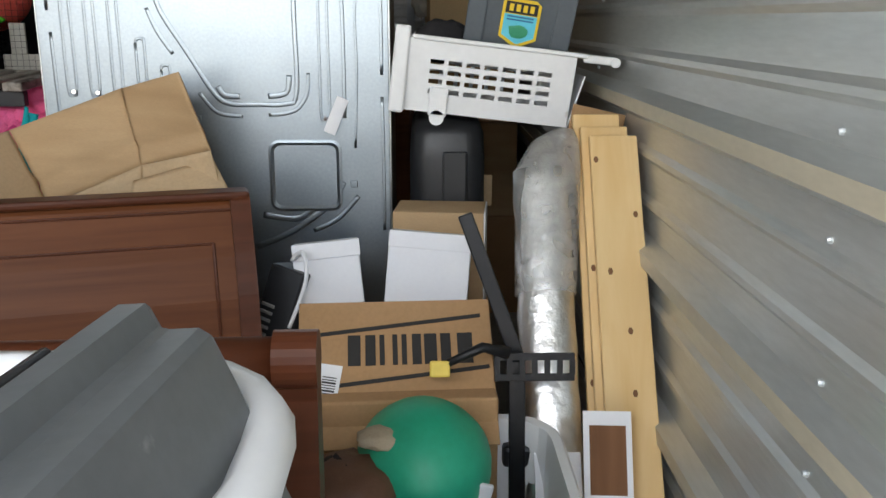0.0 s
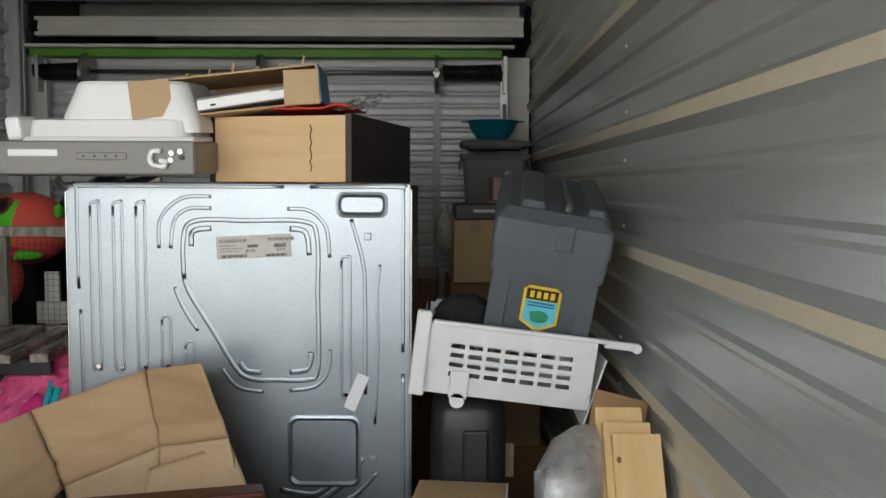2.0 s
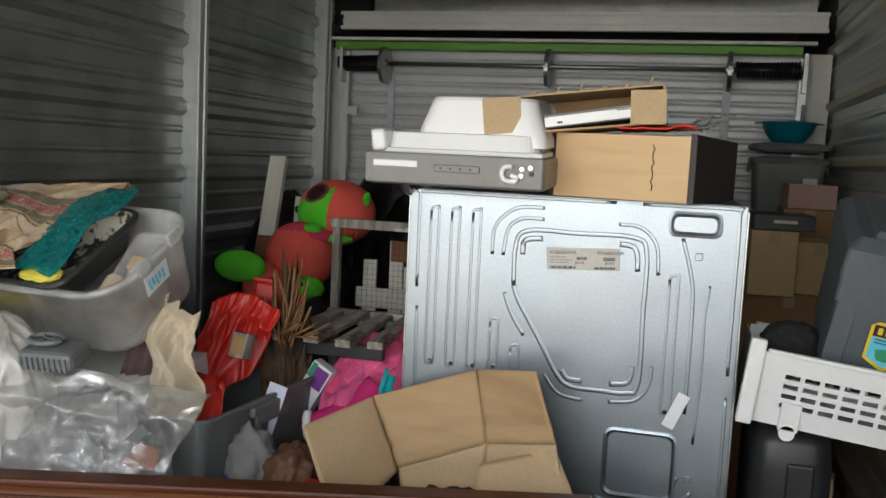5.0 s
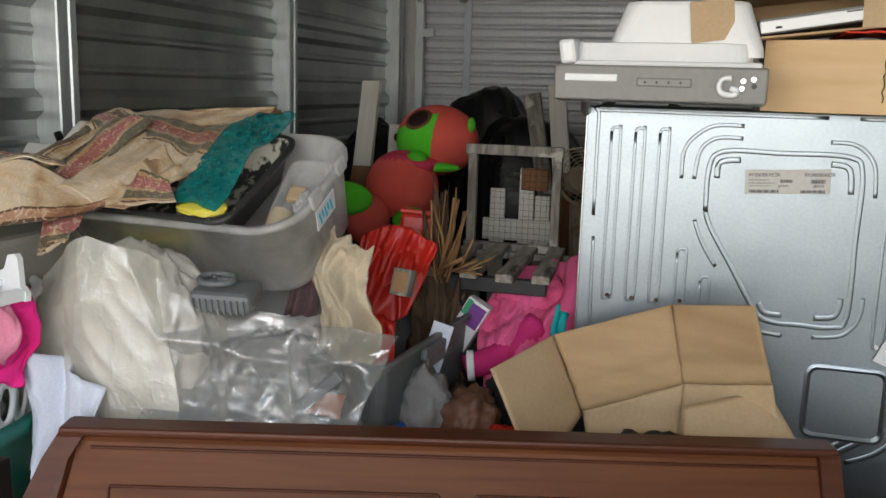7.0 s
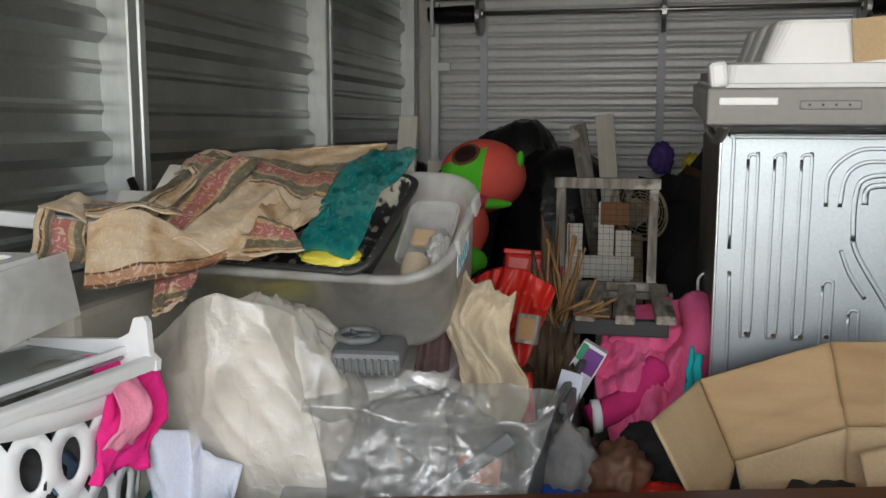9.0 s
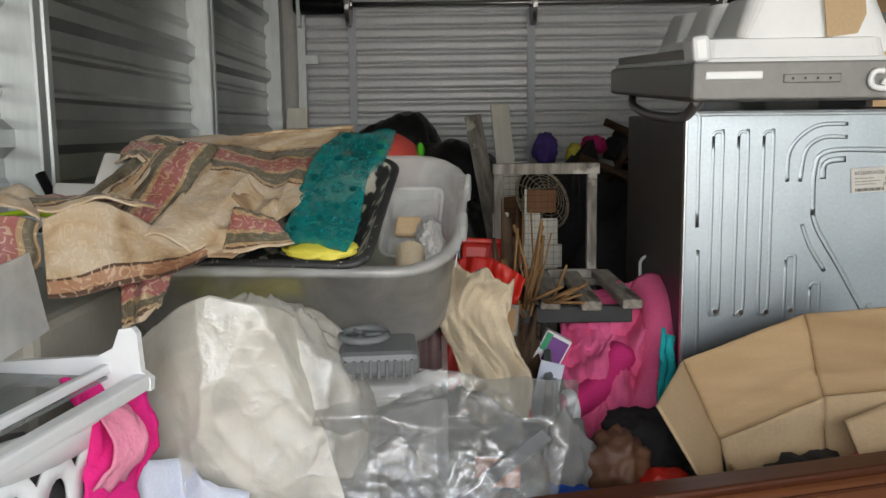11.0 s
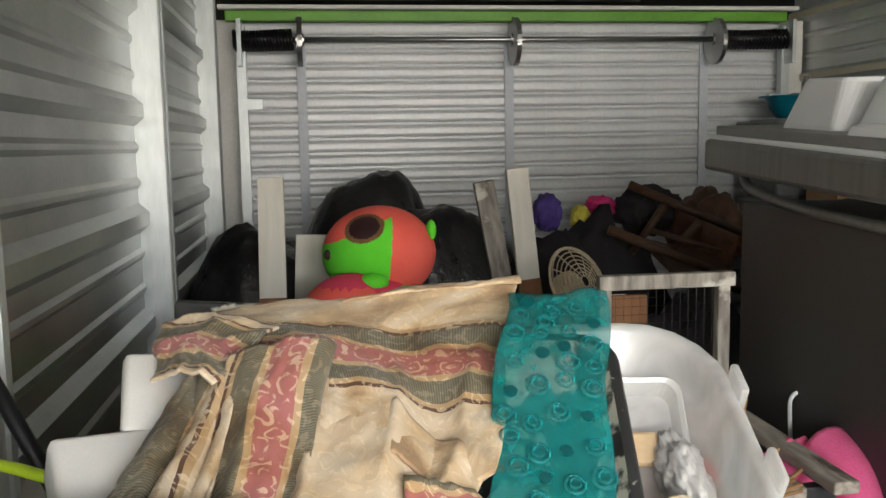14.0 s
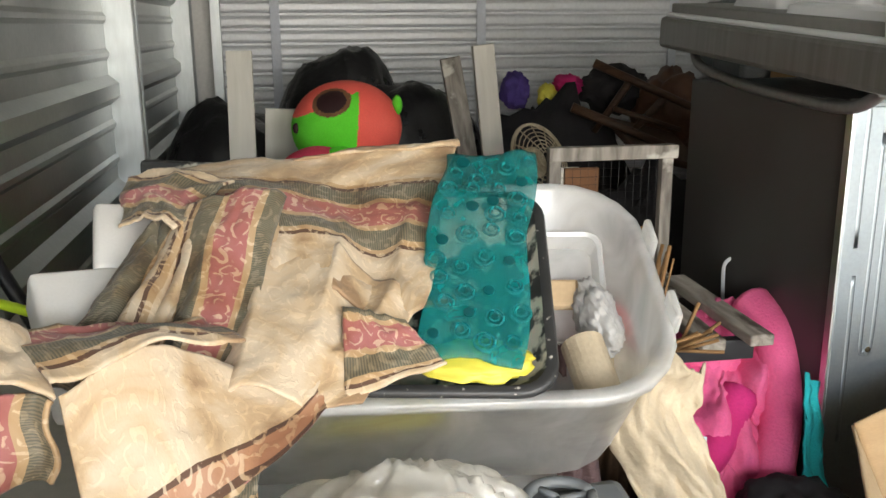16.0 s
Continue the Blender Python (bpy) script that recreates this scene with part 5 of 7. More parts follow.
def profile_strip(x0, x1, grow=0.0, back=0.035):
    bm = bmesh.new()
    vs = []
    for x in (x0, x1):
        vs.append([bm.verts.new((x, y - grow, z + (grow if z > 0.5 else 0))) for y, z in prof] + [bm.verts.new((x, y + back, z + (grow if z > 0.5 else 0))) for y, z in reversed(prof)])
    n = len(vs[0])
    for k in range(n):
        bm.faces.new((vs[0][k], vs[0][(k + 1) % n], vs[1][(k + 1) % n], vs[1][k]))
    bm.faces.new(vs[0])
    bm.faces.new(vs[1])
    return bm


part("panel", profile_strip(-0.03, L - 0.03), CHERRY, hbd, smooth=False)
bm = profile_strip(-0.02, 0.035, 0.014, 0.05)
for v in bm.verts:
    v.co.x -= 0.06 * math.sin(min(1.0, max(0.0, (1.06 - v.co.z) / 0.16)) * math.pi / 2)
bmesh.ops.recalc_face_normals(bm, faces=bm.faces)
part("end_post", bm, CHERRYDARK, hbd, "post with a flared scroll edge")
part("end_post", profile_strip(L - 0.045, L, 0.012, 0.05), CHERRYDARK, hbd)
part("top_cap", box((L / 2 - 0.014, 0.014, 1.051), (L + 0.028, 0.07, 0.02), 0.007), CHERRYDARK, hbd)
part("moulding", box((L / 2, face_at(1.02), 1.02), (L - 0.08, 0.01, 0.006), 0.002), CHERRYDARK, hbd)
for x0, x1 in ((0.09, 0.78), (0.86, 1.55)):
    part("panel_moulding", box(((x0 + x1) / 2, face_at(0.95), 0.95), (x1 - x0, 0.008, 0.006), 0.002), CHERRYDARK, hbd)
    for x in (x0, x1):
        part("panel_moulding", tube(bmesh.new(), [(x, face_at(z), z) for z in (0.95, 0.92, 0.83, 0.72)], 0.004, 6), CHERRYDARK, hbd)

fb = thing("footboard", "dark cherry sleigh bed footboard with a rolled top", "footboard", pose(-1.45, 1.02, 0, 0, 0, 1.5))
FL = 1.29
part("panel", box((FL / 2, 0.0, 0.5), (FL - 0.06, 0.03, 1.0), 0.004), CHERRY, fb)
part("roll", tube(bmesh.new(), [(0.02, 0, 1.012), (FL - 0.02, 0, 1.012)], 0.03, 20), CHERRYDARK, fb, smooth=True)
for x in (0.0, FL):
    bm = tube(bmesh.new(), [(x - 0.028, 0, 1.012), (x + 0.028, 0, 1.012)], 0.038, 24)
    part("scroll_end", bm, CHERRYDARK, fb)
    part("end_post", loft(bmesh.new(), [[Vector((x + sx * 0.026, y, z)) for sx, y in ((-1, y0), (1, y0), (1, y1), (-1, y1))] for y0, y1, z in ((-0.05, 0.05, 0.0), (-0.055, 0.03, 0.5), (-0.035, 0.035, 0.8), (-0.015, 0.04, 0.96), (-0.025, 0.036, 1.01))]), CHERRYDARK, fb)

# ---------------------------------------------------------------- open cardboard box before the refrigerator
cb = thing("open_cardboard_box", "large open cardboard box with raised flaps against the refrigerator", "box")


def card_panel(name, corners, parent, mat=CARD, seed=1.0, thick=0.005, amp=0.006, crease=0.35):
    bm = sheet(corners, 20, 14, lambda u, v: (0, wrinkle(u, v, 0, 2.5, amp, seed) + 0.012 * max(0, 1 - abs(v - crease) * 10), 0))
    return cloth(name, bm, mat, parent, thick=thick)


card_panel("flap", [(-0.986, 2.312, 0.955), (-0.735, 2.315, 1.06), (-0.78, 2.345, 1.257), (-1.072, 2.325, 1.152)], cb, CARD, 1.0, crease=0.3)
card_panel("flap", [(-0.735, 2.315, 1.06), (-0.531, 2.224, 1.112), (-0.59, 2.192, 1.307), (-0.78, 2.345, 1.257)], cb, CARD, 5.0, crease=0.25)
card_panel("back_wall", [(-0.955, 2.295, 0.84), (-0.735, 2.28, 0.9), (-0.735, 2.313, 1.06), (-0.984, 2.31, 0.955)], cb, CARDIN, 6.0, crease=2)
card_panel("back_wall", [(-0.735, 2.28, 0.9), (-0.49, 2.2, 0.93), (-0.531, 2.222, 1.112), (-0.735, 2.313, 1.06)], cb, CARDIN, 7.0, crease=2)
card_panel("flap", [(-1.05, 2.02, 0.87), (-0.985, 2.30, 0.95), (-1.075, 2.32, 1.15), (-1.19, 2.095, 1.113)], cb, CARDIN, 2.0)
card_panel("flap", [(-0.72, 2.07, 0.92), (-0.42, 2.1, 0.93), (-0.536, 2.265, 1.085), (-0.728, 2.215, 1.035)], cb, CARDIN, 3.0)
card_panel("flap", [(-1.0, 2.03, 0.88), (-0.72, 2.05, 0.92), (-0.74, 2.10, 0.975), (-0.98, 2.09, 0.95)], cb, CARDIN, 4.0)
bm = bmesh.new()
bx(bm, (-0.71, 2.31, 0.47), (0.5, 0.006, 0.94))
bx(bm, (-0.71, 2.04, 0.44), (0.5, 0.006, 0.88))
bx(bm, (-0.96, 2.17, 0.45), (0.006, 0.27, 0.9))
bx(bm, (-0.46, 2.17, 0.46), (0.006, 0.27, 0.92))
bx(bm, (-0.71, 2.17, 0.01), (0.5, 0.27, 0.006))
part("body", bm, CARD, cb)
for c, r, mt, sd in (((-0.8, 2.18, 0.86), (0.14, 0.11, 0.1), RUBBER, 3), ((-0.58, 2.18, 0.86), (0.11, 0.1, 0.09), BLACKBAG, 5), ((-0.66, 2.2, 0.9), (0.06, 0.06, 0.06), PINK, 6)):
    tagged(part("clothing", blob(c, r, sd, 0.25, 2.5, 4, 0.1), mt, None, "", True), "crumpled dark clothing inside the cardboard box", "clothing", "clothes in the box")

# ---------------------------------------------------------------- clear tub with curtain fabric
base = thing("drawer_tower", "white plastic storage drawer unit under the clear tub", "drawer unit", pose(-1.93, 2.2, 0))
part("body", box((0, 0, 0.6), (0.58, 0.44, 1.2), 0.012), WHITEDIRTY, base)
for k in range(4):
    part("drawer_front", box((0, -0.226, 0.155 + 0.295 * k), (0.53, 0.014, 0.27), 0.006), WHITEDIRTY, base)
TUBM = pose(-1.967, 2.193, 1.3475, 30, 0, -9)
TUBB = pose(-1.969, 2.198, 1.352, 30, 0, -5.5)
tub = thing("clear_tub", "frosted clear plastic tub tilted on the pile, half full", "storage tub", TUBB)
part("body", bin_bm(0.735, 0.385, 0.23, 0.11, 0.93, 0.004, 0.02), TUBPLASTIC, tub, smooth=True)
for y in (0.07, -0.07):
    part("rim_clip", box((0.383, y, 0.232), (0.012, 0.05, 0.04), 0.005), TUBPLASTIC, tub)
st = part("sticker", box((0.366, -0.02, 0.16), (0.002, 0.1, 0.06), 0, Matrix.Translation((0.366, 0, 0.16)) @ Matrix.Rotation(radians(9), 4, "Y") @ Matrix.Translation((-0.366, 0, -0.16))), PAPER, tub, "blue and white paper sticker")
for k in range(5):
    part("printed_bar", box((0.369, -0.055 + 0.015 * k, 0.16 + 0.008 * (k % 2)), (0.0008, 0.009, 0.03)), BADGEBLUE, st)
tray = thing("paint_tray", "black paint tray splattered with cream paint in the clear tub", "paint tray", TUBM @ pose(-0.035, 0.0, 0.155, 2, 0, -1))
part("shell", loft(bmesh.new(), [rounded(0.43, 0.25, 0.03, -0.004), rounded(0.49, 0.32, 0.04, 0.068)], True, False), BLACKPLASTIC, tray)
part("rim", loft(bmesh.new(), [rounded(0.49, 0.32, 0.04, 0.07), rounded(0.525, 0.357, 0.05, 0.074), rounded(0.531, 0.366, 0.05, 0.083), rounded(0.522, 0.357, 0.05, 0.09), rounded(0.50, 0.335, 0.04, 0.088)], False, False), SPECKLED, tray, "black rim with paint specks", True)
part("basin", loft(bmesh.new(), [rounded(0.50, 0.335, 0.04, 0.088), rounded(0.494, 0.329, 0.04, 0.083), rounded(0.37, 0.22, 0.03, 0.004)], False, True), SPLATTER, tray, "basin smeared with dry cream paint", True)
tagged(part("yellow_pouch", blob((0, 0, 0), (0.075, 0.034, 0.012), 3, 0.2, 2.5, 4, 0.05), YELLOW, None, "", True, TUBM @ pose(0.125, -0.135, 0.236)), "bright yellow plastic pouch in the tub", "pouch")
tagged(part("yellow_bag", blob((0, 0, 0), (0.15, 0.018, 0.04), 6, 0.25, 2, 4, 0.05), YELLOW, None, "", True, TUBM @ pose(-0.04, -0.158, 0.165)), "yellow plastic bag seen through the tub wall", "bag")
tagged(part("rag", blob((0, 0, 0), (0.032, 0.07, 0.033), 4, 0.25, 1.8, 5, 0.12), PALEGREY, None, "", True, TUBM @ pose(0.305, 0.015, 0.145, 0, 12, 8)), "crumpled pale grey rag in the tub", "rag")
tape = thing("masking_tape", "roll of cream masking tape in the tub", "tape roll", TUBM @ pose(0.285, -0.095, 0.155, 8, 0, 12))
part("roll", loft(bmesh.new(), [[Vector((r * math.cos(k * math.pi / 12), y, r * math.sin(k * math.pi / 12))) for k in range(24)] for r, y in ((0.017, 0.05), (0.03, 0.05), (0.03, -0.05), (0.017, -0.05), (0.017, 0.045))]), CANVAS, tape, smooth=False)
tagged(part("clear_container", bin_bm(0.12, 0.17, 0.05, 0.02, 0.9, 0.003, 0.006), TUBPLASTIC, None, m=TUBM @ pose(0.26, 0.085, 0.11, 20, 0, 0)), "small clear plastic box in the tub", "box")
tagged(part("tan_sponge", box((0, 0, 0), (0.06, 0.045, 0.02), 0.006), CARDIN, None, m=TUBM @ pose(0.255, 0.06, 0.145, 20)), "small tan sponge in the clear box", "sponge")
tagged(part("pencil", tube(bmesh.new(), [(0, 0, 0), (0.045, 0.004, 0)], 0.005, 6), ORANGE, None, m=pose(-1.945, 1.985, 1.548, 0, 0, 0)), "short orange stick on the bath mat", "stick")

# teal bath mat with suction cups
MA, MB, MC, MD = (Vector(p) for p in ((-1.965, 1.93, 1.494), (-1.83, 1.91, 1.482), (-1.748, 2.18, 1.700), (-1.875, 2.21, 1.712)))


def mat_fold(u, v):
    return (0.006 * math.sin(9 * v), -0.01 * math.sin(3.1 * v) , 0.02 * math.sin(math.pi * v) + 0.008 * math.sin(11 * v + 3 * u) + wrinkle(u, v, 0, 3, 0.006, 2))


mat_ob = tagged(cloth("bath_mat", sheet((MA, MB, MC, MD), 24, 36, mat_fold), TEALMAT, thick=0.004), "translucent teal vinyl bath mat with suction cups in the tub", "bath mat")
ring = bmesh.new()
pts = [Vector((0.0125 * math.cos(k * math.pi / 8), 0.0125 * math.sin(k * math.pi / 8), 0)) for k in range(17)]
tube(ring, pts, 0.0022, 6)
tube(ring, [p * 0.55 + Vector((0, 0, 0.003)) for p in pts], 0.0016, 6)
ring_me = mesh_of("suction_cup", ring, TEALRING, True)
dot_me = mesh_of("suction_cup", tube(bmesh.new(), [(0, 0, -0.002), (0, 0, 0.0008)], 0.0095, 14), surface("deep_teal", (0.0, 0.05, 0.055), (0.0, 0.09, 0.095), 0.3))
up = (MB - MA).cross(MD - MA).normalized()
tilt = up.to_track_quat("Z", "Y").to_matrix().to_4x4()
for j in range(9):
    for i in range(4):
        u, v = 0.14 + 0.24 * i + 0.045 * math.sin(j * 1.7), 0.08 + 0.105 * j + 0.02 * math.sin(i * 2.3 + j)
        if u > 0.95:
            continue
        p = MA * (1 - u) * (1 - v) + MB * u * (1 - v) + MC * u * v + MD * (1 - u) * v + Vector(mat_fold(u, v)) + up * 0.004
        c = new("suction_cup", dot_me if (i * 3 + j * 5) % 4 == 0 else ring_me)
        c.parent, c.matrix_basis = mat_ob, Matrix.Translation(p) @ tilt @ Matrix.Diagonal((1, 1, 1, 1)) @ Matrix.Scale(0.75 + 0.3 * ((i * 7 + j * 3) % 5) / 4, 4)

# the fabric: four folds of one curtain
curtain = thing("curtain", "crumpled stained brocade curtain with rose and olive bands over the tub", "curtain")


def ridges(u, v, f, seed, sharp=4):
    return (1 - abs(noise.noise(Vector((u * f + seed, v * f - seed, seed))))) ** sharp


cloth("back_fold", sheet([(-2.20, 1.97, 1.605), (-1.945, 1.955, 1.537), (-1.85, 2.265, 1.718), (-2.29, 2.245, 1.69)], 80, 70,
      lambda u, v: (0.006 * math.sin(7 * v), 0, 0.03 * (1 - u) ** 2 * math.sin(math.pi * v) + 0.006 * math.sin(13 * u + 5 * v) * (1 - v * 0.5) + 0.016 * (ridges(u, v * 0.6, 3.2, 4.1) - 0.4) * (1 - 0.7 * v) + wrinkle(u, v, 0, 4, 0.008, 1.3))), BANDED, curtain)
cloth("top_fold", sheet([(-2.30, 2.225, 1.685), (-1.845, 2.25, 1.712), (-1.85, 2.33, 1.68), (-2.33, 2.33, 1.655)], 50, 16,
      lambda u, v: (0, 0, 0.014 * u * math.sin(math.pi * v) + wrinkle(u, v, 0, 5, 0.008, 6.3))), PLAINCREAM, curtain)
cloth("lower_fold", sheet([(-2.22, 1.77, 1.50), (-2.03, 1.845, 1.488), (-1.94, 1.985, 1.553), (-2.125, 2.075, 1.638)], 60, 60,
      lambda u, v: (0, 0, 0.03 * math.sin(math.pi * min(1.0, 1.5 * u)) * (1 - 0.5 * v) + 0.018 * (ridges(u, v * 0.25, 2.6, 8.2) - 0.45) + wrinkle(u, v, 0, 5, 0.004, 2.7))), PLAINCREAM, curtain)
cloth("middle_fold", sheet([(-2.28, 1.79, 1.51), (-2.222, 2.06, 1.664), (-2.10, 2.085, 1.678), (-2.19, 1.80, 1.497)], 60, 36,
      lambda u, v: (0.008 * math.sin(5 * u), 0, 0.013 * math.sin(math.pi * v) ** 0.7 + 0.01 * (ridges(u * 0.5, v, 2.6, 3.4) - 0.4) + wrinkle(u, v, 0, 4, 0.006, 5.1))), STRIPED, curtain)
cloth("side_fold", sheet([(-2.36, 1.80, 1.545), (-2.275, 2.05, 1.648), (-2.21, 2.07, 1.663), (-2.25, 1.76, 1.54)], 60, 40,
      lambda u, v: (0, 0, 0.006 * math.sin(math.pi * v) - 0.016 * (ridges(u * 0.35, v, 3.6, 7.7) - 0.4) + wrinkle(u, v, 0, 4, 0.007, 9.7))), EDGED, curtain)
cloth("knot_fold", sheet([(-2.318, 2.065, 1.648), (-2.245, 2.02, 1.65), (-2.18, 2.13, 1.69), (-2.325, 2.195, 1.69)], 40, 40,
      lambda u, v: (0.005 * math.sin(8 * v), 0, 0.012 * math.sin(math.pi * u) + 0.007 * (ridges(u, v, 2.2, 1.9) - 0.4) + wrinkle(u, v, 0, 4, 0.004, 4.4))), STRIPED, curtain)
cloth("inner_corner", sheet([(-2.05, 1.845, 1.487), (-1.925, 1.90, 1.499), (-1.97, 1.94, 1.543), (-2.045, 1.935, 1.568)], 24, 24,
      lambda u, v: (0, 0, 0.006 * (ridges(u, v, 3, 5.2) - 0.4))), STRIPED, curtain)
cloth("front_fold", sheet([(-2.276, 1.634, 1.446), (-2.045, 1.885, 1.495), (-2.115, 1.865, 1.556), (-2.312, 1.712, 1.572)], 70, 60,
      lambda u, v: (0.006 * math.sin(9 * u) * (1 - v), -0.05 * math.sin(math.pi * u) * (1 - v), -0.012 * math.sin(math.pi * u) * (1 - v) + 0.03 * v * (math.exp(-((u - 0.38) / 0.2) ** 2) - 0.55 * math.exp(-((u - 0.78) / 0.13) ** 2)) + 0.01 * (ridges(u, v * 0.4, 2.6, 6.6) - 0.4) + wrinkle(u, v, 0, 4, 0.004, 3.3))), HEMMED, curtain)
cloth("edge_fold", sheet([(-2.318, 1.714, 1.574), (-2.15, 1.80, 1.572), (-2.20, 1.86, 1.585), (-2.385, 1.80, 1.606)], 40, 20,
      lambda u, v: (0, 0, 0.01 * math.sin(math.pi * min(1, v + 0.2)) + 0.02 * math.exp(-((u - 0.55) / 0.25) ** 2) * (1 - v) + 0.006 * (ridges(u, v, 3, 2.2) - 0.4))), SHORTBAND, curtain)
cloth("left_flap", sheet([(-2.425, 1.712, 1.597), (-2.314, 1.708, 1.57), (-2.36, 1.80, 1.607), (-2.405, 1.77, 1.612)], 24, 20,
      lambda u, v: (0, -0.01 * math.sin(math.pi * u) * (1 - v), 0.012 * math.sin(math.pi * u) + wrinkle(u, v, 0, 3, 0.005, 8.1))), PLAINCREAM, curtain)
cloth("hanging_corner", sheet([(-2.45, 1.70, 1.49), (-2.422, 1.716, 1.594), (-2.318, 1.712, 1.562), (-2.325, 1.70, 1.485)], 36, 36,
      lambda u, v: (0.006 * math.sin(6 * u), 0.014 * math.sin(9 * v), wrinkle(u, v, 0, 3, 0.006, 7.3))), STRIPED, curtain)
cloth("under_fold", sheet([(-2.205, 1.755, 1.375), (-2.15, 1.77, 1.395), (-2.14, 1.83, 1.46), (-2.22, 1.8, 1.46)], 24, 24,
      lambda u, v: (0, 0.015 * math.sin(8 * u), wrinkle(u, v, 0, 4, 0.012, 2.2))), STRIPED, curtain)
for k, (c, s, r) in enumerate((((-2.295, 2.085, 1.61), (0.12, 0.13, 0.06), (28, 6, 12)), ((-2.30, 1.945, 1.542), (0.18, 0.19, 0.06), (28, 4, 24)))):
    tagged(part("folded_towel", box((0, 0, 0), s, 0.009, None, 2), WHITECLOTH, None, "", True, pose(*c, *r)), "folded plain white towel by the curtain", "towel", "white towels")
tagged(part("shelf_edge", box((0, 0, 0), (0.14, 0.022, 0.03), 0.006), SPLATTER, None, m=pose(-2.265, 2.345, 1.672, 0, 3, -10)), "cream-splattered tray edge behind the curtain", "tray")
bm = tube(bmesh.new(), smooth_path([(-2.60, 2.13, 1.535), (-2.52, 2.12, 1.545), (-2.45, 2.1, 1.532), (-2.39, 2.08, 1.515)], 5), 0.014, 8, None, 0.5)
tagged(part("lime_strap", bm, LIME, None, "", True), "lime green plastic strap by the wall", "strap")
bm = tube(bmesh.new(), [(-2.58, 2.3, 1.62), (-2.45, 2.28, 1.35)], 0.012, 8)
tagged(part("metal_rod", bm, BLACKMETAL, None, "", True), "black metal rod leaning on the wall", "rod")
tagged(part("tall_box", box((0, 0, 0.7), (0.3, 0.9, 1.4), 0.02), BEIGE, None, m=pose(-2.46, 2.1, 0)), "tall dusty beige plastic box along the wall", "box")

# bags of film below the tub
def crumple(u, v, f, seed, octaves=3, fade=0.42):
    """Sharp creases between smooth facets, at several scales."""
    out, a = 0.0, 1.0
    for k in range(octaves):
        out += a * (1 - 1.7 * abs(noise.noise(Vector((u * f + seed, v * f - seed, seed * (k + 1))))))
        f, a = f * 2.1, a * fade
    return out / 1.6


tagged(part("milky_bag", film_bag((0.25, 0.11, 0.30), 2.0, (0.05, 0.0), 0.2, 6, 0.05, None, 1.0), MILKYBAG, None, "", True, pose(-2.03, 1.84, 1.075)), "full milky plastic bag gathered to a peak under the tub", "plastic bag")
tagged(part("bag_contents", blob((0, 0, 0), (0.17, 0.08, 0.5), 4.0, 0.08, 1.8, 4, 0.06), WHITECLOTH, None, "", True, pose(-2.04, 1.87, 0.68)), "pale clothes inside the milky plastic bag", "clothing")
drape = sheet([(-2.28, 1.74, 0.86), (-1.79, 1.71, 0.84), (-1.90, 1.81, 1.40), (-2.24, 1.79, 1.32)], 110, 110, lambda u, v: (0.05 * (crumple(u, v, 1.3, 7.7, 2, 0.3) - 0.5), -0.06 * math.sin(math.pi * u) - 0.1 * (crumple(u + 0.4 * v, v * 0.9, 1.25, 3.3, 3, 0.28) - 0.5), (0.05 * math.sin(math.pi * u) + 0.07 * (crumple(u, 0, 1.8, 5.5, 2, 0.3) - 0.5)) * v))
tagged(cloth("plastic_drape", drape, MILKYBAG, thick=0.001), "loose crinkled fold of milky plastic film", "plastic film")
tagged(part("clear_bag", film_bag((0.23, 0.11, 0.21), 11.0, (0.03, 0.03), 0.3, 6, 0.0, None, 1.4), CLEARBAG, None, "", True, pose(-1.68, 1.85, 1.0)), "full clear plastic bag with glossy creases", "plastic bag")
tagged(part("bag_contents", blob((0, 0, 0), (0.15, 0.07, 0.5), 14.0, 0.1, 1.8, 4, 0.06), SHELLGREY, None, "", True, pose(-1.74, 1.89, 0.62)), "grey goods inside the clear plastic bag", "clothing")
flm = sheet([(-1.92, 1.70, 0.95), (-1.46, 1.80, 0.93), (-1.38, 1.97, 1.19), (-1.86, 1.80, 1.27)], 110, 90, lambda u, v: (0, -0.09 * (crumple(u, v, 1.8, 4.2, 3, 0.35) - 0.4), 0.03 * crumple(u, v, 2.0, 6.0, 2)))
tagged(cloth("plastic_film", flm, CLEARBAG, thick=0.001), "sheet of crinkled clear plastic film", "plastic film")
tagged(part("grey_bracket", box((0, 0, 0), (0.03, 0.01, 0.27), 0.004), SHELLGREY, None, m=pose(-1.56, 1.82, 1.07, 10, 48, 0)), "grey plastic strip inside the clear bag", "plastic strip")
gad = thing("foot_bath_lid", "grey ribbed plastic appliance part on the bags", "appliance part", pose(-1.77, 1.86, 1.275, 12, 0, 6))
part("body", box((0, 0, 0.02), (0.15, 0.1, 0.05), 0.014), SHELLGREY, gad)
for k in range(9):
    part("rib", box((-0.06 + 0.015 * k, -0.052, 0.016), (0.006, 0.008, 0.036), 0.002), SHELLGREY, gad)
bm = bmesh.new()
tube(bm, [Vector((-0.025 + 0.042 * math.cos(k * math.pi / 10), 0.012 + 0.03 * math.sin(k * math.pi / 10), 0.056)) for k in range(21)], 0.008, 8)
for a in range(3):
    tube(bm, [(-0.025, 0.012, 0.056), (-0.025 + 0.04 * math.cos(a * 2.1), 0.012 + 0.028 * math.sin(a * 2.1), 0.056)], 0.005, 6)
part("dial", bm, SHELLGREY, gad, smooth=True)
tote("storage_tote", "dark grey plastic tote under the clear bags", 0.40, 0.62, 0.5, pose(-1.60, 2.33, 0.62, 0, 0, -6), TOTEGREY, "grey totes on the floor", None)
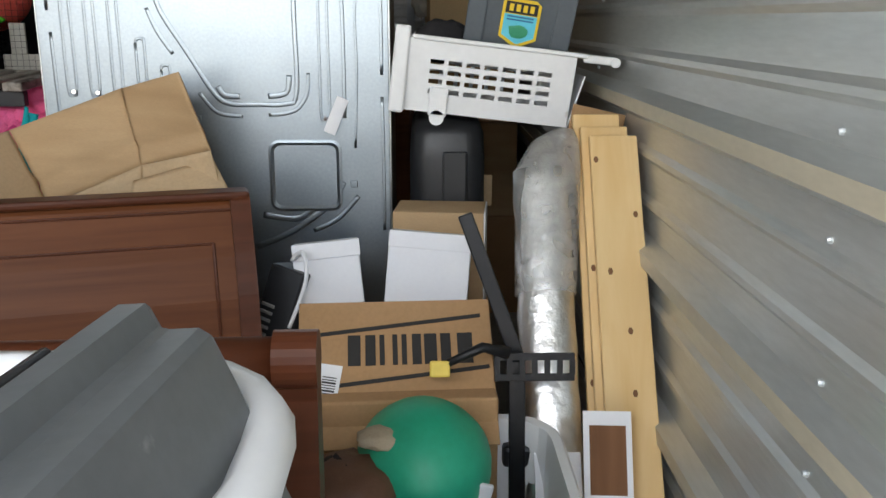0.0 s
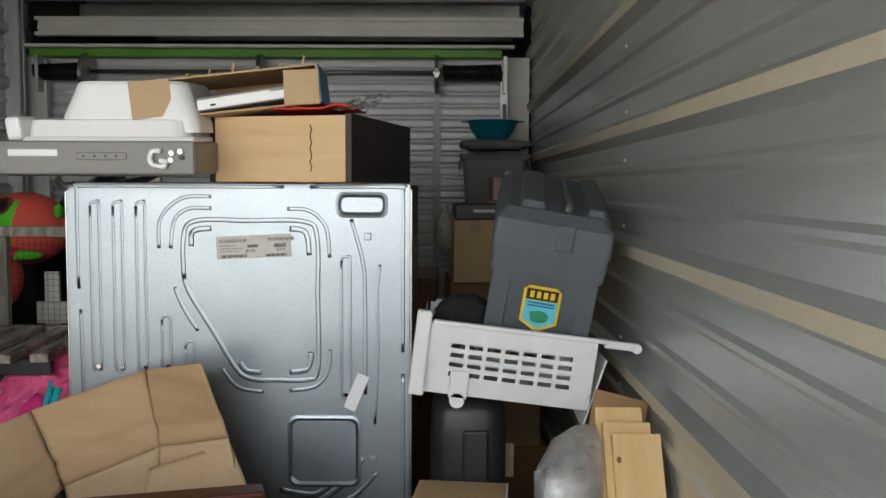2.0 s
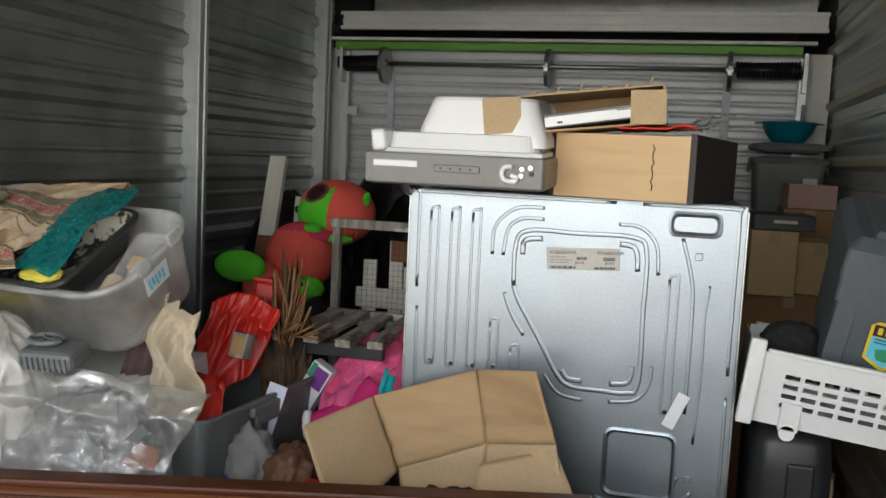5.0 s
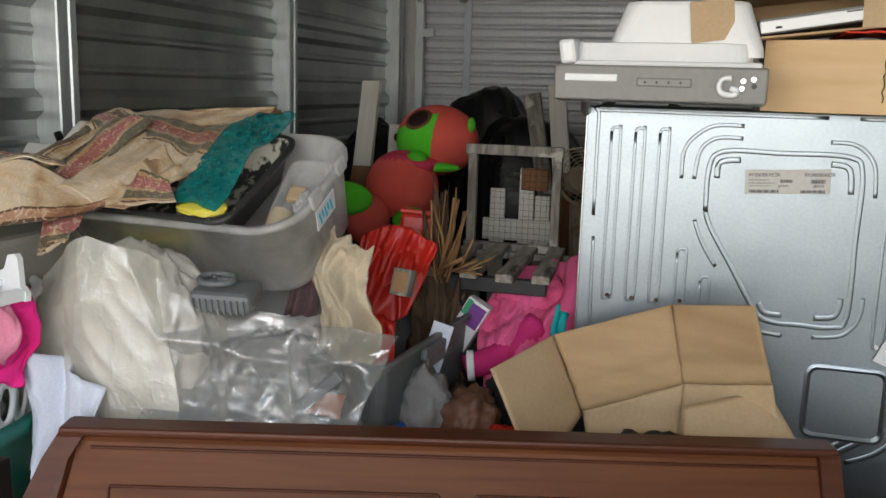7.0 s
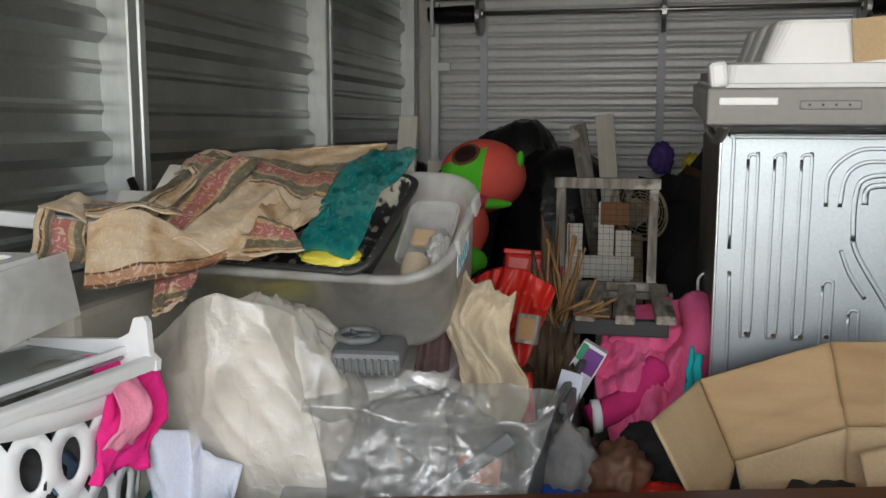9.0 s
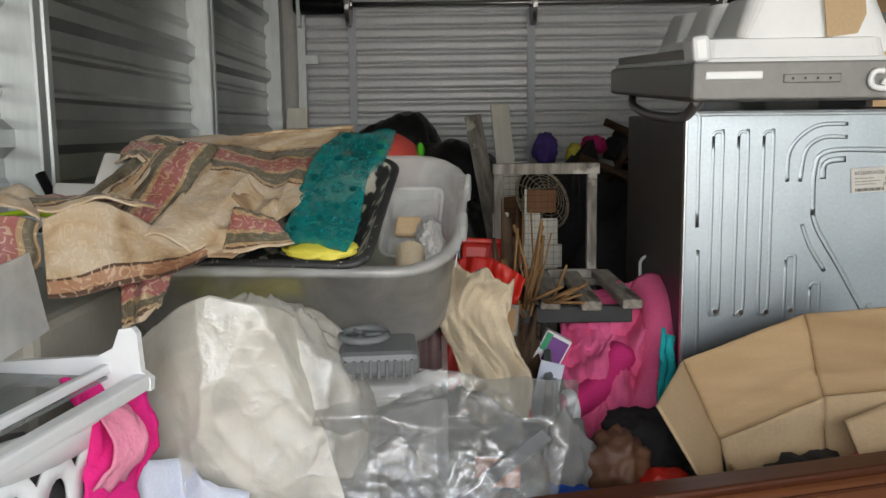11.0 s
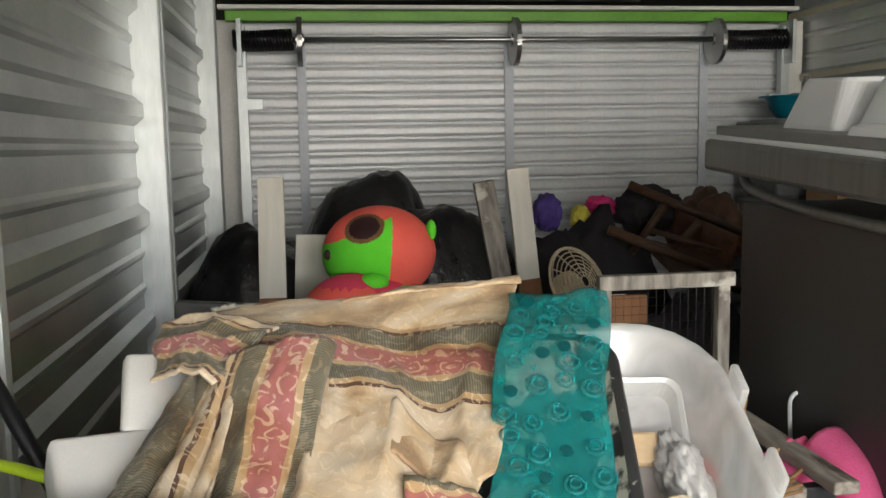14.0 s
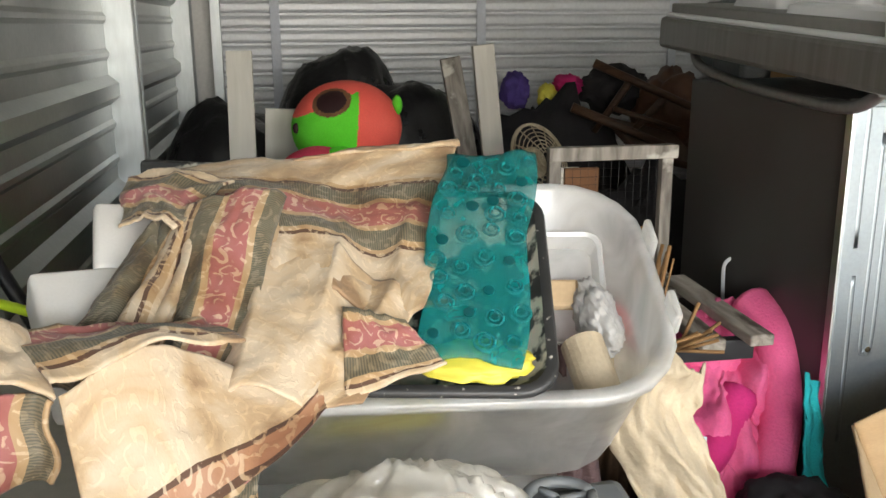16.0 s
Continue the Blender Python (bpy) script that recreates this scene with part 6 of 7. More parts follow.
tote("storage_tote", "dark grey plastic tote at the bottom of the pile", 0.44, 0.66, 0.6, pose(-1.60, 2.33, 0.0, 0, 0, -6), TOTEGREY, "grey totes on the floor", TOTEGREY)
tagged(part("orange_card", box((0, 0, 0), (0.09, 0.01, 0.055), 0.002), ORANGE, None, m=pose(-1.545, 1.90, 1.045, -20, 8, 10)), "bright orange card by the clear bag", "card")

# canvas, knit, red container, plush
cv = sheet([(-1.62, 2.03, 1.13), (-1.48, 2.05, 1.10), (-1.51, 2.13, 1.39), (-1.635, 2.17, 1.43)], 50, 60, lambda u, v: (0.02 * math.sin(7 * v) + 0.012 * math.sin(math.pi * v) * (2 * u - 1), -0.05 * math.sin(math.pi * u) - 0.04 * ridges(u + 0.35 * v, v * 1.2, 2.6, 5.9, 3) + wrinkle(u, v, 0, 3, 0.02, 8), wrinkle(u, v, 0, 3, 0.015, 3)))
tagged(cloth("canvas_cloth", cv, CANVAS), "crumpled stained cream canvas cloth", "cloth")
kn = sheet([(-1.73, 2.02, 1.12), (-1.65, 2.05, 1.12), (-1.66, 2.2, 1.42), (-1.72, 2.18, 1.4)], 16, 30, lambda u, v: (0, 0.01 * math.sin(14 * u), wrinkle(u, v, 0, 4, 0.01, 3)))
tagged(cloth("knit_scarf", kn, KNIT), "dark brown ribbed knit scarf", "scarf")
rc = thing("red_container", "red ribbed plastic container on the grey tote", "container", pose(-1.555, 2.62, 1.12, -8, 4, 10))
part("body", box((0, 0, 0.14), (0.13, 0.11, 0.28), 0.012), REDPLASTIC, rc)
for k in range(4):
    part("rib", box((-0.045 + 0.03 * k, -0.057, 0.17), (0.01, 0.008, 0.2), 0.003, Matrix.Rotation(radians(12), 4, "Y")), REDPLASTIC, rc)
part("rim", box((0, 0, 0.285), (0.14, 0.12, 0.016), 0.005), REDPLASTIC, rc)
rs = sheet([(-1.53, 2.02, 0.98), (-1.44, 2.06, 1.0), (-1.47, 2.2, 1.18), (-1.56, 2.18, 1.2)], 18, 18, lambda u, v: (0, wrinkle(u, v, 0, 3, 0.03, 5), 0))
tagged(cloth("red_cloth", rs, REDPLASTIC), "red nylon cloth hanging over the tote", "cloth")
rb = sheet([(-1.73, 2.36, 1.02), (-1.51, 2.42, 1.14), (-1.44, 2.50, 1.33), (-1.67, 2.48, 1.35)], 40, 40, lambda u, v: (0, -0.02 * math.sin(math.pi * u) - 0.03 * ridges(u * 1.3, v * 0.6, 4, 4.4, 3) - 0.008 * math.cos(44 * u) * (v > 0.55), 0.05 * math.sin(math.pi * u) * v))
tagged(cloth("red_bag", rb, REDPLASTIC), "bright red ribbed plastic bag over the grey tote", "bag")
sb = thing("wooden_box", "small dirty white wooden box", "box", pose(-1.50, 2.32, 1.215, -14, 4, -6))
part("frame", box((0, 0, 0.04), (0.055, 0.045, 0.075), 0.004), WEATHERED, sb)
part("inset", box((0, -0.023, 0.04), (0.04, 0.003, 0.055), 0.001), CARDDARK, sb)


def plush():
    """One soft toy in one mesh: round head, body and limbs."""
    bm = bmesh.new()
    def ball(c, r, mat_of, sub=4):
        vs = bmesh.ops.create_icosphere(bm, subdivisions=sub, radius=1.0)["verts"]
        fs = {f for v in vs for f in v.link_faces}
        for f in fs:
            f.material_index = mat_of(f.calc_center_median().normalized())
        for v in vs:
            v.co = Vector(c) + Vector((v.co.x * r[0], v.co.y * r[1], v.co.z * r[2]))
    eye = Vector((-0.3, -0.7, 0.63)).normalized()
    def head(n):
        if n.dot(eye) > 0.962:
            return 2
        if n.dot(eye) > 0.935:
            return 4
        return 1 if n.x < 0.13 + 0.08 * n.z and n.z < 0.72 + 0.5 * n.x else 0
    ball((-1.92, 4.08, 1.54), (0.195, 0.19, 0.165), head, 6)
    ball((-2.03, 3.9, 1.33), (0.17, 0.15, 0.17), lambda n: 3 if n.z > 0.78 else 0)
    ball((-1.97, 3.93, 1.435), (0.12, 0.12, 0.045), lambda n: 3)
    ball((-1.955, 3.87, 1.47), (0.05, 0.045, 0.032), lambda n: 1, 3)
    ball((-2.20, 3.62, 1.30), (0.13, 0.05, 0.075), lambda n: 1, 3)
    ball((-1.93, 3.75, 1.20), (0.09, 0.09, 0.06), lambda n: 1, 3)
    ball((-2.12, 3.7, 1.2), (0.1, 0.09, 0.12), lambda n: 0, 3)
    ball((-1.745, 4.03, 1.62), (0.018, 0.03, 0.035), lambda n: 1, 3)
    ball((-1.86, 3.90, 1.43), (0.1, 0.035, 0.022), lambda n: 1, 3)
    ball((-2.098, 4.0, 1.55), (0.012, 0.014, 0.018), lambda n: 2, 3)
    return bm


tagged(part("plush_toy", plush(), [PLUSHRED, PLUSHGREEN, PLUSHDARK, PLUSHROSE, REDWOOD], None, "", True), "large coral and green plush toy lying on the pile", "plush toy")
tagged(part("clothing", blob((0, 0, 0), (0.42, 0.45, 0.6), 21, 0.2, 2.4, 5, 0.1, -0.6), RUBBER, None, "", True, pose(-2.0, 3.75, 0.6)), "heap of dark clothes under the plush toy", "clothing")

# canes and debris
cn = bmesh.new()
rnd = random.Random(5)
for k in range(16):
    a, h = rnd.uniform(0, 6.28), rnd.uniform(0.12, 0.24)
    b0 = Vector((-1.435 + rnd.uniform(-0.02, 0.02), 2.5 + rnd.uniform(-0.02, 0.02), 1.22 + rnd.uniform(0, 0.05)))
    tip = b0 + Vector((0.055 * math.cos(a) - 0.005, 0.05 * math.sin(a), h))
    tube(cn, [b0, (b0 + tip) / 2 + Vector((0.01 * math.cos(k), 0, 0)), tip], rnd.uniform(0.002, 0.0048), 6)
for k in range(8):
    b0 = Vector((-1.40 + rnd.uniform(-0.04, 0.04), 2.46, 1.27))
    tube(cn, [b0, b0 + Vector((rnd.uniform(0.03, 0.09), rnd.uniform(-0.05, 0.02), rnd.uniform(0.0, 0.1)))], 0.004, 6)
tagged(part("cane_bundle", cn, TWIG, None, "", True), "bundle of dry brown canes sticking up", "canes", kind="stuff")
tagged(part("leaf_debris", blob((0, 0, 0), (0.085, 0.085, 0.5), 31, 0.5, 5, 5, 0.15, -0.85), DEBRIS, None, "", True, pose(-1.47, 2.6, 0.85)), "tangle of dry brown leaves and twigs", "debris", kind="stuff")
wp = thing("wipes_box", "white and purple box of wipes standing tilted", "box", pose(-1.425, 2.59, 0.985, -6, 28, -6))
part("body", box((0, 0, 0.09), (0.075, 0.05, 0.2), 0.003), PAPER, wp)
part("printed_band", box((0.008, -0.0258, 0.145), (0.05, 0.001, 0.07)), PRINTPURPLE, wp)
part("printed_band", box((-0.025, -0.0258, 0.16), (0.018, 0.001, 0.05)), GREENPRINT, wp)
text_mesh("800", 0.026, INK, wp, pose(-0.024, -0.0262, 0.008, 90))
tagged(part("grey_card", box((0, 0, 0), (0.06, 0.006, 0.15), 0.002), BLUEWHITE, None, m=pose(-1.40, 2.34, 1.07, -10, 14, 0)), "bent grey-blue plastic card", "card")

# weathered chair frame
ch = thing("slatted_chair", "small weathered chair with grey slats and peeling paint", "chair")
for x in (-1.475, -1.185):
    part("upright", box((x, 3.0, 0.8), (0.03, 0.028, 1.58), 0.003), WEATHERED, ch)
for z, h in ((1.585, 0.034), (1.25, 0.04)):
    part("rail", box((-1.33, 2.985, z), (0.33, 0.03, h), 0.003), WEATHERED, ch)
part("rail", box((-1.30, 2.90, 1.245), (0.36, 0.03, 0.022), 0.003), WEATHERED, ch)
for k, x in enumerate((-1.46, -1.355, -1.25, -1.145)):
    part("seat_slat", box((0, 0, 0), (0.054, 0.42, 0.026), 0.005), PALEWORN, ch, m=pose(x - 0.004 * k, 2.745, 1.25 + 0.004 * (k % 2), 2, 0, -4 + 2 * k))
part("apron", box((-1.30, 2.60, 1.21), (0.32, 0.03, 0.045), 0.003), BLACKPLASTIC, ch)
for x in (-1.43, -1.18):
    part("leg", box((x, 2.90, 0.59), (0.03, 0.03, 1.17), 0.003), WEATHERED, ch)
bm = bmesh.new()
for k in range(14):
    tube(bm, [(-1.46 + 0.02 * k, 3.02, 1.27), (-1.46 + 0.02 * k, 3.02, 1.57)], 0.0005, 4)
for k in range(15):
    tube(bm, [(-1.47, 3.021, 1.28 + 0.02 * k), (-1.19, 3.021, 1.28 + 0.02 * k)], 0.0005, 4)
part("wire_mesh", bm, BLACKMETAL, ch)
pl = thing("picket_panel", "panel of weathered white pickets behind the chair", "fence panel", pose(-1.36, 3.3, 0))
for x, z in ((-0.09, 1.42), (0.02, 1.5), (0.08, 1.4)):
    part("picket", box((x, 0, z / 2), (0.055, 0.018, z), 0.003), WHITEWOOD, pl)
part("rail", box((-0.01, -0.02, 1.27), (0.26, 0.018, 0.08), 0.003), WHITEWOOD, pl)
part("brown_patch", box((0.05, -0.014, 1.46), (0.1, 0.014, 0.08), 0.003), REDWOOD, pl)


def white_post(x0, x1, y, top, w, mat, split=None):
    t = thing("wooden_post", "peeling white wooden post with brown lower part", "post", group="white posts")
    ang = math.degrees(math.atan2(x0 - x1, top - 1.3))
    t.matrix_basis = pose(x0 - (x0 - x1) * top / (top - 1.3) , y, 0, 0, ang, 0)
    hgt = top / math.cos(radians(ang))
    s = split or 0.0
    part("upper", box((0, 0, (hgt + s) / 2), (w, 0.035, hgt - s), 0.003), mat, t)
    if split:
        part("lower", box((0, -0.004, s / 2), (w * 1.05, 0.035, s), 0.003), REDWOOD, t)
    return t


leaning = white_post(-2.285, -2.277, 4.17, 1.803, 0.09, WHITEWOOD, 1.40)
leaning.matrix_basis = pose(-2.285, 4.17 - 1.803 * math.tan(radians(16)), 0, -16, 0, 0) @ Matrix.Scale(1 / math.cos(radians(16)), 4, (0, 0, 1))
white_post(-1.395, -1.342, 4.25, 1.818, 0.082, WHITEWOOD, 1.41)
white_post(-1.515, -1.43, 4.28, 1.77, 0.075, WEATHERED)
tagged(part("white_board", box((0, 0, 0.8), (0.16, 0.02, 1.6), 0.003), WHITEWOOD, None, m=pose(-2.21, 4.215, 0, 0, 3, 0)), "flat white board standing behind the plush toy", "board")
for k, (c, r, sd) in enumerate((((-2.33, 4.6, 0.75), (0.34, 0.32, 0.86), 1.5), ((-1.9, 4.98, 0.85), (0.34, 0.34, 0.97), 4.2), ((-1.62, 4.75, 0.78), (0.38, 0.34, 0.9), 8.8))):
    tagged(part("rubbish_bag", film_bag(r, sd, (0, 0), 0.0, 5, -0.05, -c[2], 0.45), BLACKBAG, None, "", True, pose(*c)), "bulging black plastic rubbish bag near the roll-up door", "rubbish bag", "black rubbish bags")

# heap and upturned chair by the roll-up door
for c, r, mt, sd, lb in (((-0.95, 4.75, 0.75), (0.42, 0.45, 0.78), RUBBER, 2.0, "dark"), ((-1.12, 4.85, 1.6), (0.065, 0.09, 0.085), PURPLE, 3.0, "purple"), ((-0.97, 4.85, 1.57), (0.045, 0.06, 0.06), YELLOW, 5.0, "yellow"), ((-0.86, 4.9, 1.62), (0.07, 0.07, 0.05), MAGENTA, 6.0, "magenta"), ((-0.65, 4.85, 1.6), (0.16, 0.16, 0.11), RUBBER, 7.0, "black"), ((-0.42, 4.75, 1.5), (0.16, 0.2, 0.2), BROWNCLOTH, 9.0, "brown")):
    tagged(part("clothing", blob((0, 0, 0), r, sd, 0.22, 2.5, 4, 0.1, -c[2]), mt, None, "", True, pose(*c)), "heap of %s clothing near the roll-up door" % lb, "clothing", "clothes by the door")
uc = thing("wooden_chair", "dark wooden chair lying upturned on the clothes", "chair")
for p0, p1, r in (((-0.885, 4.46, 1.735), (-0.42, 4.32, 1.52), 0.019), ((-1.03, 4.28, 1.575), (-0.66, 4.2, 1.42), 0.02), ((-0.74, 4.42, 1.665), (-0.86, 4.5, 1.45), 0.017), ((-0.6, 4.38, 1.60), (-0.72, 4.5, 1.42), 0.017), ((-0.8, 4.44, 1.55), (-0.52, 4.4, 1.46), 0.012), ((-1.0, 4.3, 1.56), (-0.86, 4.5, 1.5), 0.015)):
    part("leg" if r > 0.018 else "stretcher", tube(bmesh.new(), [p0, p1], r, 10, 0.8), DARKWOOD, uc, smooth=True)
part("seat", box((0, 0, 0), (0.34, 0.34, 0.03), 0.01), DARKWOOD, uc, m=pose(-0.62, 4.42, 1.40, 20, 14, 10))
fan = thing("fan", "cream plastic fan with a round wire guard", "fan", pose(-1.235, 4.05, 1.40, -25, 0, 35))
for k in range(8):
    rr = 0.02 + 0.0165 * k
    part("guard_ring", tube(bmesh.new(), [Vector((rr * math.cos(a * math.pi / 12), -0.03 - 0.03 * (1 - rr / 0.14), rr * math.sin(a * math.pi / 12))) for a in range(25)], 0.0022, 5), CANVAS, fan, smooth=True)
for k in range(12):
    a = k * math.pi / 6
    part("guard_wire", tube(bmesh.new(), [(0.02 * math.cos(a), -0.06, 0.02 * math.sin(a)), (0.137 * math.cos(a), -0.03, 0.137 * math.sin(a))], 0.0022, 5), CANVAS, fan, smooth=True)
part("housing", tube(bmesh.new(), [(0, 0.0, 0), (0, 0.05, 0)], 0.06, 28), CANVAS, fan, smooth=False)
part("guard_rim", tube(bmesh.new(), [Vector((0.138 * math.cos(a * math.pi / 16), -0.02, 0.138 * math.sin(a * math.pi / 16))) for a in range(33)], 0.006, 8), CANVAS, fan, smooth=True)
part("stand", box((0, 0.03, -0.75), (0.06, 0.06, 1.3), 0.01, Matrix.Rotation(radians(20), 4, "X")), CANVAS, fan)
bm = tube(bmesh.new(), [(-0.62, 3.85, 1.42), (-0.60, 3.88, 1.52), (-0.57, 3.9, 1.56)], 0.03, 4, 0.4)
tagged(part("orange_scoop", bm, ORANGE, None), "orange plastic scoop on the heap", "scoop")
tagged(part("clothing", blob((0, 0, 0), (0.3, 0.3, 0.72), 12, 0.2, 2.5, 4, 0.1, -0.7), RUBBER, None, "", True, pose(-0.85, 3.85, 0.7)), "heap of dark clothing behind the refrigerator", "clothing", "clothes by the door")

# pink hoodie and clothes between chair and refrigerator
hood = thing("pink_hoodie", "bright pink fleece hooded top draped over the clothes", "hoodie")
cloth("body", sheet([(-1.29, 2.42, 0.86), (-1.10, 2.46, 0.90), (-1.045, 2.78, 1.255), (-1.34, 2.73, 1.17)], 50, 50, lambda u, v: (0.015 * math.sin(8 * v), -0.05 * math.sin(math.pi * v) + wrinkle(u, v, 0, 3, 0.05, 2.5), 0.03 * math.sin(math.pi * u) + wrinkle(u, v, 0, 4, 0.04, 4.5))), PINK, hood)
part("sleeve", tube(bmesh.new(), smooth_path([(-1.06, 2.76, 1.25), (-1.05, 2.66, 1.2), (-1.07, 2.58, 1.08), (-1.12, 2.5, 0.98), (-1.17, 2.45, 0.88)], 6), 0.052, 14, 0.8), PINK, hood, smooth=True)
part("sleeve", tube(bmesh.new(), smooth_path([(-1.16, 2.6, 1.1), (-1.25, 2.52, 1.02), (-1.34, 2.45, 0.99)], 6), 0.045, 14, 0.8), MAGENTA, hood, smooth=True)
part("cuff_stripe", tube(bmesh.new(), [(-1.315, 2.45, 1.0), (-1.335, 2.445, 0.998)], 0.044, 14), PAPER, hood, "white striped cuff", True)
part("hood", blob((-1.2, 2.72, 1.16), (0.11, 0.09, 0.08), 4, 0.25, 2.5, 4, 0.1), PINK, hood, smooth=True)
for x, y in ((-1.045, 2.93), (-1.0, 2.86)):
    bm = tube(bmesh.new(), smooth_path([(x + 0.004, y, 1.19), (x, y, 1.27), (x + 0.002, y, 1.302), (x + 0.02, y, 1.316), (x + 0.038, y, 1.302), (x + 0.04, y, 1.28)], 5), 0.005, 8)
    tagged(part("hanger", bm, WHITE, None, "", True), "white hook of a clothes hanger", "hanger", "clothes hangers")
tl = sheet([(-1.13, 2.36, 0.9), (-1.06, 2.38, 0.9), (-1.065, 2.47, 1.17), (-1.09, 2.47, 1.2)], 10, 20, lambda u, v: (wrinkle(u, v, 0, 3, 0.02, 2), 0, 0))
tagged(cloth("teal_cloth", tl, TEALCLOTH), "bright teal cloth beside the refrigerator", "clothing")
for c, r, mt, sd, nm, lb in (((-1.22, 2.38, 0.42), (0.24, 0.3, 0.45), RUBBER, 1.0, "clothing", "heap of dark clothes behind the headboard"),
                             ((-1.385, 2.18, 0.945), (0.08, 0.075, 0.12), GREYCLOTH, 2.0, "plastic_pouch", "crumpled grey plastic pouch on the clothes"),
                             ((-1.258, 2.19, 0.935), (0.085, 0.075, 0.085), BROWNCLOTH, 3.0, "leather_bag", "creased brown leather bag on the clothes"),
                             ((-1.39, 2.1, 0.87), (0.12, 0.07, 0.06), BLUECLOTH, 4.0, "blue_cloth", "bright blue cloth on the clothes"),
                             ((-1.16, 2.14, 0.9), (0.07, 0.06, 0.05), REDPLASTIC, 5.0, "red_cloth", "crumpled red cloth on the clothes"),
                             ((-1.15, 2.36, 0.93), (0.12, 0.1, 0.09), RUBBER, 6.0, "black_top", "crumpled black top on the clothes"),
                             ((-1.35, 2.4, 0.85), (0.1, 0.12, 0.1), KNIT, 7.0, "brown_jumper", "crumpled dark jumper on the clothes")):
    tagged(part(nm, blob((0, 0, 0), r, sd, 0.25, 2.4, 4, 0.1, -c[2]), mt, None, "", True, pose(*c)), lb, "clothing", "clothes behind the headboard")

# ---------------------------------------------------------------- laundry basket by the left wall
carton_closed("cardboard_box", "brown cardboard box under the green tub", (-2.38, 1.56, 0), (0.5, 0.5, 0.69), 0, CARDDARK)
gt = thing("green_tub", "dark green round plastic tub holding the basket", "tub", pose(-2.41, 1.60, 0.692))
prof = [(0.22, 0.0), (0.25, 0.02), (0.29, 0.27), (0.315, 0.28), (0.315, 0.31), (0.29, 0.315), (0.27, 0.28), (0.23, 0.03)]
part("body", loft(bmesh.new(), [[Vector((r * 0.75 * math.cos(a * math.pi / 20), r * 1.05 * math.sin(a * math.pi / 20), z)) for a in range(40)] for r, z in prof]), GREENPLASTIC, gt, smooth=True)
lb = thing("laundry_basket", "white plastic laundry basket with oval holes, full of clothes", "laundry basket", pose(-2.41, 1.60, 0.722))


def oval(a, r, z):
    return Vector((r * 0.78 * math.cos(a), r * 1.0 * math.sin(a), z))


def pierced_wall(levels, cells, seg=16):
    """The wall of a basket: solid bands, and between them rows of cells, each with an oval hole."""
    bm = bmesh.new()
    for z0, z1, holes in levels:
        r0, r1 = 0.215 + 0.13 * z0, 0.215 + 0.13 * z1
        for c in range(cells):
            a0, a1 = c * 2 * math.pi / cells, (c + 1) * 2 * math.pi / cells
            def at(u, w):
                return oval(a0 + (a1 - a0) * u, r0 + (r1 - r0) * w, z0 + (z1 - z0) * w)
            if not holes:
                bm.faces.new([bm.verts.new(at(u, w)) for u, w in ((0, 0), (0.5, 0), (1, 0), (1, 1), (0.5, 1), (0, 1))])
                continue
            outer, inner = [], []
            for k in range(seg):
                t = 2 * math.pi * (k + 0.5) / seg
                x, y = math.cos(t), math.sin(t)
                m = max(abs(x), abs(y))
                outer.append(bm.verts.new(at(0.5 + 0.5 * x / m, 0.5 + 0.5 * y / m)))
                inner.append(bm.verts.new(at(0.5 + 0.28 * x, 0.5 + 0.34 * y)))
            for k in range(seg):
                bm.faces.new((outer[k], outer[(k + 1) % seg], inner[(k + 1) % seg], inner[k]))
    bmesh.ops.remove_doubles(bm, verts=bm.verts, dist=0.0015)
    return bm


cloth("body", pierced_wall([(0.0, 0.04, False), (0.04, 0.15, True), (0.15, 0.265, True), (0.265, 0.385, True), (0.385, 0.51, True), (0.51, 0.56, False)], 22), WHITE, lb, thick=0.006)
part("base", loft(bmesh.new(), [[oval(a * math.pi / 24, 0.215, z) for a in range(48)] for z in (0.0, 0.006)]), WHITE, lb)
part("rim", tube(bmesh.new(), [oval(a * math.pi / 24, 0.29, 0.56) for a in range(49)], 0.014, 8), WHITE, lb, smooth=True)
for c, r, mt, sd in (((-2.42, 1.6, 1.0), (0.2, 0.15, 0.24), GREYCLOTH, 1), ((-2.30, 1.50, 1.05), (0.075, 0.1, 0.13), DENIM, 2), ((-2.32, 1.47, 1.12), (0.1, 0.06, 0.1), RUBBER, 3), ((-2.32, 1.62, 0.92), (0.08, 0.1, 0.09), MAGENTA, 4), ((-2.42, 1.47, 0.98), (0.1, 0.05, 0.14), BLUECLOTH, 6)):
    tagged(part("clothing", blob((0, 0, 0), r, sd, 0.25, 2.4, 4, 0.12), mt, None, "", True, pose(*c)), "crumpled clothing in the laundry basket", "clothing", "clothes in the basket")
hp = sheet([(-2.205, 1.52, 1.11), (-2.15, 1.62, 1.11), (-2.16, 1.67, 1.32), (-2.24, 1.58, 1.33)], 24, 30, lambda u, v: (0.03 * math.sin(math.pi * v) + wrinkle(u, v, 0, 3, 0.02, 5), -0.02 * math.sin(6 * u), wrinkle(u, v, 0, 3, 0.02, 2)))
tagged(cloth("pink_garment", hp, HOTPINK), "hot pink garment hanging over the basket rim", "clothing")
hp2 = sheet([(-2.185, 1.535, 1.17), (-2.155, 1.585, 1.17), (-2.165, 1.62, 1.29), (-2.205, 1.575, 1.30)], 12, 14, lambda u, v: (0.04 * math.sin(math.pi * v) + 0.006, -0.01, wrinkle(u, v, 0, 3, 0.015, 8)))
tagged(cloth("pink_lining", hp2, PALEPINK), "pale pink lining of a garment", "clothing")
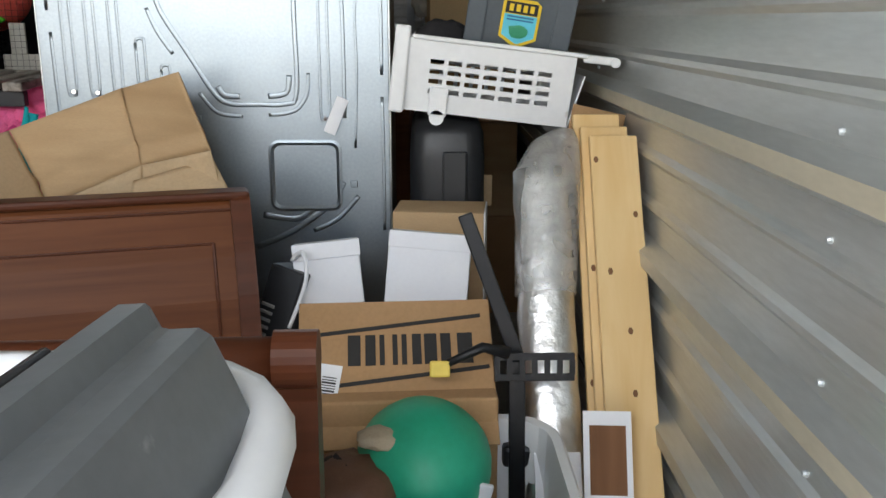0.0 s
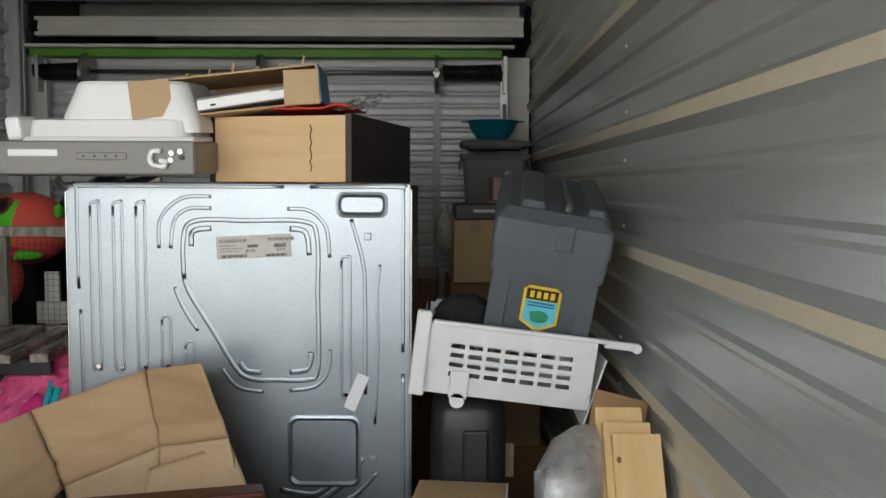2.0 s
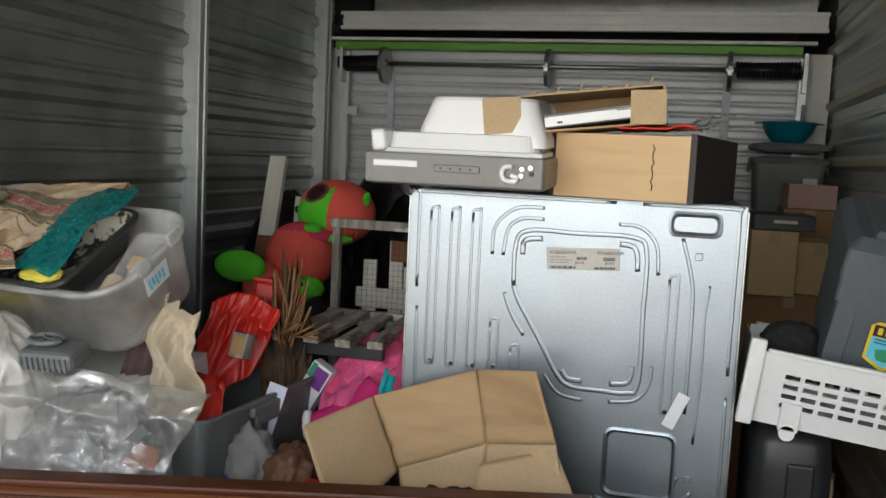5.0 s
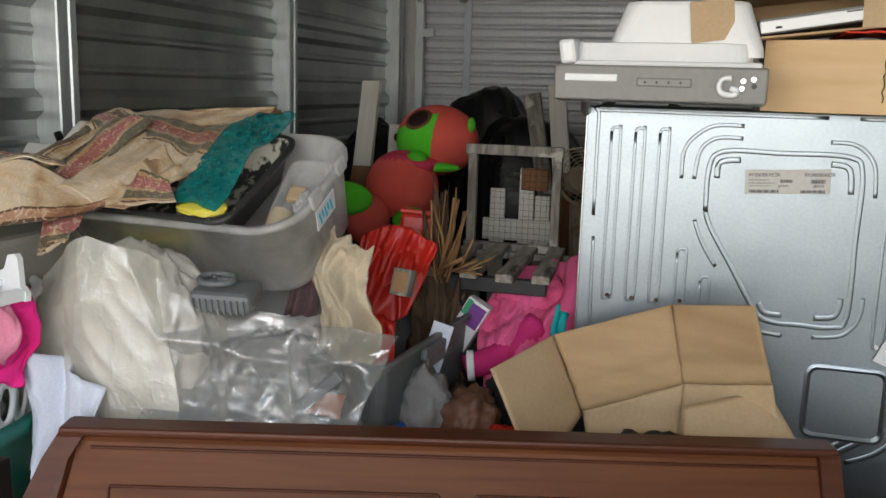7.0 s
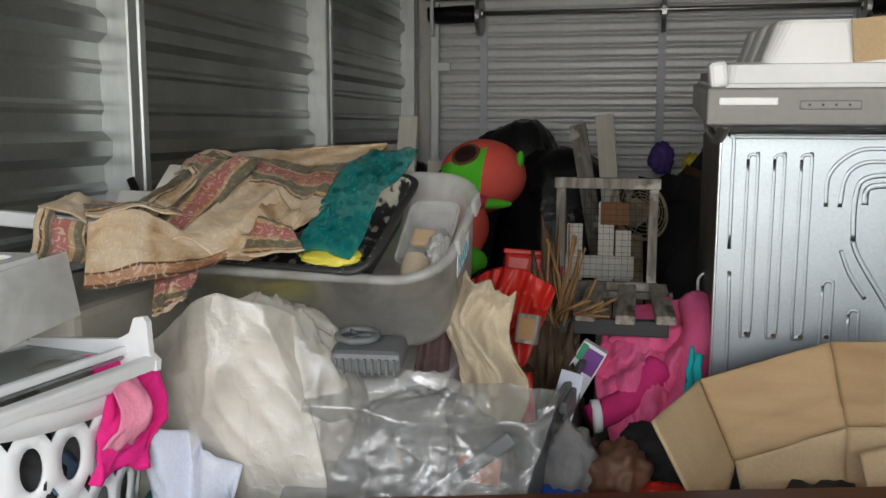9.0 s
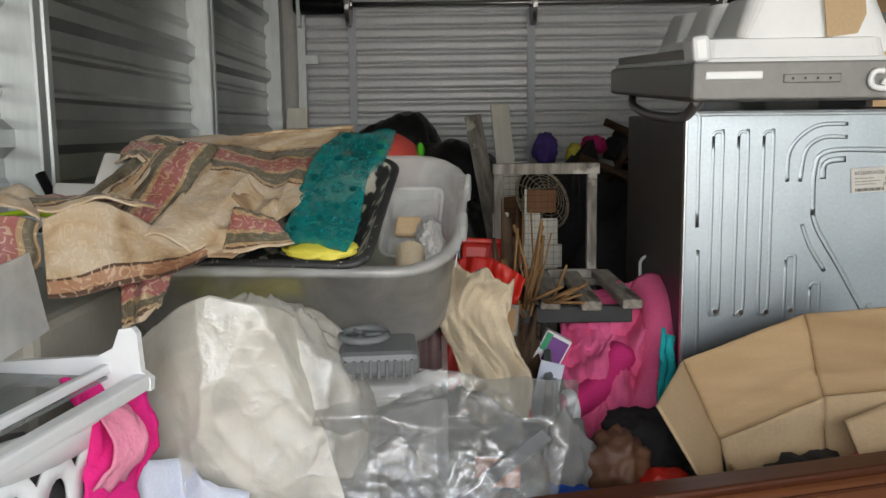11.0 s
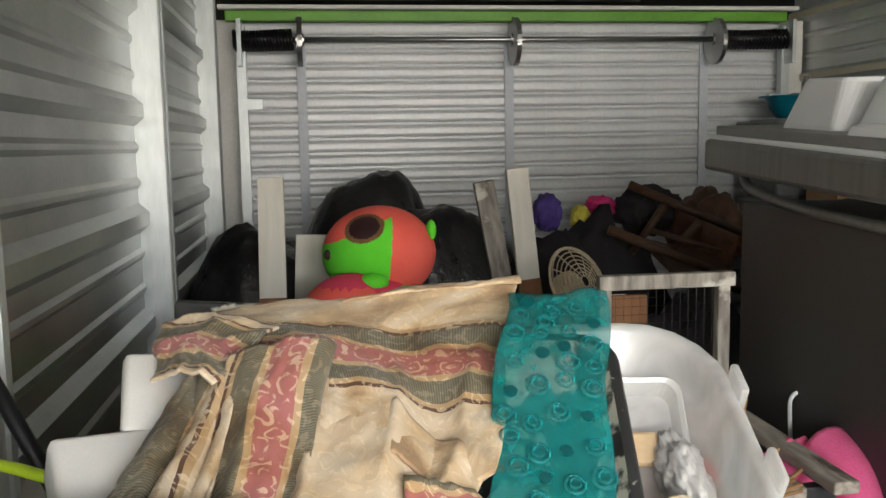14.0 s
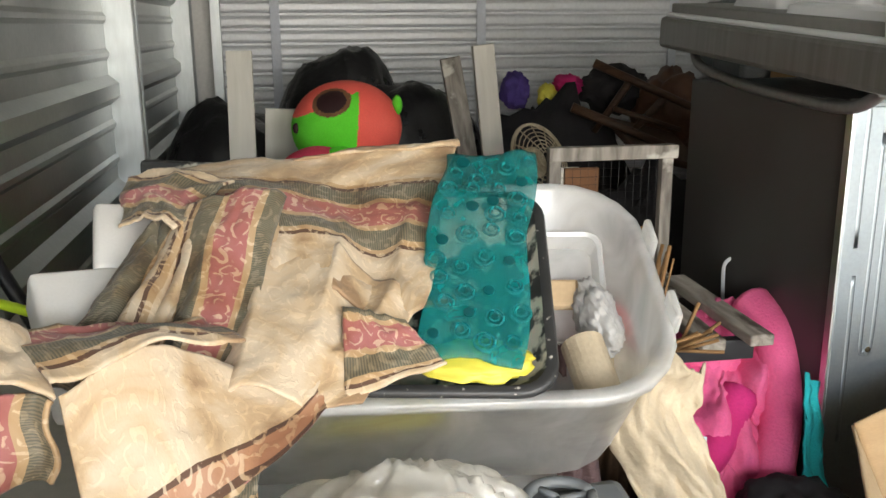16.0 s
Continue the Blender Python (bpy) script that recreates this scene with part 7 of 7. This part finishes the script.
fr = thing("freezer_shelf", "white plastic refrigerator shelf frame with glass on the basket", "shelf", pose(-2.121, 1.613, 1.325, 0, 0, 171.5))
part("frame_bar", box((0.004, 0.215, -0.006), (0.03, 0.43, 0.026), 0.006), WHITE, fr)
part("frame_bar", box((0.062, 0.215, 0.014), (0.016, 0.43, 0.016), 0.004), WHITE, fr)
part("frame_bar", box((0.31, 0.215, 0.0), (0.026, 0.43, 0.024), 0.005), WHITE, fr)
part("frame_bar", box((0.157, 0.42, 0.0), (0.28, 0.024, 0.022), 0.005), WHITE, fr)
part("glass", box((0.18, 0.215, 0.002), (0.25, 0.4, 0.005)), GLASS, fr)
bm = loft(bmesh.new(), [[Vector((x, t, z)) for x, z in ((-0.012, -0.02), (-0.014, 0.0), (0.002, 0.012), (0.006, 0.072), (0.014, 0.082), (0.036, 0.078), (0.048, 0.048), (0.075, 0.034), (0.17, 0.026), (0.32, 0.014), (0.32, -0.02))] for t in (-0.007, 0.007)])
part("end_bracket", bm, WHITE, fr)
cd = thing("crisper_drawer", "rust-stained white refrigerator drawer by the wall", "drawer", pose(-2.472, 1.35, 1.378, 2, 0, 2))
bm = loft(bmesh.new(), [rounded(0.27, 0.36, 0.02, 0.0, 3), rounded(0.30, 0.40, 0.02, 0.12, 3), rounded(0.335, 0.435, 0.02, 0.125, 3), rounded(0.335, 0.435, 0.02, 0.142, 3), rounded(0.275, 0.375, 0.02, 0.142, 3), rounded(0.275, 0.375, 0.02, 0.125, 3), rounded(0.25, 0.34, 0.02, 0.006, 3)])
part("body", bm, WHITEDIRTY, cd)
part("side_flange", loft(bmesh.new(), [[Vector((x + t, y, z)) for y, x, z in ((-0.2, 0.178, 0.13), (0.245, 0.195, 0.142), (0.245, 0.215, 0.02), (-0.2, 0.19, 0.0))] for t in (0, 0.004)]), TUBPLASTIC, cd, "clear plastic side wall")
part("stained_floor", box((0, 0, 0.122), (0.272, 0.372, 0.004)), RUST, cd)
tagged(part("white_rail", box((0, 0, 0), (0.3, 0.03, 0.035), 0.006), WHITE, None, m=pose(-2.5, 1.88, 1.545, 0, 4, 3)), "white plastic refrigerator rail by the wall", "rail")
pc = sheet([(-2.14, 1.66, 0.75), (-1.99, 1.66, 0.75), (-1.98, 1.70, 1.10), (-2.2, 1.70, 1.2)], 24, 30, lambda u, v: (0, -0.03 * abs(math.sin(7 * u)) + wrinkle(u, v, 0, 3, 0.03, 3), 0))
tagged(cloth("pillow_case", pc, BLUEWHITE), "crumpled pale blue pillow case behind the basket", "pillow case")
tagged(part("metal_bar", box((0, 0, 0.6), (0.028, 0.028, 1.2), 0.003), BLACKMETAL, None, m=pose(-1.75, 1.12, 0)), "black square steel bar standing upright", "bar")
